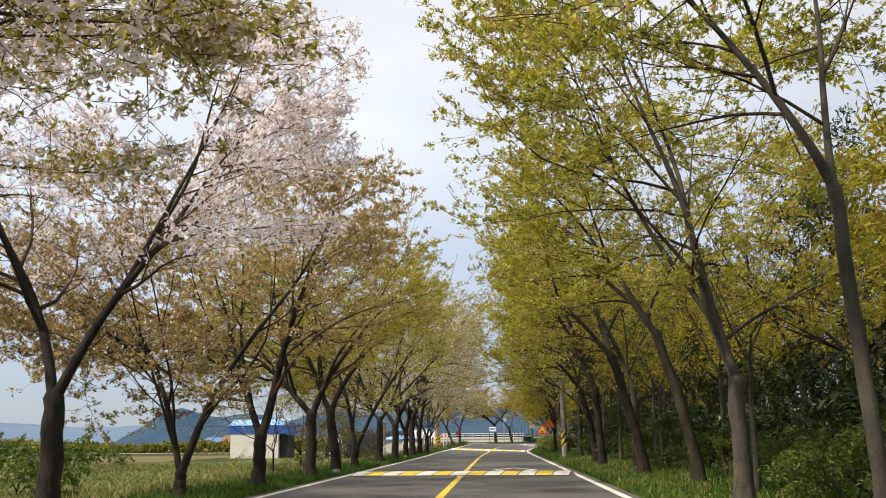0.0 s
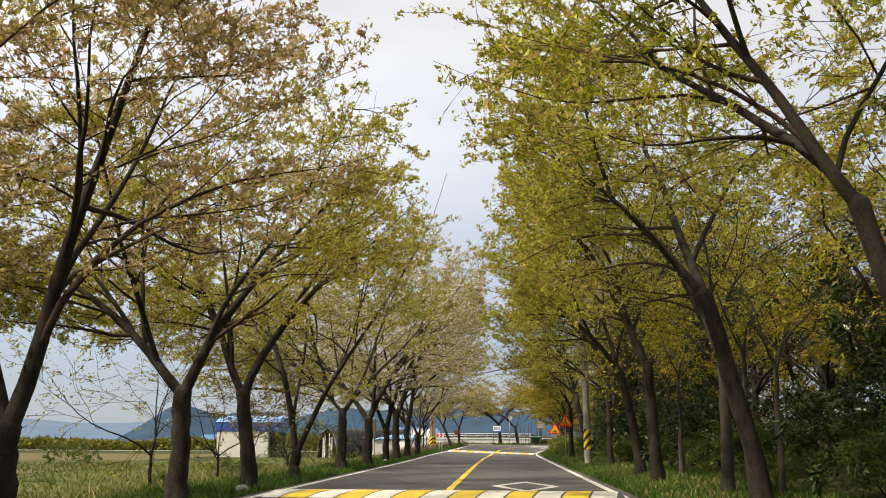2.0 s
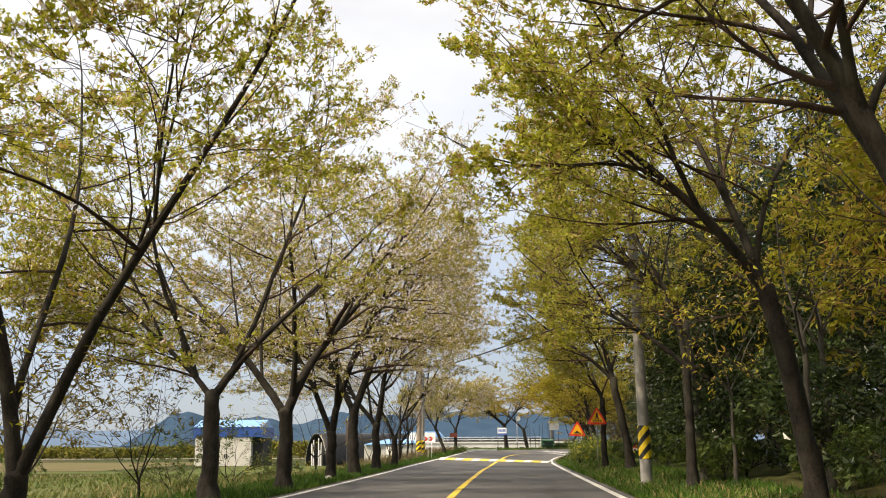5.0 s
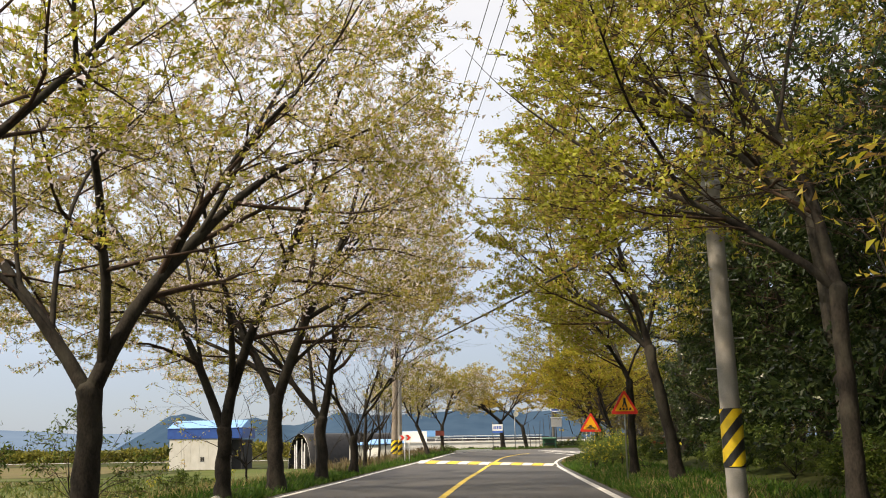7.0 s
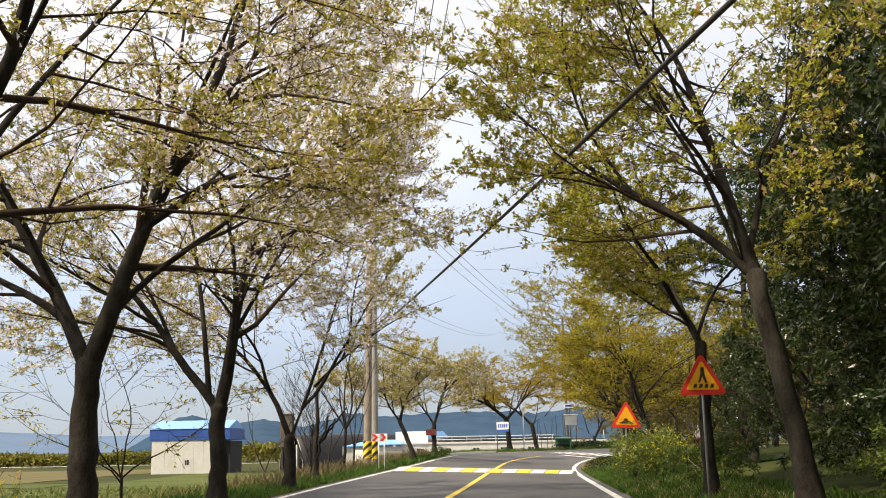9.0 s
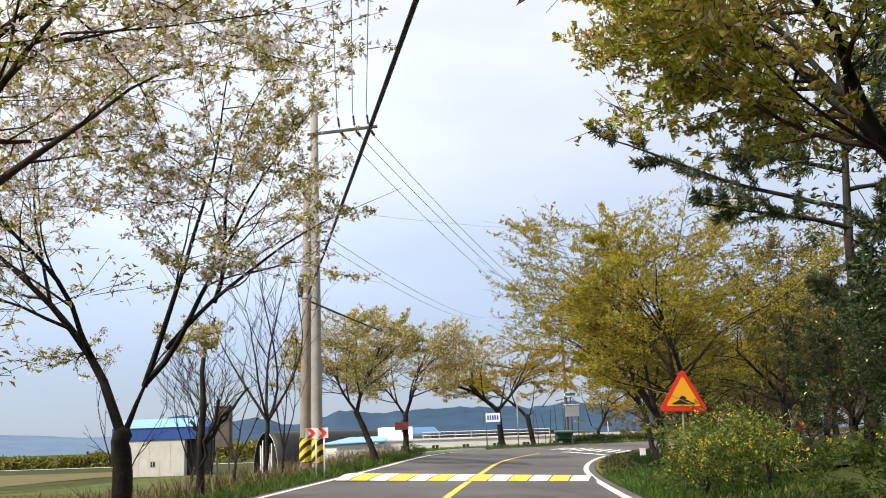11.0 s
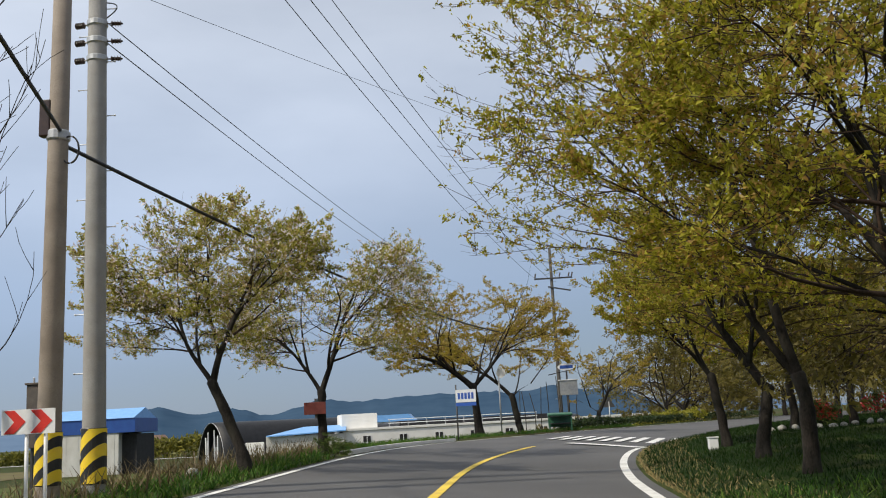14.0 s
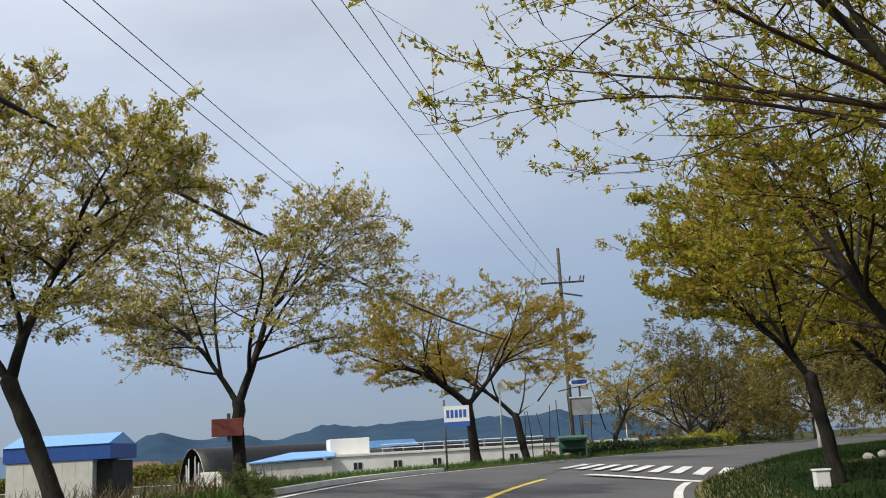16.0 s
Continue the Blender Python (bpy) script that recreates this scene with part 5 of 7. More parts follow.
def build_bare_trees():
    bare_tree(-4.8, 89.6, 401, 6.2, 1.5, 0.068, [(285, 58, 1.0), (80, 56, .95), (330, 76, 1.1), (190, 64, .9), (60, 70, 1.0)], "bare slender tree with dark limbs and fine twigs")
    bare_tree(-4.9, 86.9, 402, 3.5, 0.6, 0.04, [(280, 66, 1.0), (70, 62, .9), (340, 80, 1.0)], "bare young tree with thin twigs on the bank", 5, 3)
    bare_tree(-5.4, 85.2, 403, 3.0, 0.4, 0.035, [(290, 70, 1.0), (80, 66, .9), (10, 78, 1.0)], "bare twiggy sapling on the bank", 4, 3)
    bare_tree(-6.3, 83.6, 404, 2.8, 0.4, 0.035, [(270, 68, 1.0), (60, 72, .9)], "bare twiggy sapling on the bank", 4, 3)
    bare_tree(-5.0, 84.4, 405, 3.2, 0.3, 0.03, [(285, 72, 1.0), (75, 66, .9), (0, 80, 1.0), (180, 70, .9)], "bare twiggy sapling on the bank", 6, 4)
    bare_tree(-5.7, 87.6, 406, 3.6, 0.4, 0.034, [(275, 74, 1.0), (85, 70, .95), (20, 80, 1.0), (200, 66, .9)], "bare twiggy sapling on the bank", 6, 4)
    bare_tree(-4.7, 91.0, 407, 4.4, 0.7, 0.04, [(290, 76, 1.0), (70, 74, .9), (340, 82, 1.0)], "bare young tree with thin twigs on the bank", 6, 4)
    bare_tree(6.5, 82.4, 408, 1.7, 0.2, 0.018, [(285, 50, 1.0), (75, 46, 1.0), (10, 70, .9), (190, 40, .9)], "bare brown thicket beside the hump sign", 6, 5, "thicket", "shrub", "thickets by the hump sign")
    bare_tree(7.1, 83.6, 409, 2.0, 0.2, 0.02, [(270, 48, 1.0), (95, 50, 1.0), (330, 66, .9), (200, 44, .9)], "bare brown thicket beside the hump sign", 6, 5, "thicket", "shrub", "thickets by the hump sign")
    # a lopped trunk with stub limbs
    rng = np.random.default_rng(410)
    t = new("lopped_tree")
    trunk = np.array([[0, 0, -0.2], [0.02, 0, 0.5], [0.0, 0.02, 1.1], [0.06, 0, 1.8], [0.02, 0, 2.5], [0.12, 0, 3.3]])
    c = [tubes(trunk[None], np.array([[0.1, 0.08, 0.072, 0.062, 0.05, 0.035]]), 10)]
    for start, tip, r in (((0, 0, 0.9), (0.62, 0.1, 1.75), 0.045), ((0.25, 0, 1.2), (0.9, 0.05, 2.1), 0.034), ((0, 0, 0.6), (0.45, -0.1, 1.9), 0.042), ((0.05, 0, 1.2), (-0.2, 0, 1.5), 0.04), ((0.1, 0, 3.2), (0.3, 0, 3.55), 0.035)):
        s = np.linspace(0, 1, 6)[:, None]
        p = np.array(start) * (1 - s) + np.array(tip) * s + rng.normal(0, 0.03, (6, 3))
        c.append(tubes(p[None], np.linspace(r, r * 0.75, 6)[None], 7))
    put("trunk", mesh_of("trunk", *joined(c), smooth=True), BARK, t)
    p, q = run(rng, np.array([[0.6, 0.1, 1.7], [0.9, 0.05, 2.1], [0.02, 0, 2.4], [0.12, 0, 3.2], [0.3, 0, 1.5], [0.45, -0.1, 1.9]]), rng.normal(0, 0.5, (6, 3)) + np.array([0, 0, 1.0]), np.full(6, 0.7), np.full(6, 0.012), np.full(6, 0.004), 6, 0.05, 0.15)
    for i in range(6):
        put("shoot", mesh_of("shoot", *tubes(p[i:i + 1], q[i:i + 1], 4), smooth=True), TWIG, t, "thin new shoot")
    t.matrix_basis = pose(-4.6, 83.4, float(ground_z(-4.6, 83.4)))
    tagged(t, "dark lopped tree trunk with stub limbs on the bank", "tree")


def build_pine():
    rng = np.random.default_rng(500)
    t = new("pine_tree")
    k = 9
    s = np.linspace(0, 1, k)[:, None]
    trunk = np.array([0.3, 0.2, 9.0]) * s + np.concatenate([[[0, 0, -0.2]], rng.normal(0, 0.06, (k - 1, 3))])
    n = 13
    z = 3.2 + 5.4 * np.arange(n) / n
    az = rng.random(n) * 4.4 - 1.2
    az[4], az[5], az[7] = radians(262), radians(275), radians(268)      # three limbs reach out over the verge
    start = np.stack([0.3 * z / 9, 0.2 * z / 9, z], axis=1)
    way = np.stack([np.sin(az), np.cos(az), 0.16 + 0.12 * rng.random(n)], axis=1)
    ln = 1.7 + 0.8 * rng.random(n)
    ln[4], ln[5], ln[7] = 3.4, 5.6, 2.4
    p1, q1 = run(rng, start, way, ln, np.full(n, 0.06), np.full(n, 0.014), 9, 0.01, 0.05)
    put("trunk", mesh_of("trunk", *joined([tubes(trunk[None], (0.16 * (1 - 0.8 * s[:, 0]))[None], 10), tubes(p1, q1, 6)]), smooth=True), BARK, t)
    s2, w2, l2, r2 = offshoots(rng, p1, q1, np.minimum(ln, 3.4), 17, 0.25, 1.0, 50, 0.26, 0.5)
    p2, q2 = run(rng, s2, w2, l2, np.full(len(l2), 0.012), np.full(len(l2), 0.005), 5, 0.03, 0.08)
    tagged(put("branchwork", mesh_of("branchwork", *tubes(p2, q2, 4), smooth=True), TWIG, t), kind="stuff")
    at, al = stem_points(rng, p2, 170, 0.02)
    put("foliage", mesh_of("foliage", *leaf_quads(rng, at, 0.16, droop=0.05, slim=0.16, along=al * 0.9)), NEEDLE, t)
    t.matrix_basis = pose(8.9, 84.4, float(ground_z(8.9, 84.4)))
    tagged(t, "dark pine tree with long needled limbs reaching out", "tree")


def blades(name, n, seed, xy, hgt, mt, label, width=0.012):
    """Grass as many blades."""
    rng = np.random.default_rng(seed)
    p = xy(rng, n)
    z = ground_z(p[:, 0], p[:, 1])
    base = np.stack([p[:, 0], p[:, 1], z - 0.02], axis=1)
    h = hgt * (0.45 + 0.8 * rng.random(n))[:, None]
    lean = rng.normal(0, 0.55, (n, 2))
    a = rng.random(n) * 6.28
    w = np.stack([np.cos(a), np.sin(a), np.zeros(n)], axis=1) * (width * (0.6 + 0.8 * rng.random(n)))[:, None]
    tip = base + np.concatenate([lean * h, h * 0.98], axis=1)
    V = np.stack([base - w, base + w, tip + w * 0.15, tip - w * 0.15], axis=1).reshape(-1, 3)
    Q = np.arange(n * 4).reshape(n, 4)
    tagged(put(name, mesh_of(name, V, Q), mt), label, "grass", kind="stuff")


def beside(rail_, sign, d0, d1, y0, y1, power=1.0):
    def pick(rng, n):
        y = y0 + (y1 - y0) * rng.random(n)
        x, _ = rail(rail_, y)
        return np.stack([x + sign * (d0 + (d1 - d0) * rng.random(n) ** power), y], axis=1)
    return pick


def build_grass():
    blades("verge_grass", 28000, 1, beside(EL, -1, 0.3, 2.6, 8, 103.5, 1.3), 0.15, GRASS, "long green grass along the field-side verge", 0.016)
    blades("verge_grass", 30000, 2, beside(ER, 1, 0.3, 3.0, 8, 92, 1.2), 0.15, GRASS, "green grass along the wood-side verge", 0.016)
    blades("verge_grass", 7000, 10, beside(EL, -1, 0.75, 2.8, 103.5, 140, 1.3), 0.17, GRASS, "green grass behind the kerb of the bend", 0.016)
    blades("dry_weeds", 9000, 11, beside(EL, -1, 0.9, 9.0, 78, 108, 1.0), 0.42, BROWN_WEED, "brown dry weeds round the foot of the poles", 0.014)
    blades("lawn_grass", 32000, 3, beside(ER, 1, 0.45, 7.0, 88, 128, 1.0), 0.13, LAWN, "green grass inside the bend, darkened as in tree shade", 0.013)
    blades("dry_grass", 5000, 9, beside(ER, 1, 0.35, 1.6, 86, 112, 1.4), 0.09, DRY_GRASS, "thin brown grass along the inside of the bend", 0.012)
    blades("dry_grass", 12000, 4, beside(EL, -1, 1.6, 6.5, 10, 110, 1.0), 0.24, DRY_GRASS, "dry straw-coloured grass on the bank", 0.012)
    blades("dry_grass", 5000, 5, beside(ER, 1, 0.4, 2.4, 8, 80, 1.0), 0.15, DRY_GRASS, "dry straw-coloured grass among the green", 0.012)
    blades("bank_weeds", 16000, 6, beside(EL, -1, 2.0, 7.0, 14, 90, 1.0), 0.24, GRASS, "green weeds on the bank above the field", 0.02)


def build_field_weeds():
    """Rough grass and dry stalks on the near part of the field."""
    def near_field(rng, n):
        y = 8 + 100 * rng.random(n)
        x, _ = rail(EL, y)
        return np.stack([x - 3.5 - 24 * rng.random(n) ** 2.0, y], axis=1)
    blades("field_grass", 28000, 7, near_field, 0.32, MEADOW_GRASS, "rough pale green grass on the field", 0.03)
    def far_field(rng, n):
        y = 25 + 110 * rng.random(n)
        return np.stack([-14 - 60 * rng.random(n) ** 1.3, y], axis=1)
    blades("field_grass", 22000, 12, far_field, 0.4, MEADOW_GRASS, "tufts of pale grass scattered over the field", 0.09)
    blades("field_stalks", 7000, 8, near_field, 0.6, DRY_GRASS, "dry straw stalks standing on the field", 0.018)


def build_wild_flowers():
    """Stalks with yellow heads scattered in the grass by the hump sign."""
    rng = np.random.default_rng(71)
    n = 90
    y = 82.5 + 6.5 * rng.random(n) ** 1.3
    x = 4.9 + 3.6 * rng.random(n)
    base = np.stack([x, y, ground_z(x, y) - 0.03], axis=1)
    way = rng.normal(0, 0.18, (n, 3)) + np.array([0, 0, 1.0])
    p, q = run(rng, base, way, 0.3 + 0.45 * rng.random(n), np.full(n, 0.005), np.full(n, 0.003), 4, 0.05, 0.08)
    tagged(put("flower_stalks", mesh_of("flower_stalks", *tubes(p, q, 3)), LEAF_SHRUB), "thin green stalks of wild flowers in the grass", "flower", kind="stuff")
    at = np.repeat(p[:, -1], 7, 0) + rng.normal(0, 0.022, (n * 7, 3))
    tagged(put("wild_flowers", mesh_of("wild_flowers", *leaf_quads(rng, at, 0.035, slim=0.9)), RAPE), "small yellow flower heads scattered over the grass", "flower", kind="stuff")


def build_saplings():
    """Thin growth on the bank behind the field-side row."""
    rng = np.random.default_rng(61)
    kinds = []
    for i, (h, lf) in enumerate(((4.6, LEAF_GREEN), (3.4, LEAF_BROWN), (2.4, LEAF_SHRUB))):
        t = grown_tree("sapling", 600 + i, height=h, fork=h * 0.22, radius=0.045, n_limbs=5, steep=58, leaf=lf, leaves=6, size=0.075, subs=5, twigs=4, sprigs=2, simple=True)
        kinds.append(tagged(t, "thin sapling with sparse young leaves on the bank", "tree", "saplings on the bank"))
    spots = [(-6.6, 35.2), (-7.2, 52.4), (-8.0, 63.0), (-6.9, 41.6), (-7.6, 47.4), (-8.2, 58.0), (-7.6, 75.6)]
    for i, s in enumerate(spots):
        m = pose(s[0], s[1], float(ground_z(*s)) - 0.03, 0, 0, rng.random() * 360)
        if i < 3:
            kinds[i].matrix_basis = m
        else:
            k = 0.8 + 0.4 * rng.random()
            copy_thing(kinds[i % 3], m @ Matrix.Diagonal((k, k, k, 1)))


def build_far_grove():
    """Dense low trees beyond the lawn and along the far road."""
    rng = np.random.default_rng(88)
    kinds = []
    for i, (h, lf) in enumerate(((6.0, LEAF_BROWN), (5.6, LEAF_HAZEL))):
        t = grown_tree("grove_tree", 700 + i, height=h, fork=1.5, radius=0.13, n_limbs=6, steep=44, leaf=lf, leaves=11, size=0.115, subs=7, twigs=5, sprigs=3, fine=False, simple=True, thin=True)
        kinds.append(tagged(t, "low dense tree with brown-green young leaves beyond the lawn", "tree", "trees beyond the lawn"))
    spots = [(12.6, 110.5), (15.2, 119.5), (17.4, 128.0), (20.6, 135.5), (23.9, 143.0), (27.6, 151.0), (31.8, 160.0), (14.8, 156.5), (17.0, 161.0), (18.6, 165.5), (22.4, 173.0), (26.5, 181.0), (24.6, 186.0), (29.2, 176.0), (31.0, 190.0), (16.6, 112.5), (19.8, 121.5), (24.0, 131.0), (29.0, 141.0), (13.2, 104.0), (17.6, 104.5), (11.0, 98.5), (14.8, 97.0), (36.0, 168.5), (22.4, 112.0)]
    for i, s in enumerate(spots):
        m = pose(s[0], s[1], float(ground_z(*s)) - 0.03, 0, 0, rng.random() * 360)
        if i < 2:
            kinds[i].matrix_basis = m
        else:
            k = (0.95 + 0.35 * rng.random()) * (1.35 if s[1] > 145 else 1)
            copy_thing(kinds[i % 2], m @ Matrix.Diagonal((k, k, k, 1)))


build_wood()
build_far_grove()
build_saplings()
build_pine()
build_bare_trees()
build_bushes()
build_wild_flowers()
build_field_weeds()


# ---------------------------------------------------------------- road furniture
def build_markings():
    # two speed humps with slanted white and yellow bands
    for y0, x0, x1, skew, lab in ((32.4, -3.45, 3.62, 0.0, "speed hump painted with worn white and yellow bands"), (88.7, -2.9, 3.72, 0.5, "speed hump painted with white and bright yellow bands")):
        hump = new("speed_hump")
        n, m = 14, 8
        length = 3.1
        u = np.linspace(0, 1, n + 1)
        v = np.linspace(0, 1, m + 1)
        U, W = np.meshgrid(u, v)
        X = x0 + (x1 - x0) * U
        Y = y0 + length * W + skew * (1 - U)
        Z = road_z(X, Y) + 0.008 + 0.085 * np.sin(np.pi * W)
        V = np.stack([X, Y, Z], axis=-1)
        body = V.reshape(-1, 3).copy()
        idx = np.arange(body.shape[0]).reshape(m + 1, n + 1)
        Q = np.stack([idx[:-1, :-1], idx[:-1, 1:], idx[1:, 1:], idx[1:, :-1]], axis=-1).reshape(-1, 4)
        put("body", mesh_of("body", body, Q, smooth=True), ASPHALT, hump)
        k = 13
        for i in range(k):
            a, b = (i + 0.04) / k, (i + 0.96) / k
            uu = np.array([a, b])
            ww = np.linspace(0.04, 0.96, m + 1)
            uu, ww = np.meshgrid(uu, ww)
            sl = (ww - 0.5) * (0.5 / k) * 1.6
            xx = x0 + (x1 - x0) * np.clip(uu + sl, 0, 1)
            f = (xx - x0) / (x1 - x0)
            yy = y0 + length * ww + skew * (1 - f)
            zz = road_z(xx, yy) + 0.014 + 0.085 * np.sin(np.pi * ww)
            P = np.stack([xx, yy, zz], axis=-1).reshape(-1, 3)
            ix = np.arange(len(P)).reshape(m + 1, 2)
            q = np.stack([ix[:-1, 0], ix[:-1, 1], ix[1:, 1], ix[1:, 0]], axis=-1)
            put("painted_band", mesh_of("painted_band", P, q, smooth=True), YELLOW_LINE if i % 2 else WHITE_LINE, hump)
        tagged(hump, lab, "speed hump", "speed humps")
    # hollow diamond ahead of the crossing
    outer = [(1.8, 35.6), (2.65, 38.3), (1.85, 41.1), (0.95, 38.4)]
    c = np.array([1.81, 38.35])
    V, Q = [], []
    for p in outer:
        V += [(p[0], p[1], 0.007), (*(c + (np.array(p) - c) * 0.74), 0.007)]
    Q = [[2 * i, 2 * ((i + 1) % 4), 2 * ((i + 1) % 4) + 1, 2 * i + 1] for i in range(4)]
    tagged(put("diamond_marking", mesh_of("diamond_marking", V, Q), WHITE_LINE), "hollow white diamond painted on the lane", "road marking", kind="structure")
    # zebra crossing and stop line
    crossing = new("zebra_crossing")
    a, b = np.array([3.45, 117.6]), np.array([7.15, 110.6])
    along = (b - a) / np.linalg.norm(b - a)
    ahead = np.array([0.26, 0.966])
    total = np.linalg.norm(b - a)
    for i in range(9):
        o = a + along * (0.25 + i * total / 9)
        c4 = [o, o + along * 0.44, o + along * 0.44 + ahead * 4.2, o + ahead * 4.2]
        put("white_bar", mesh_of("white_bar", [(p[0], p[1], float(road_z(p[0], p[1])) + 0.012) for p in c4], [[0, 1, 2, 3]]), WHITE_LINE, crossing)
    tagged(crossing, "zebra crossing of worn white bars at the bend", "road marking")
    o, e = np.array([3.9, 112.6]), np.array([6.15, 108.9])
    d = (e - o) / np.linalg.norm(e - o)
    s_ = np.array([-d[1], d[0]]) * 0.38
    pts_ = [o + (e - o) * f for f in np.linspace(0, 1, 6)]
    V = [(q[0], q[1], float(road_z(q[0], q[1])) + 0.012) for p in pts_ for q in (p, p + s_)]
    Q = [[2 * i, 2 * i + 2, 2 * i + 3, 2 * i + 1] for i in range(5)]
    tagged(put("stop_line", mesh_of("stop_line", V, Q), WHITE_LINE), "white stop line before the crossing", "road marking", kind="structure")
    # concrete kerb round the outside of the bend
    keep = (EL[:, 1] > 104.5) & (EL[:, 1] < 118)
    e0 = outwards(EL[keep], -0.30)
    e1, e2, e3 = outwards(EL[keep], -0.34), outwards(EL[keep], -0.54), outwards(EL[keep], -0.58)
    for r_, dz in ((e0, -0.05), (e1, 0.12), (e2, 0.12), (e3, -0.2)):
        r_[:, 2] += dz
    tagged(put("kerb", mesh_of("kerb", *joined([ribbon(e1, e0), ribbon(e2, e1), ribbon(e3, e2)])), KERB), "pale concrete kerb round the outside of the bend", "kerb", kind="structure")


def striped_band(parent, r0, r1, z0, z1):
    """A black sleeve with slanted yellow strips wound round it."""
    part("band", lathe([(r0 + 0.006, z0), (r0 + 0.012, z0 + 0.01), (r1 + 0.012, z1 - 0.01), (r1 + 0.006, z1)], 24), BAND_BLACK, parent, "black reflective band")
    n = 24
    for k in range(4):
        rows = []
        for i in range(n + 1):
            a = 2 * math.pi * i / n
            # slanted strips, cut at the sleeve's ends
            lo = z0 + (z1 - z0) * (0.42 * k - 0.36 + 0.44 * (0.5 + 0.5 * math.cos(a + 0.3)))
            hi = lo + (z1 - z0) * 0.22
            lo, hi = max(lo, z0 + 0.012), min(hi, z1 - 0.012)
            hi = max(hi, lo)
            rr = (r0 + r1) / 2 + 0.016
            rows.append(((rr * math.cos(a), rr * math.sin(a), lo), (rr * math.cos(a), rr * math.sin(a), hi)))
        V = np.array(rows).reshape(-1, 3)
        Q = [[2 * i, 2 * i + 2, 2 * i + 3, 2 * i + 1] for i in range(n)]
        Q = [q for q in Q if V[q[3]][2] - V[q[0]][2] > 0.002 or V[q[2]][2] - V[q[1]][2] > 0.002]
        pieces, last = [], None
        for q in Q:
            if last is None or q[0] != last[1]:
                pieces.append([])
            pieces[-1].append(q)
            last = q
        for piece in pieces:
            used = sorted({i for q in piece for i in q})
            at = {i: j for j, i in enumerate(used)}
            put("yellow_stripe", mesh_of("yellow_stripe", V[used], [[at[i] for i in q] for q in piece], smooth=True), BAND_YELLOW, parent)


def utility_pole(x, y, height, r0, r1, label, z0, band=None, lean=(0, 0), steps=True, shaft=None):
    pole = new("utility_pole")
    bm = lathe([(r0, -0.5), (r0, 0), (r0 + (r1 - r0) * 0.5, height * 0.5), (r1, height), (r1 * 0.7, height + 0.02)], 20)
    part("shaft", bm, shaft or CONCRETE, pole, smooth=True)
    if band:
        ra, rb = (r0 + (r1 - r0) * z / height for z in band)
        striped_band(pole, ra, rb, *band)
    if steps:
        for i in range(int((height - 2.4) / 0.45)):
            z = 2.2 + i * 0.45
            r = r0 + (r1 - r0) * z / height
            s_ = 1 if i % 2 else -1
            b = lathe([(0.009, 0), (0.009, 0.14), (0.016, 0.145), (0.016, 0.16)], 8)
            bmesh.ops.transform(b, matrix=pose(s_ * r * 0.95, 0, z, 0, 90 * s_, 0), verts=b.verts)
            part("step_bolt", b, STEEL, pole)
    pole.matrix_basis = pose(x, y, z0, lean[0], lean[1], 0)
    return tagged(pole, label, "utility pole", "concrete utility poles")


def insulator(parent, at, way, length=0.42):
    """A strain insulator with sheds, hung along way."""
    b = lathe([(0.012, 0), (0.012, 0.06)] + [(r, 0.06 + length * f) for f, r in ((0.0, 0.03), (0.1, 0.055), (0.14, 0.03), (0.3, 0.03), (0.34, 0.055), (0.38, 0.03), (0.54, 0.03), (0.58, 0.055), (0.62, 0.03), (0.78, 0.03), (0.82, 0.055), (0.86, 0.02))] + [(0.012, 0.06 + length)], 10)
    q = Vector(way).to_track_quat("Z", "Y").to_matrix().to_4x4()
    bmesh.ops.transform(b, matrix=Matrix.Translation(at) @ q, verts=b.verts)
    return part("insulator", b, PORCELAIN, parent, "dark ribbed insulator")


def wire(a, b, sag, r, label, name="overhead_wire"):
    s = np.linspace(0, 1, 25)[:, None]
    p = np.array(a) * (1 - s) + np.array(b) * s
    p[:, 2] -= 4 * sag * (s * (1 - s))[:, 0]
    ob = put(name, mesh_of(name, *tubes(p[None], np.full((1, 25), r), 6), smooth=True), CABLE)
    return tagged(ob, label, "cable", "overhead wires")


PA, PB, PC = (-4.42, 92.75), (-4.32, 94.1), (6.0, 144.2)


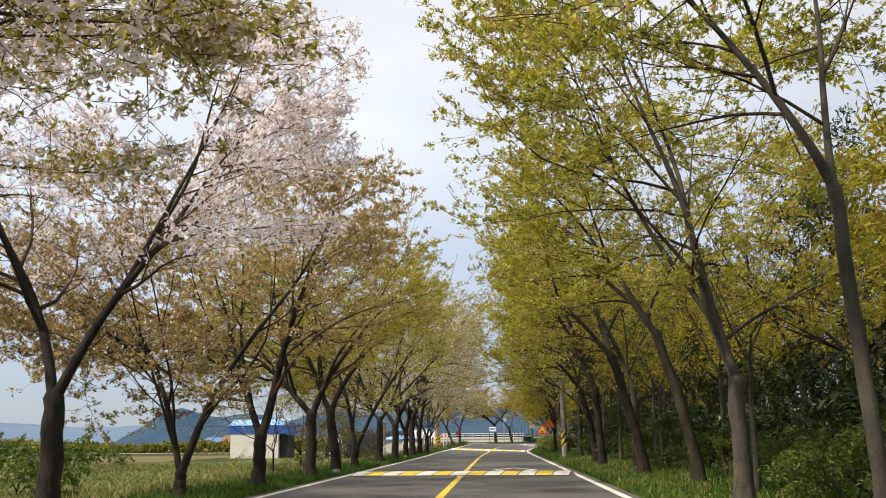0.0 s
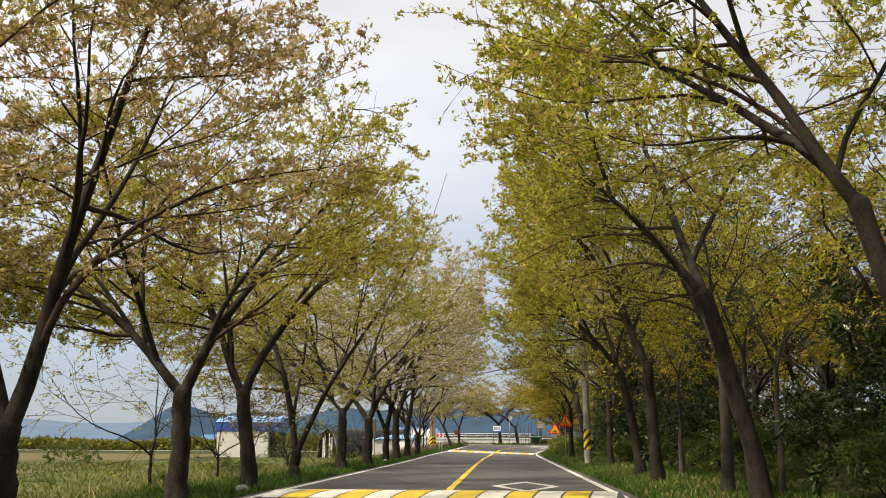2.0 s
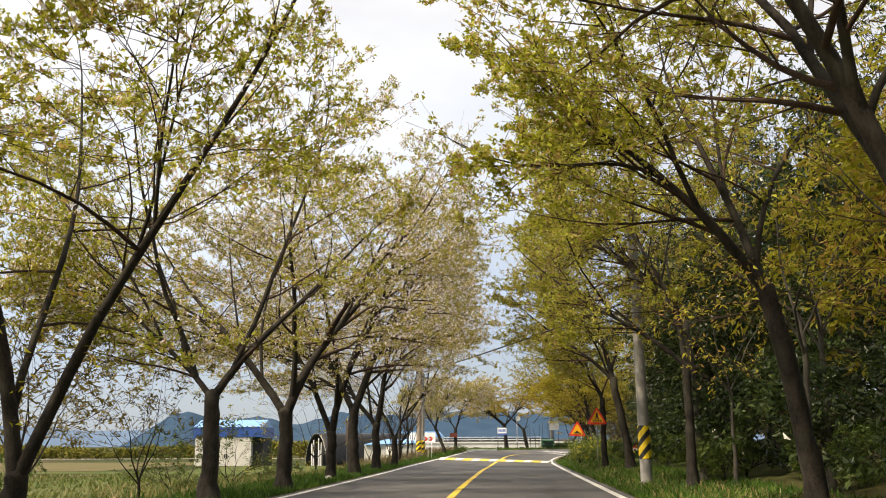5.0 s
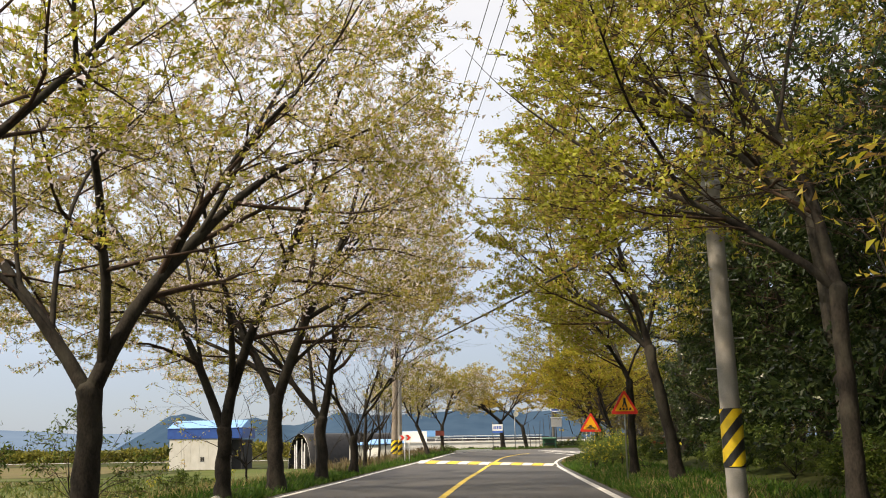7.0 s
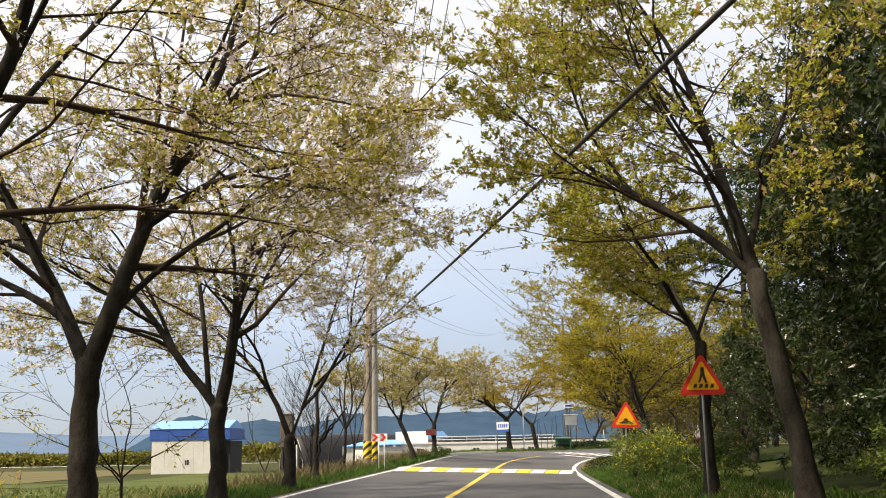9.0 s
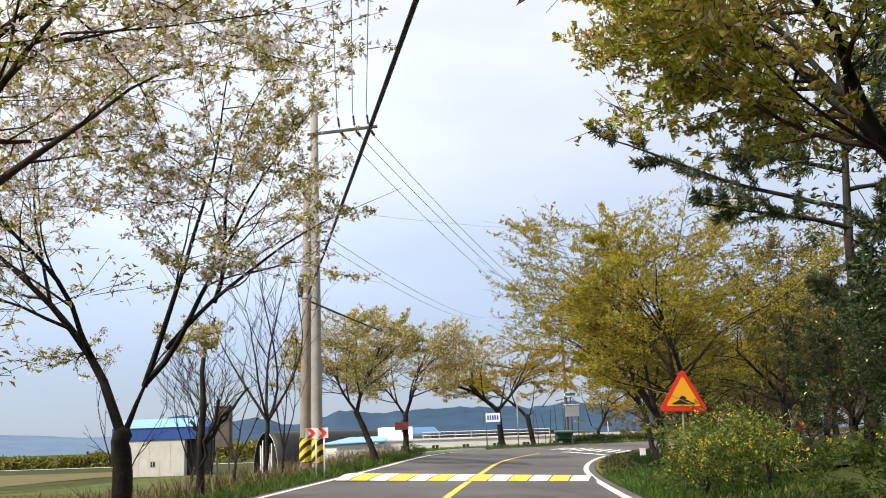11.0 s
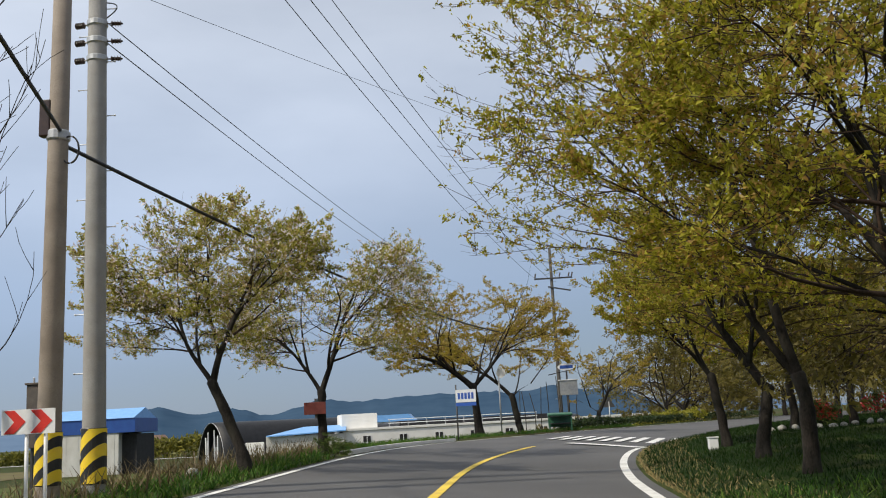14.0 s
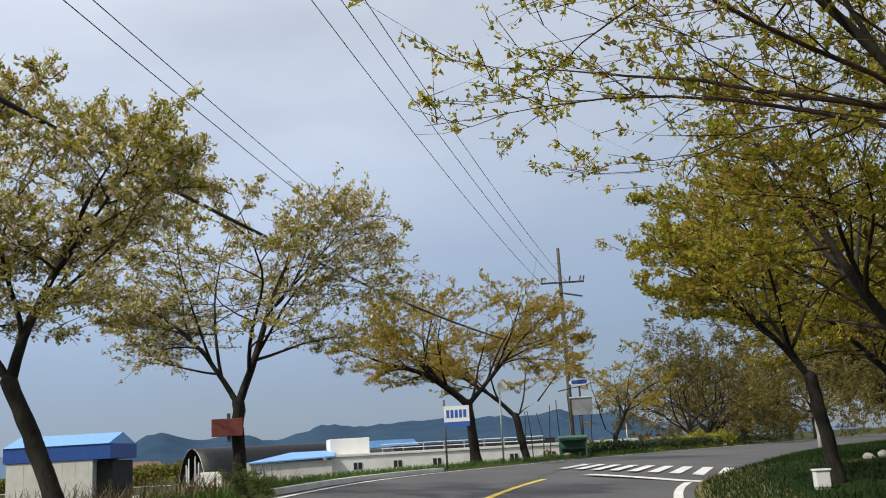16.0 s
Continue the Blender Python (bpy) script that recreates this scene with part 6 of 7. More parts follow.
def build_poles():
    a = utility_pole(4.88, 56.4, 12.0, 0.155, 0.1, "grey concrete utility pole with a black and yellow band", 0.0, (0.73, 1.6), lean=(0, -1.0))
    part("clamp", lathe([(0.132, 4.98), (0.15, 5.0), (0.15, 5.12), (0.132, 5.14)], 16), STEEL, a)
    pa = utility_pole(*PA, 9.2, 0.17, 0.12, "weathered concrete utility pole with a black and yellow band", 0.02, (0.62, 1.34), lean=(0, 0.9), steps=False, shaft=CONCRETE_BROWN)
    part("clamp", lathe([(0.15, 5.45), (0.165, 5.47), (0.165, 5.58), (0.15, 5.6)], 16), STEEL, pa)
    part("cable_box", box(0.16, 0.14, 0.55, (-0.16, -0.06, 5.5), 0.02), PORCELAIN, pa, "dark cable joint box")
    loop = np.array([[0.2 + 0.13 * math.cos(t), -0.06, 5.3 + 0.2 * math.sin(t)] for t in np.linspace(0, 6.28, 24)])
    put("cable_loop", mesh_of("cable_loop", *tubes(loop[None], np.full((1, 24), 0.014), 6), smooth=True), CABLE, pa, "coiled spare cable")
    pb = utility_pole(*PB, 12.2, 0.18, 0.12, "tall concrete utility pole with a crossarm and insulators", 0.02, (0.56, 1.38))
    part("crossarm", box(2.3, 0.075, 0.09, (0.95, -0.12, 11.05), 0.01, pose(0, 0, 0, 0, -4, 0)), DARK_STEEL, pb, "dark steel crossarm")
    part("lower_arm", box(1.6, 0.07, 0.075, (0.03, -0.17, 9.75), 0.01, pose(0, 0, 0, 0, 20, 0)), DARK_STEEL, pb, "slanted steel crossarm")
    insulator(pb, (-0.45, -0.2, 9.9), (-0.85, -0.2, -0.25), 0.5)
    for dx, dz in ((0.85, 11.18), (1.35, 11.21), (1.8, 11.23)):
        insulator(pb, (dx, -0.1, dz), (-0.1, -0.2, 1.0), 0.34)
        insulator(pb, (dx, 0.0, dz - 0.06), (0.25, 0.9, -0.25))
    for z in (7.15, 7.45, 7.75):
        part("clamp", lathe([(0.145, z), (0.165, z + 0.02), (0.165, z + 0.09), (0.145, z + 0.11)], 16), STEEL, pb)
        for s_ in (-1, 1):
            insulator(pb, (s_ * 0.16, 0, z + 0.05), (s_, 0.25, 0.05), 0.18)
    loop = np.array([[0.1 + 0.2 * math.sin(t), 0.05, 7.9 + 0.28 * math.sin(t / 2)] for t in np.linspace(0, 3.14, 16)])
    put("jumper", mesh_of("jumper", *tubes(loop[None], np.full((1, 16), 0.01), 6), smooth=True), CABLE, pb, "black jumper lead")
    pc = utility_pole(*PC, 12.1, 0.14, 0.09, "distant dark utility pole with two crossarms", 0.3, shaft=POLE_BACKLIT)
    part("crossarm", box(2.5, 0.09, 0.1, (0.1, -0.12, 10.0), 0.01), DARK_STEEL, pc, "dark steel crossarm")
    part("lower_arm", box(1.5, 0.09, 0.09, (0.45, -0.12, 9.3), 0.01, pose(0, 0, 0, 0, 12, 0)), DARK_STEEL, pc, "short slanted crossarm")
    for dx in (-1.1, 0.5, 1.1, 1.3):
        insulator(pc, (dx, -0.1, 10.1), (0.1, -0.6, 0.5), 0.35)
    # spans
    for dx, ex in ((0.85, -1.1), (1.35, -0.2), (1.8, 0.35)):
        wire((PB[0] + dx + 0.12, PB[1] + 0.45, 11.05), (PC[0] + ex, PC[1], 10.4), 0.55, 0.011, "thin dark high-voltage wire sagging between poles")
    for dx in (0.85, 1.35, 1.8):
        wire((PB[0] + dx - 0.05, PB[1] - 0.2, 11.65), (6.5 + dx * 0.4, 30, 13.5), 0.6, 0.011, "thin dark high-voltage wire over the road")
    wire((PA[0] + 0.18, PA[1], 5.4), (PC[0] - 0.15, PC[1], 6.6), 0.9, 0.03, "thick black communication cable sagging between poles")
    wire((PA[0] + 0.13, PA[1], 5.6), (4.98, 56.4, 5.05), 0.12, 0.03, "thick black communication cable crossing over the road")
    wire((PB[0] + 0.15, PB[1], 7.5), (-1.2, 168, 13.6), 0.7, 0.009, "thin grey low-voltage wire")
    wire((PB[0] + 0.2, PB[1], 7.8), (-0.4, 168, 13.7), 0.7, 0.009, "thin grey low-voltage wire")
    wire((PB[0], PB[1], 8.6), (13.5, 152, 19.5), 0.5, 0.005, "thin grey wire running to a far pole")


def triangle_outline(w, cut):
    """Rounded triangle, w wide, standing on z = 0."""
    h = w * 0.866
    corners = [(-w / 2, 0), (w / 2, 0), (0, h)]
    out = []
    c = (0, h / 3)
    for i, (x, z) in enumerate(corners):
        d = math.atan2(z - c[1], x - c[0])
        px, pz = x - 2 * cut * math.cos(d), z - 2 * cut * math.sin(d)
        for k in range(-3, 4):
            out.append((px + cut * math.cos(d + k * 0.35), pz + cut * math.sin(d + k * 0.35)))
    return out


def warning_sign(x, y, z_plate, width, pictograms, label, tilt):
    sign = new("warning_sign")
    z0 = float(ground_z(x, y))
    h = z_plate - z0
    part("post", lathe([(0.021, -0.3), (0.021, h + 0.5), (0.016, h + 0.52)], 12), STEEL, sign, "thin grey steel post", smooth=True)
    outer = triangle_outline(width, 0.05)
    plate = part("plate", slab([(px, pz + h) for px, pz in outer], -0.045, -0.03), SIGN_RED, sign, "red-bordered triangular plate")
    inner = triangle_outline(width * 0.70, 0.025)
    zi = width * 0.866 * 0.115
    part("field", slab([(px, pz + h + zi) for px, pz in inner], -0.052, -0.044), SIGN_YELLOW, plate, "amber inner field")
    for o in pictograms:
        part("symbol", slab([(px * width, pz * width + h) for px, pz in o], -0.058, -0.051), SIGN_BLACK, plate, "black symbol")
    for zz in (0.18, 0.5):
        part("bracket", box(0.12, 0.03, 0.03, (0, -0.022, h + zz), 0.005), STEEL, sign)
    sign.matrix_basis = pose(x, y, z0, 0, tilt, 4)
    return tagged(sign, label, "road sign", "triangular warning signs")


def build_signs():
    bars = [[(-0.2 + 0.115 * i, 0.14), (-0.13 + 0.115 * i, 0.14), (-0.13 + 0.115 * i + 0.015, 0.22), (-0.185 + 0.115 * i + 0.015, 0.22)] for i in range(4)]
    wedge = [[(-0.09, 0.25), (-0.05, 0.25), (0.0, 0.38), (0.05, 0.24), (0.1, 0.24), (0.045, 0.42), (0.04, 0.56), (-0.03, 0.56), (-0.035, 0.42)]]
    warning_sign(4.72, 69.1, 1.86, 0.8, bars + wedge, "amber triangular crossing warning sign with a red border", 0)
    hump = [[(-0.22, 0.14), (0.22, 0.14), (0.22, 0.165), (0.16, 0.18), (0.1, 0.215), (0.03, 0.235), (-0.04, 0.235), (-0.11, 0.21), (-0.16, 0.18), (-0.22, 0.165)], [(-0.09, 0.235), (0.06, 0.245), (0.05, 0.28), (-0.01, 0.30), (-0.06, 0.285)]]
    warning_sign(4.72, 81.7, 1.51, 0.9, hump, "amber triangular speed hump warning sign with a red border", 2)
    # chevron board
    c = new("chevron_sign")
    z0 = float(ground_z(-3.62, 90.5))
    for px in (-0.02, 0.2):
        part("post", lathe([(0.022, -0.3), (0.022, 1.5 - z0)], 10, (px, 0, 0)), SIGN_WHITE, c, "thin white post", smooth=True)
    h = 1.31 - z0
    board = part("board", slab([(-0.3, h), (0.32, h), (0.32, h + 0.28), (-0.3, h + 0.28)], -0.04, -0.025), SIGN_WHITE, c, "white board")
    for k in (-0.27, 0.04):
        part("chevron", slab([(k, h + 0.01), (k + 0.12, h + 0.01), (k + 0.25, h + 0.14), (k + 0.12, h + 0.27), (k, h + 0.27), (k + 0.12, h + 0.14)], -0.046, -0.039), SIGN_RED, board, "red chevron arrow")
    c.matrix_basis = pose(-3.62, 90.5, z0)
    tagged(c, "white board with two red chevrons on thin posts", "road sign")
    # blue and white name board
    s = new("name_board")
    z0 = 0.6
    for px in (-0.36,):
        part("post", lathe([(0.03, -0.4), (0.03, 2.1)], 10, (px, 0, 0)), DARK_STEEL, s, smooth=True)
    b = part("board", slab([(-0.38, 1.42), (0.4, 1.42), (0.4, 1.9), (-0.38, 1.9)], -0.06, -0.03), SIGN_WHITE, s, "white panel")
    part("lower_panel", slab([(-0.38, 1.28), (0.4, 1.28), (0.4, 1.40), (-0.38, 1.40)], -0.06, -0.03), SIGN_BLUE, s, "blue strip below")
    for i in range(5):
        part("lettering", slab([(-0.3 + 0.13 * i, 1.54), (-0.21 + 0.13 * i, 1.54), (-0.21 + 0.13 * i, 1.78), (-0.3 + 0.13 * i, 1.78)], -0.066, -0.059), SIGN_BLUE, b, "plain blue bar of lettering")
    s.matrix_basis = pose(0.62, 117.9, z0, 0, 0, 0)
    tagged(s, "white roadside name board with blue lettering bars", "road sign")
    # oval direction sign over a grey panel
    s = new("direction_sign")
    part("post", lathe([(0.05, -0.4), (0.05, 3.75)], 12), DARK_STEEL, s, smooth=True)
    ov = [(0.5 * math.cos(t) * (1 if abs(math.cos(t)) < 0.7 else 0.97), 3.55 + 0.19 * math.sin(t)) for t in np.linspace(0, 2 * math.pi, 28)[:-1]]
    b = part("oval_board", slab(ov, -0.09, -0.05), SIGN_WHITE, s, "white oval board with a blue centre")
    part("blue_strip", slab([(-0.36, 3.46), (0.36, 3.46), (0.36, 3.64), (-0.36, 3.64)], -0.096, -0.088), SIGN_BLUE, b)
    part("panel", slab([(-0.42, 2.0), (0.55, 2.0), (0.55, 2.8), (-0.42, 2.8)], -0.09, -0.05), STEEL, s, "grey sheet panel")
    part("panel_cap", box(1.15, 0.14, 0.05, (0.06, -0.07, 2.8), 0.01), SIGN_WHITE, s, "white panel edge")
    s.matrix_basis = pose(5.85, 135.2, 0.5)
    tagged(s, "blue and white oval direction sign above a grey panel", "road sign")
    # back of a far triangular sign
    s = new("far_sign")
    part("post", lathe([(0.035, -0.3), (0.035, 1.9)], 10), STEEL, s, smooth=True)
    part("plate", slab([(px, pz + 1.5) for px, pz in triangle_outline(0.85, 0.05)], -0.02, 0.02), DARK_STEEL, s, "dark back of the plate")
    s.matrix_basis = pose(9.75, 150, 0.35)
    tagged(s, "dark back of a triangular road sign", "road sign")
    # bus stop pole
    s = new("bus_stop_sign")
    part("post", lathe([(0.035, -0.3), (0.035, 3.2)], 10), STEEL, s, smooth=True)
    ring = lathe([(0.16, -0.02), (0.22, -0.02), (0.22, 0.02), (0.16, 0.02)], 18)
    bmesh.ops.transform(ring, matrix=pose(0.12, -0.05, 2.95, 90), verts=ring.verts)
    part("ring", ring, SIGN_WHITE, s)
    s.matrix_basis = pose(2.0, 127, 0.55)
    tagged(s, "thin bus stop pole with a round plate", "road sign")


def build_small_things():
    # red-brown board tied to a tree
    b = new("tree_board")
    part("panel", box(0.56, 0.03, 0.31, (0, 0, 0), 0.006), RUST, b)
    part("batten", box(0.06, 0.03, 0.5, (0.02, 0.03, -0.1), 0.004), DARK_STEEL, b, "dark mounting batten")
    part("strap", lathe([(0.19, 0.1), (0.2, 0.11), (0.2, 0.14), (0.19, 0.15)], 16, (0.05, 0.2, 0)), DARK_STEEL, b)
    b.matrix_basis = pose(-2.88, 104.72, 1.62)
    tagged(b, "red-brown rectangular board tied to a cherry trunk", "board")
    # pale box at the verge
    b = new("meter_box")
    part("body", box(0.21, 0.18, 0.24, (0, 0, 0.05), 0.015), SIGN_WHITE, b)
    part("lid", box(0.24, 0.21, 0.03, (0, 0, 0.29), 0.008), SIGN_WHITE, b)
    part("foot", box(0.18, 0.15, 0.06, (0, 0, -0.01), 0.005), KERB, b)
    b.matrix_basis = pose(6.6, 102.5, float(ground_z(6.6, 102.5)))
    tagged(b, "small white box standing in the grass", "box")
    # pale stones along the verge
    rng = np.random.default_rng(8)
    for x, y, r in ((-4.35, 104.3, 0.14), (-4.2, 34.0, 0.13), (-4.35, 61.0, 0.12), (-3.9, 97.6, 0.12)):
        bm = bmesh.new()
        bmesh.ops.create_icosphere(bm, subdivisions=3, radius=r)
        for v in bm.verts:
            v.co *= 1 + 0.25 * noise.noise(v.co * 6 + Vector((x, y, 0)))
            v.co.z *= 0.8
        ob = part("stone", bm, STONE, smooth=True)
        ob.matrix_basis = pose(x, y, float(ground_z(x, y)) + r * 0.45)
        tagged(ob, "pale boulder lying in the verge grass", "stone", "pale stones in the verge")
    # tall pale block for a trunk glint; low stone wall on the far lawn
    bm = bmesh.new()
    bmesh.ops.create_cube(bm, size=1.0)
    bmesh.ops.subdivide_edges(bm, edges=bm.edges[:], cuts=5, use_grid_fill=True)
    for v in bm.verts:
        f = v.co.z + 0.5
        v.co.x *= 0.42 * (1 - 0.35 * f)
        v.co.y *= 0.34
        v.co.z = f * 2.1
        v.co += 0.07 * noise.noise_vector(v.co * 2.2)
    # A solid pale shape put where light catches a trunk.
    ob = part("trunk_glint_block", bm, STONE, smooth=True)
    ob.matrix_basis = pose(15.0, 129.0, float(ground_z(15.0, 129.0)) - 0.1)
    tagged(ob, "tall pale block in place of a lit trunk's glint", "monument")
    wall_ = new("stone_edging")
    for i in range(16):
        bm = bmesh.new()
        bmesh.ops.create_icosphere(bm, subdivisions=2, radius=0.1)
        for v in bm.verts:
            v.co.x *= 1.3
            v.co *= 1 + 0.5 * noise.noise(v.co * 7 + Vector((i * 3.1, 0, 0)))
        st = part("stone", bm, STONE, wall_, smooth=True)
        x = 9.8 + i * 0.36
        st.matrix_basis = pose(x, 109.5 + 0.12 * math.sin(i * 2.1), float(ground_z(x, 109.5)) + 0.07 + 0.03 * math.sin(i), 0, 0, 30 * i)
    tagged(wall_, "row of white boulders edging the lawn", "stone edging")
    # green bench shelter and slim stakes by the stop
    b = new("bench_shelter")
    part("roof", box(1.25, 0.8, 0.1, (0, 0, 0.85), 0.03, pose(0, 0, 0, 6, 0, 0)), GREEN_PAINT, b, "green sheet roof")
    part("back", box(1.2, 0.05, 0.55, (0, 0.3, 0.25), 0.01), GREEN_PAINT, b)
    part("seat", box(1.1, 0.4, 0.06, (0, 0.05, 0.4), 0.015), DARK_STEEL, b)
    for px in (-0.55, 0.55):
        for py in (-0.28, 0.3):
            part("post", box(0.06, 0.06, 0.9, (px, py, 0), 0.006), GREEN_PAINT, b)
    b.matrix_basis = pose(5.05, 131.2, 0.55)
    tagged(b, "dark green low bench shelter by the stop", "bench")
    rng = np.random.default_rng(12)
    for i in range(9):
        h = 2.2 + rng.random() * 0.9
        st = put("tree_stake", mesh_of("tree_stake", *tubes(np.array([[[0, 0, -0.2], [0.04 * rng.normal(), 0, h * 0.5], [0.12 * rng.normal(), 0, h]]]), np.array([[0.03, 0.026, 0.022]]), 6), smooth=True), BARK_PALE)
        x, y = 3.1 + i * 0.42 + rng.normal(0, 0.1), 136.5 + rng.normal(0, 1.2)
        st.matrix_basis = pose(x, y, 0.5)
        tagged(st, "slim pale stake of a young planting", "stake", "planting stakes")
    # dry stem leaning past the hump sign
    p = np.array([[4.05, 81.3, 1.95], [4.5, 81.35, 1.78], [5.0, 81.4, 1.52], [5.6, 81.5, 1.18], [6.3, 81.6, 0.72], [6.9, 81.7, 0.2]])
    p[1:-1, 2] += np.array([0.02, 0.03, -0.02, 0.02])
    tagged(put("dry_stem", mesh_of("dry_stem", *tubes(p[None], np.array([[0.004, 0.007, 0.009, 0.011, 0.013, 0.016]]), 5), smooth=True), DRY_GRASS), "long pale dry stem leaning past the hump sign", "plant")
    # weathered box on posts below the bank, in place of a sign panel's back
    b = new("field_cabinet")
    part("body", box(0.68, 0.5, 1.75, (0, 0, 0), 0.02), RUSTED, b, "grey-brown weathered sheet box")
    part("lid", box(0.76, 0.58, 0.06, (0, 0, 1.75), 0.01), RUSTED, b)
    for k in range(4):
        part("vent", box(0.05, 0.05, 0.16, (-0.24 + 0.16 * k, 0, 1.81), 0.01), STEEL, b)
    for px in (-0.26, 0.26):
        part("post", box(0.07, 0.07, 3.0, (px, 0, -3.0), 0.008), DARK_STEEL, b)
    b.matrix_basis = pose(-11.0, 106.9, 1.15)
    tagged(b, "weathered grey-brown box on two posts below the road, for a sign's back", "cabinet")


# ---------------------------------------------------------------- buildings across the field
FIELD = -2.62


def build_shed():
    b = new("shed")
    w, d, h = 11.0, 9.0, 6.4
    part("wall", box(11.4, d, 4.55, (-1.6, 0, 0), 0.03), WALL_CREAM, b, "cream panel wall")
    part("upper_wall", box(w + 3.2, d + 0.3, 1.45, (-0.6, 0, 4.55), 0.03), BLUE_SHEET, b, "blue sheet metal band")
    roof = bmesh.new()
    v = [roof.verts.new(p) for p in ((-7.7, -4.8, 6.0), (6.3, -4.8, 6.0), (6.3, 4.8, 6.0), (-7.7, 4.8, 6.0), (-7.7, 0, 7.1), (6.3, 0, 7.1))]
    for f in ((0, 1, 5, 4), (2, 3, 4, 5), (1, 2, 5), (3, 0, 4), (0, 3, 2, 1)):
        roof.faces.new([v[i] for i in f])
    part("roof", roof, BLUE_ROOF_SUNLIT, b, "blue ridged roof, colour lightened as if sunlit")
    # A solid dark box fills the doorway in place of its inner shade.
    part("doorway", box(2.2, d * 0.8, 4.4, (5.1, 0.4, 0), 0.02), DARK_VOID, b, "doorway filled with dark colour for the unlit inside")
    for i in range(6):
        part("panel_joint", box(0.05, 0.03, 4.4, (-5.0 + i * 1.7, -d / 2 - 0.01, 0.05)), WALL_CREAM, b)
    win = part("window", box(0.7, 0.06, 0.6, (-1.0, -d / 2 - 0.02, 1.5), 0.01), DARK_VOID, b, "small dark window")
    part("frame", box(0.04, 0.03, 0.6, (-1.0, -d / 2 - 0.06, 1.5)), SIGN_WHITE, win)
    b.matrix_basis = pose(-43.8, 194.0, FIELD) @ Matrix.Diagonal((0.81, 0.81, 1.1, 1))
    tagged(b, "cream panel shed with a blue sheet roof and band", "shed")


def build_arch_house():
    """Black-covered tunnel greenhouse with a pale front."""
    b = new("greenhouse")
    n, r, L = 20, 3.2, 17.0
    a = np.linspace(0, math.pi, n + 1)
    ys = np.linspace(0, L, 9)
    V = np.array([[r * math.cos(t), y, r * 1.6 * math.sin(t)] for y in ys for t in a])
    idx = np.arange(len(V)).reshape(len(ys), n + 1)
    Q = np.stack([idx[:-1, :-1], idx[:-1, 1:], idx[1:, 1:], idx[1:, :-1]], axis=-1).reshape(-1, 4)
    ob = put("cover", mesh_of("cover", V, Q, smooth=True), BLACK_FILM, b, "black film cover")
    m = ob.modifiers.new("thick", "SOLIDIFY")
    m.thickness = 0.12
    # A dark plate across the tunnel in place of the shade inside.
    part("front", slab([(0.72 * r * math.cos(t), 1.15 * r * math.sin(t)) for t in a], 0.9, 1.0), DARK_VOID, b, "dark plate for the unlit inside")
    for px, ph in ((-1.5, 3.6), (-0.9, 4.2), (0.6, 4.4), (1.4, 3.8)):
        part("front_post", box(0.14, 0.1, ph, (px, 0.1, 0), 0.01), SIGN_WHITE, b, "pale upright post")
    part("film", box(0.62, 0.05, 3.3, (-1.2, 0.16, 0), 0.01), PALE_FILM, b, "strip of pale film")
    part("film", box(0.7, 0.05, 2.6, (1.0, 0.16, 0), 0.01), PALE_FILM, b, "strip of pale film")
    for y in (0, L / 2, L):
        hoop = np.array([[(r + 0.06) * math.cos(t), y, (r + 0.04) * 1.6 * math.sin(t)] for t in a])
        put("hoop", mesh_of("hoop", *tubes(hoop[None], np.full((1, n + 1), 0.04), 6), smooth=True), STEEL, b)
    b.matrix_basis = pose(-29.6, 189, FIELD + 0.3, 0, 0, -48)
    tagged(b, "tunnel greenhouse under black film with a pale front", "greenhouse")


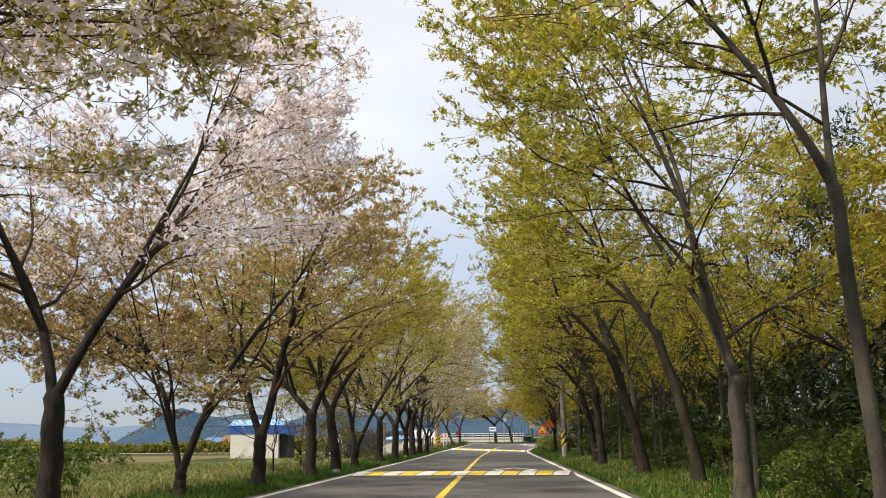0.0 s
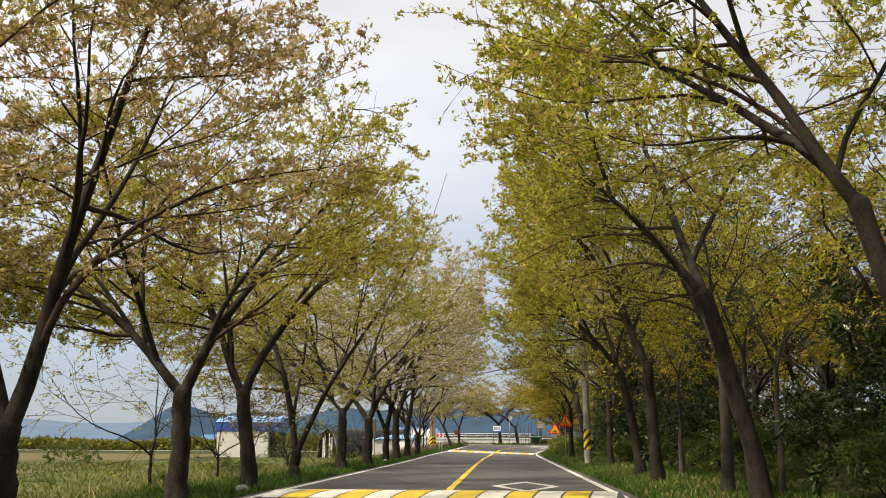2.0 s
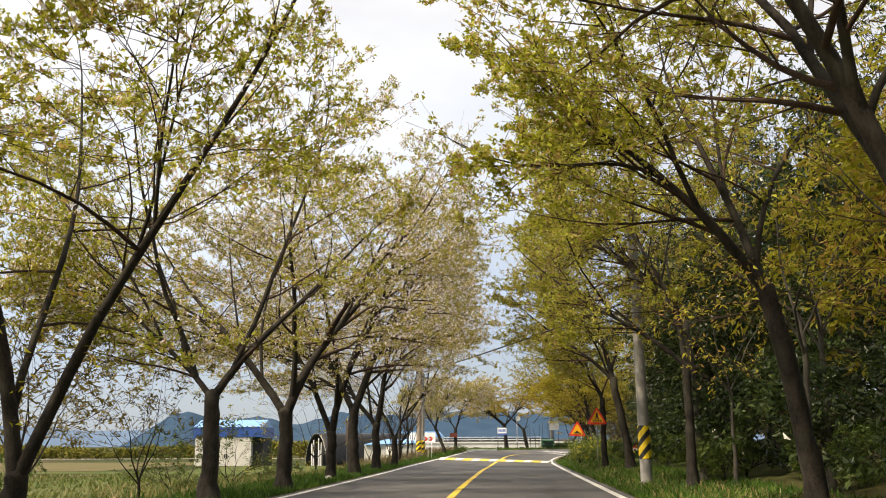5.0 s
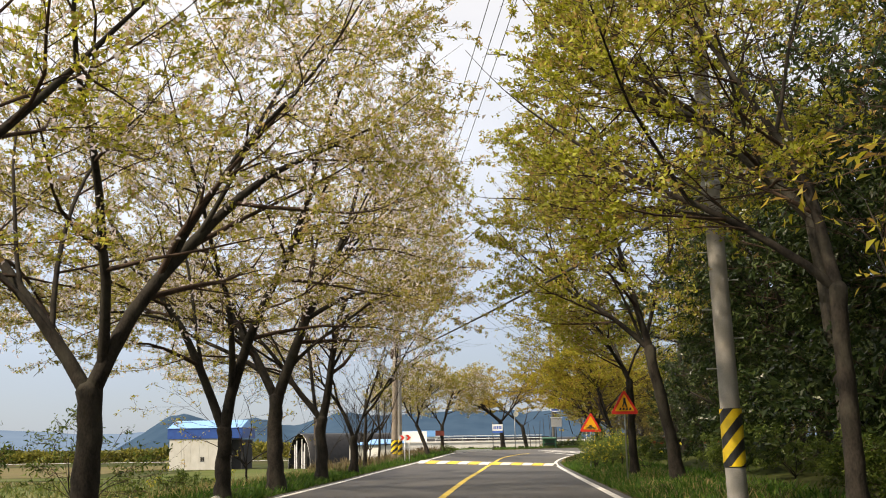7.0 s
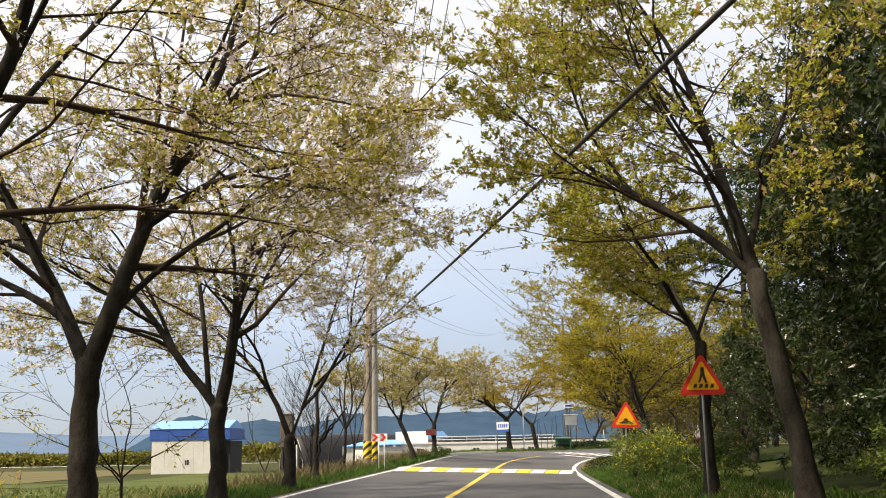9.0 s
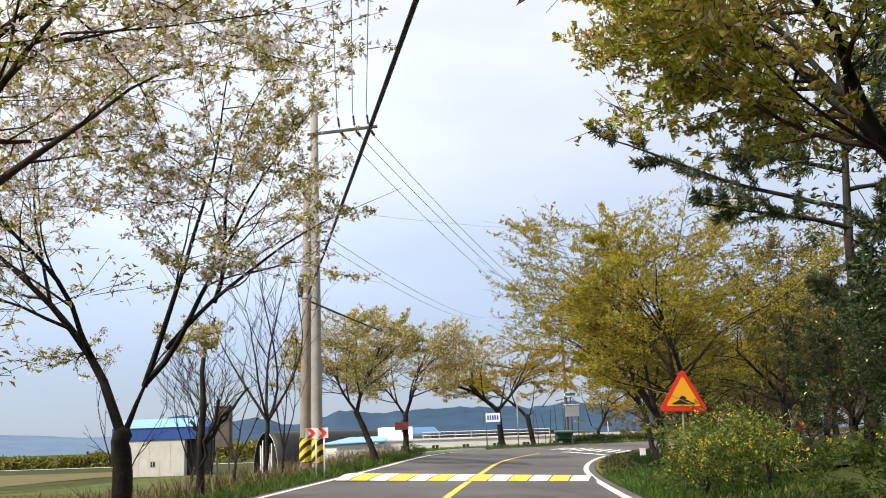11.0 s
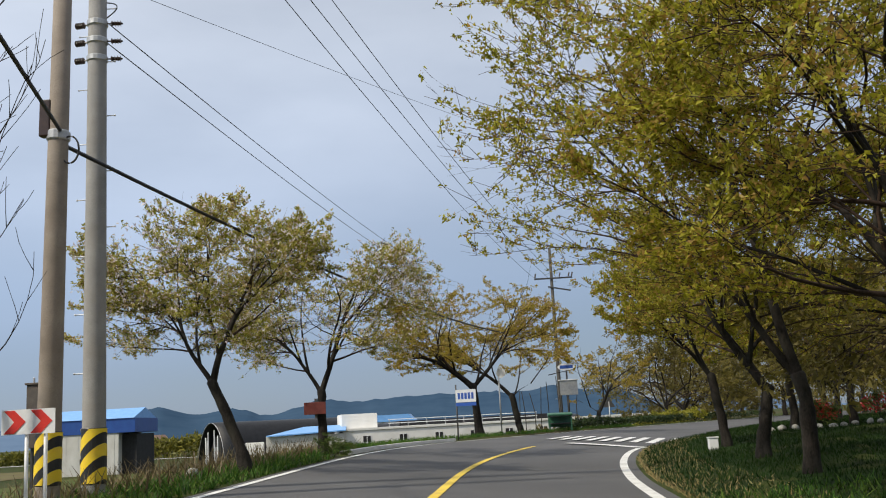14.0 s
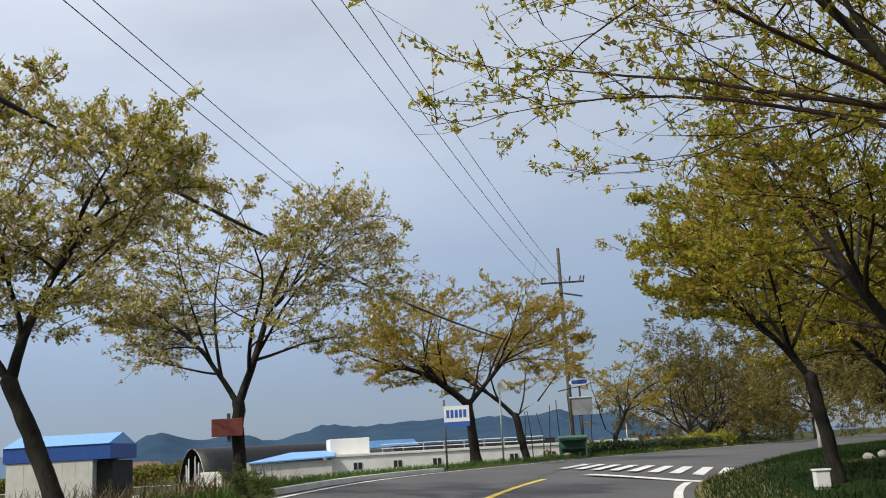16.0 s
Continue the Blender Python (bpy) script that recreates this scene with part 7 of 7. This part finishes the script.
def build_long_house():
    """The long low white building behind the bend."""
    b = new("long_building")
    L = 36.0
    part("wall", box(L, 8.0, 3.2, (L / 2, 4.0, 0), 0.04), WALL_WHITE, b, "white rendered wall")
    part("parapet", box(L + 0.2, 8.2, 0.22, (L / 2, 4.0, 3.2), 0.02), WALL_WHITE, b, "pale parapet")
    part("roof_block", box(3.4, 4.5, 1.35, (1.9, 4.4, 3.42), 0.03), WALL_WHITE, b, "white roof block")
    part("roof_shed", box(15, 3.0, 0.5, (13.5, 5.6, 3.42), 0.03), BLACK_FILM, b, "dark roof covering")
    for i in range(9):
        px = 4.6 + i * 1.8
        part("rail_post", box(0.06, 0.06, 0.7, (px, 1.2, 3.42)), STEEL, b)
    for z in (3.7, 4.05):
        part("rail", box(14.6, 0.05, 0.06, (11.8, 1.2, z)), SIGN_WHITE, b)
    for i in range(6):
        px = 2.3 + i * 3.4
        win = part("window", box(0.7, 0.08, 0.58, (px, -0.02, 2.1), 0.01), DARK_VOID, b, "small dark window")
        part("frame", box(0.84, 0.05, 0.07, (px, -0.05, 2.03)), SIGN_WHITE, win)
        part("sill", box(0.05, 0.05, 0.58, (px, -0.075, 2.1)), SIGN_WHITE, win)
    b.matrix_basis = pose(-12.4, 171.5, FIELD + 0.6, 0, 0, 14)
    tagged(b, "long low white farm building with small windows and roof rails", "building")
    c = new("annex")
    part("wall", box(7.0, 5.0, 2.9, (-0.7, 0, 0), 0.03), WALL_CREAM, c, "cream panel wall")
    roof = bmesh.new()
    v = [roof.verts.new(p) for p in ((-4.2, -2.8, 2.9), (3.0, -2.8, 3.1), (3.0, 2.8, 3.6), (-1.0, 2.8, 3.6), (-4.2, -2.8, 3.0), (3.0, -2.8, 3.2), (3.0, 2.8, 3.7), (-1.0, 2.8, 3.7))]
    for f in ((3, 2, 1, 0), (4, 5, 6, 7), (0, 1, 5, 4), (1, 2, 6, 5), (2, 3, 7, 6), (3, 0, 4, 7)):
        roof.faces.new([v[i] for i in f])
    part("roof", roof, BLUE_ROOF_SUNLIT, c, "blue sloping roof, colour lightened as if sunlit")
    for i in range(6):
        part("panel_joint", box(0.05, 0.03, 2.9, (-3.6 + i * 1.15, -2.51, 0.05)), WALL_CREAM, c)
    c.matrix_basis = pose(-15.2, 172.6, FIELD + 0.75, 0, 0, 8)
    tagged(c, "cream annex with a sloping blue roof coloured as sunlit", "building")
    pn = new("gate_panel")
    part("panel", box(0.95, 0.12, 2.5, (0, 0, 0), 0.02), WALL_WHITE, pn, "plain white panel")
    part("foot", box(1.1, 0.4, 0.12, (0, 0, -0.05), 0.02), KERB, pn)
    pn.matrix_basis = pose(-10.6, 130.3, float(ground_z(-10.6, 130.3)))
    tagged(pn, "white upright panel standing beside the field", "panel")
    # dark tunnel houses behind
    for x, y, L2, rz in ((-30, 205, 26, -62), (-14, 214, 30, -66)):
        t = new("tunnel_house")
        n = 14
        a = np.linspace(0, math.pi, n + 1)
        ys = np.linspace(0, L2, 12)
        V = np.array([[4.0 * math.cos(t_), yy, 4.6 * math.sin(t_)] for yy in ys for t_ in a])
        idx = np.arange(len(V)).reshape(len(ys), n + 1)
        Q = np.stack([idx[:-1, :-1], idx[:-1, 1:], idx[1:, 1:], idx[1:, :-1]], axis=-1).reshape(-1, 4)
        put("cover", mesh_of("cover", V, Q, smooth=True), BLACK_FILM, t, "black film cover")
        part("front", slab([(3.9 * math.cos(t_), 4.5 * math.sin(t_)) for t_ in a], 0.02, 0.1), PALE_FILM, t)
        t.matrix_basis = pose(x, y, FIELD, 0, 0, rz)
        tagged(t, "long dark film-covered tunnel house in the fields", "greenhouse", "tunnel houses")


def field_patch(name, x0, x1, y0, y1, skew, mt, label, nx=24, ny=24, lift=0.05):
    """A parcel of the field, laid over the ground."""
    u, v = np.meshgrid(np.linspace(0, 1, nx), np.linspace(0, 1, ny))
    X = x0 + (x1 - x0) * u
    Y = y0 + (y1 - y0) * v + skew * (X - x0)
    X = X + np.sin(Y * 0.13) * 0.7 + np.sin(Y * 0.41 + 1) * 0.35
    V = np.stack([X, Y, ground_z(X, Y) + lift], axis=-1).reshape(-1, 3)
    i = np.arange(nx * ny).reshape(ny, nx)
    Q = np.stack([i[:-1, :-1], i[:-1, 1:], i[1:, 1:], i[1:, :-1]], axis=-1).reshape(-1, 4)
    tagged(put(name, mesh_of(name, V, Q, smooth=True), mt), label, "field", kind="structure")


def build_lawn():
    """Turf inside the bend."""
    keep = (ER[:, 1] > 84) & (ER[:, 1] < 130)
    rows = [outwards(ER[keep], d) for d in np.linspace(0.42, 8.5, 14)]
    V = np.stack(rows, axis=1)
    n, k = V.shape[:2]
    V[..., 2] = ground_z(V[..., 0], V[..., 1]) + 0.03
    i = np.arange(n * k).reshape(n, k)
    Q = np.stack([i[:-1, :-1], i[:-1, 1:], i[1:, 1:], i[1:, :-1]], axis=-1).reshape(-1, 4)
    tagged(put("ground_lawn", mesh_of("ground_lawn", V.reshape(-1, 3), Q, smooth=True), LAWN_GROUND), "green turf inside the bend, darkened as in tree shade", "lawn", kind="structure")


def build_road_hedge():
    """A low clipped hedge along the outer edge of the far road."""
    keep = (EL[:, 1] > 131) & (EL[:, 1] < 176)
    line = outwards(EL[keep], -1.3)
    rng = np.random.default_rng(66)
    n = 9000
    f = rng.random(n) * (len(line) - 1)
    at = np.stack([np.interp(f, np.arange(len(line)), line[:, c]) for c in range(3)], axis=1)
    at[:, 0] += rng.normal(0, 0.16, n)
    top = np.array([0.5 + 0.14 * noise.noise((v * 0.4, 2.0, 0.0)) for v in f])
    at[:, 2] = ground_z(at[:, 0], at[:, 1]) + top * np.sqrt(rng.random(n))
    tagged(put("low_hedge", mesh_of("low_hedge", *leaf_quads(rng, at, 0.11, slim=0.7, simple=True)), LEAF_DARK), "low dark clipped hedge along the far road", "hedge", kind="stuff")


def build_field_edge():
    field_patch("ground_meadow", -150, -13.5, -60, 91, 0.0, MEADOW, "pale green spring meadow below the road")
    field_patch("ground_meadow", -41, -20, 92, 186, -0.05, MEADOW, "green wedge of meadow beside the sheds")
    field_patch("ground_tilled", -230, -42, 92, 150, -0.05, TILLED, "tan strip of dry tilled earth")
    field_patch("ground_meadow", -230, -42, 152, 162, -0.05, MEADOW, "pale green strip of meadow")
    field_patch("ground_tilled", -230, -52, 164, 236, -0.05, TILLED, "tan strip of dry tilled earth")
    field_patch("farm_track", -260, -40, 286, 291, -0.05, KERB, "pale concrete farm track across the fields", 30, 3, 0.12)
    # the hedge behind the track
    rng = np.random.default_rng(31)
    n = 30000
    x = -260 + 215 * rng.random(n)
    top = np.array([3.6 + 1.8 * noise.noise((a * 0.045, 0.3, 1.0)) + 1.3 * noise.noise((a * 0.21, 4.0, 1.0)) for a in x])
    z = top * np.sqrt(rng.random(n))
    y = 295 - 0.05 * (x + 260) + rng.normal(0, 1.2, n) * (1.2 - 0.6 * z / 6)
    at = np.stack([x, y, FIELD + z], axis=1)
    tagged(put("far_hedge", mesh_of("far_hedge", *leaf_quads(rng, at, 0.75, slim=0.7, simple=True)), HEDGE_LEAF), "olive hedge of shrubs and reeds behind the farm track", "hedge", kind="stuff")
    shrub = grown_tree("field_edge_bush", 380, height=3.4, fork=0.3, radius=0.06, n_limbs=7, steep=46, leaf=LEAF_SHRUB, leaves=9, size=0.26, subs=4, twigs=3, sprigs=2, fine=False, simple=True)
    tagged(shrub, "olive bush on the bank across the field", "bush", "bushes across the field")
    rng = np.random.default_rng(21)
    spots = [(-27, 62), (-33, 71), (-38, 66), (-46, 88), (-52, 105), (-58, 98), (-50, 130)]
    shrub.matrix_basis = pose(*spots[0], FIELD)
    for px, py in spots[1:]:
        s = 0.8 + 0.5 * rng.random()
        copy_thing(shrub, pose(px, py, FIELD, 0, 0, rng.random() * 360) @ Matrix.Diagonal((s, s, s, 1)))
    # far farm houses
    for px, py, w, h, m1, lab in ((-118, 420, 7, 3.2, WALL_CREAM, "far cream farmhouse"), (-90, 345, 7, 3.6, BRICK, "far brick-red farm building"), (-30, 380, 16, 6, WALL_WHITE, "far white farm building")):
        hse = new("farm_house")
        part("wall", box(w, 8, h, (0, 0, 0), 0.05), m1, hse)
        part("roof", slab([(-w / 2 - 0.4, h), (w / 2 + 0.4, h), (w / 2 - 1.5, h + 2.0), (-w / 2 + 1.5, h + 2.0)], -4.4, 4.4), BLUE_ROOF_SUNLIT if m1 is not BRICK else BRICK, hse)
        for i in range(3):
            part("window", box(1.2, 0.1, 1.2, (-w / 3 + i * w / 3, -4.02, 1.6)), DARK_VOID, hse)
        hse.matrix_basis = pose(px, py, FIELD)
        tagged(hse, lab + " across the fields", "house", "far farm houses")


build_markings()
build_poles()
build_signs()
build_small_things()
build_shed()
build_arch_house()
build_long_house()
build_field_edge()
build_lawn()
build_road_hedge()
build_grass()
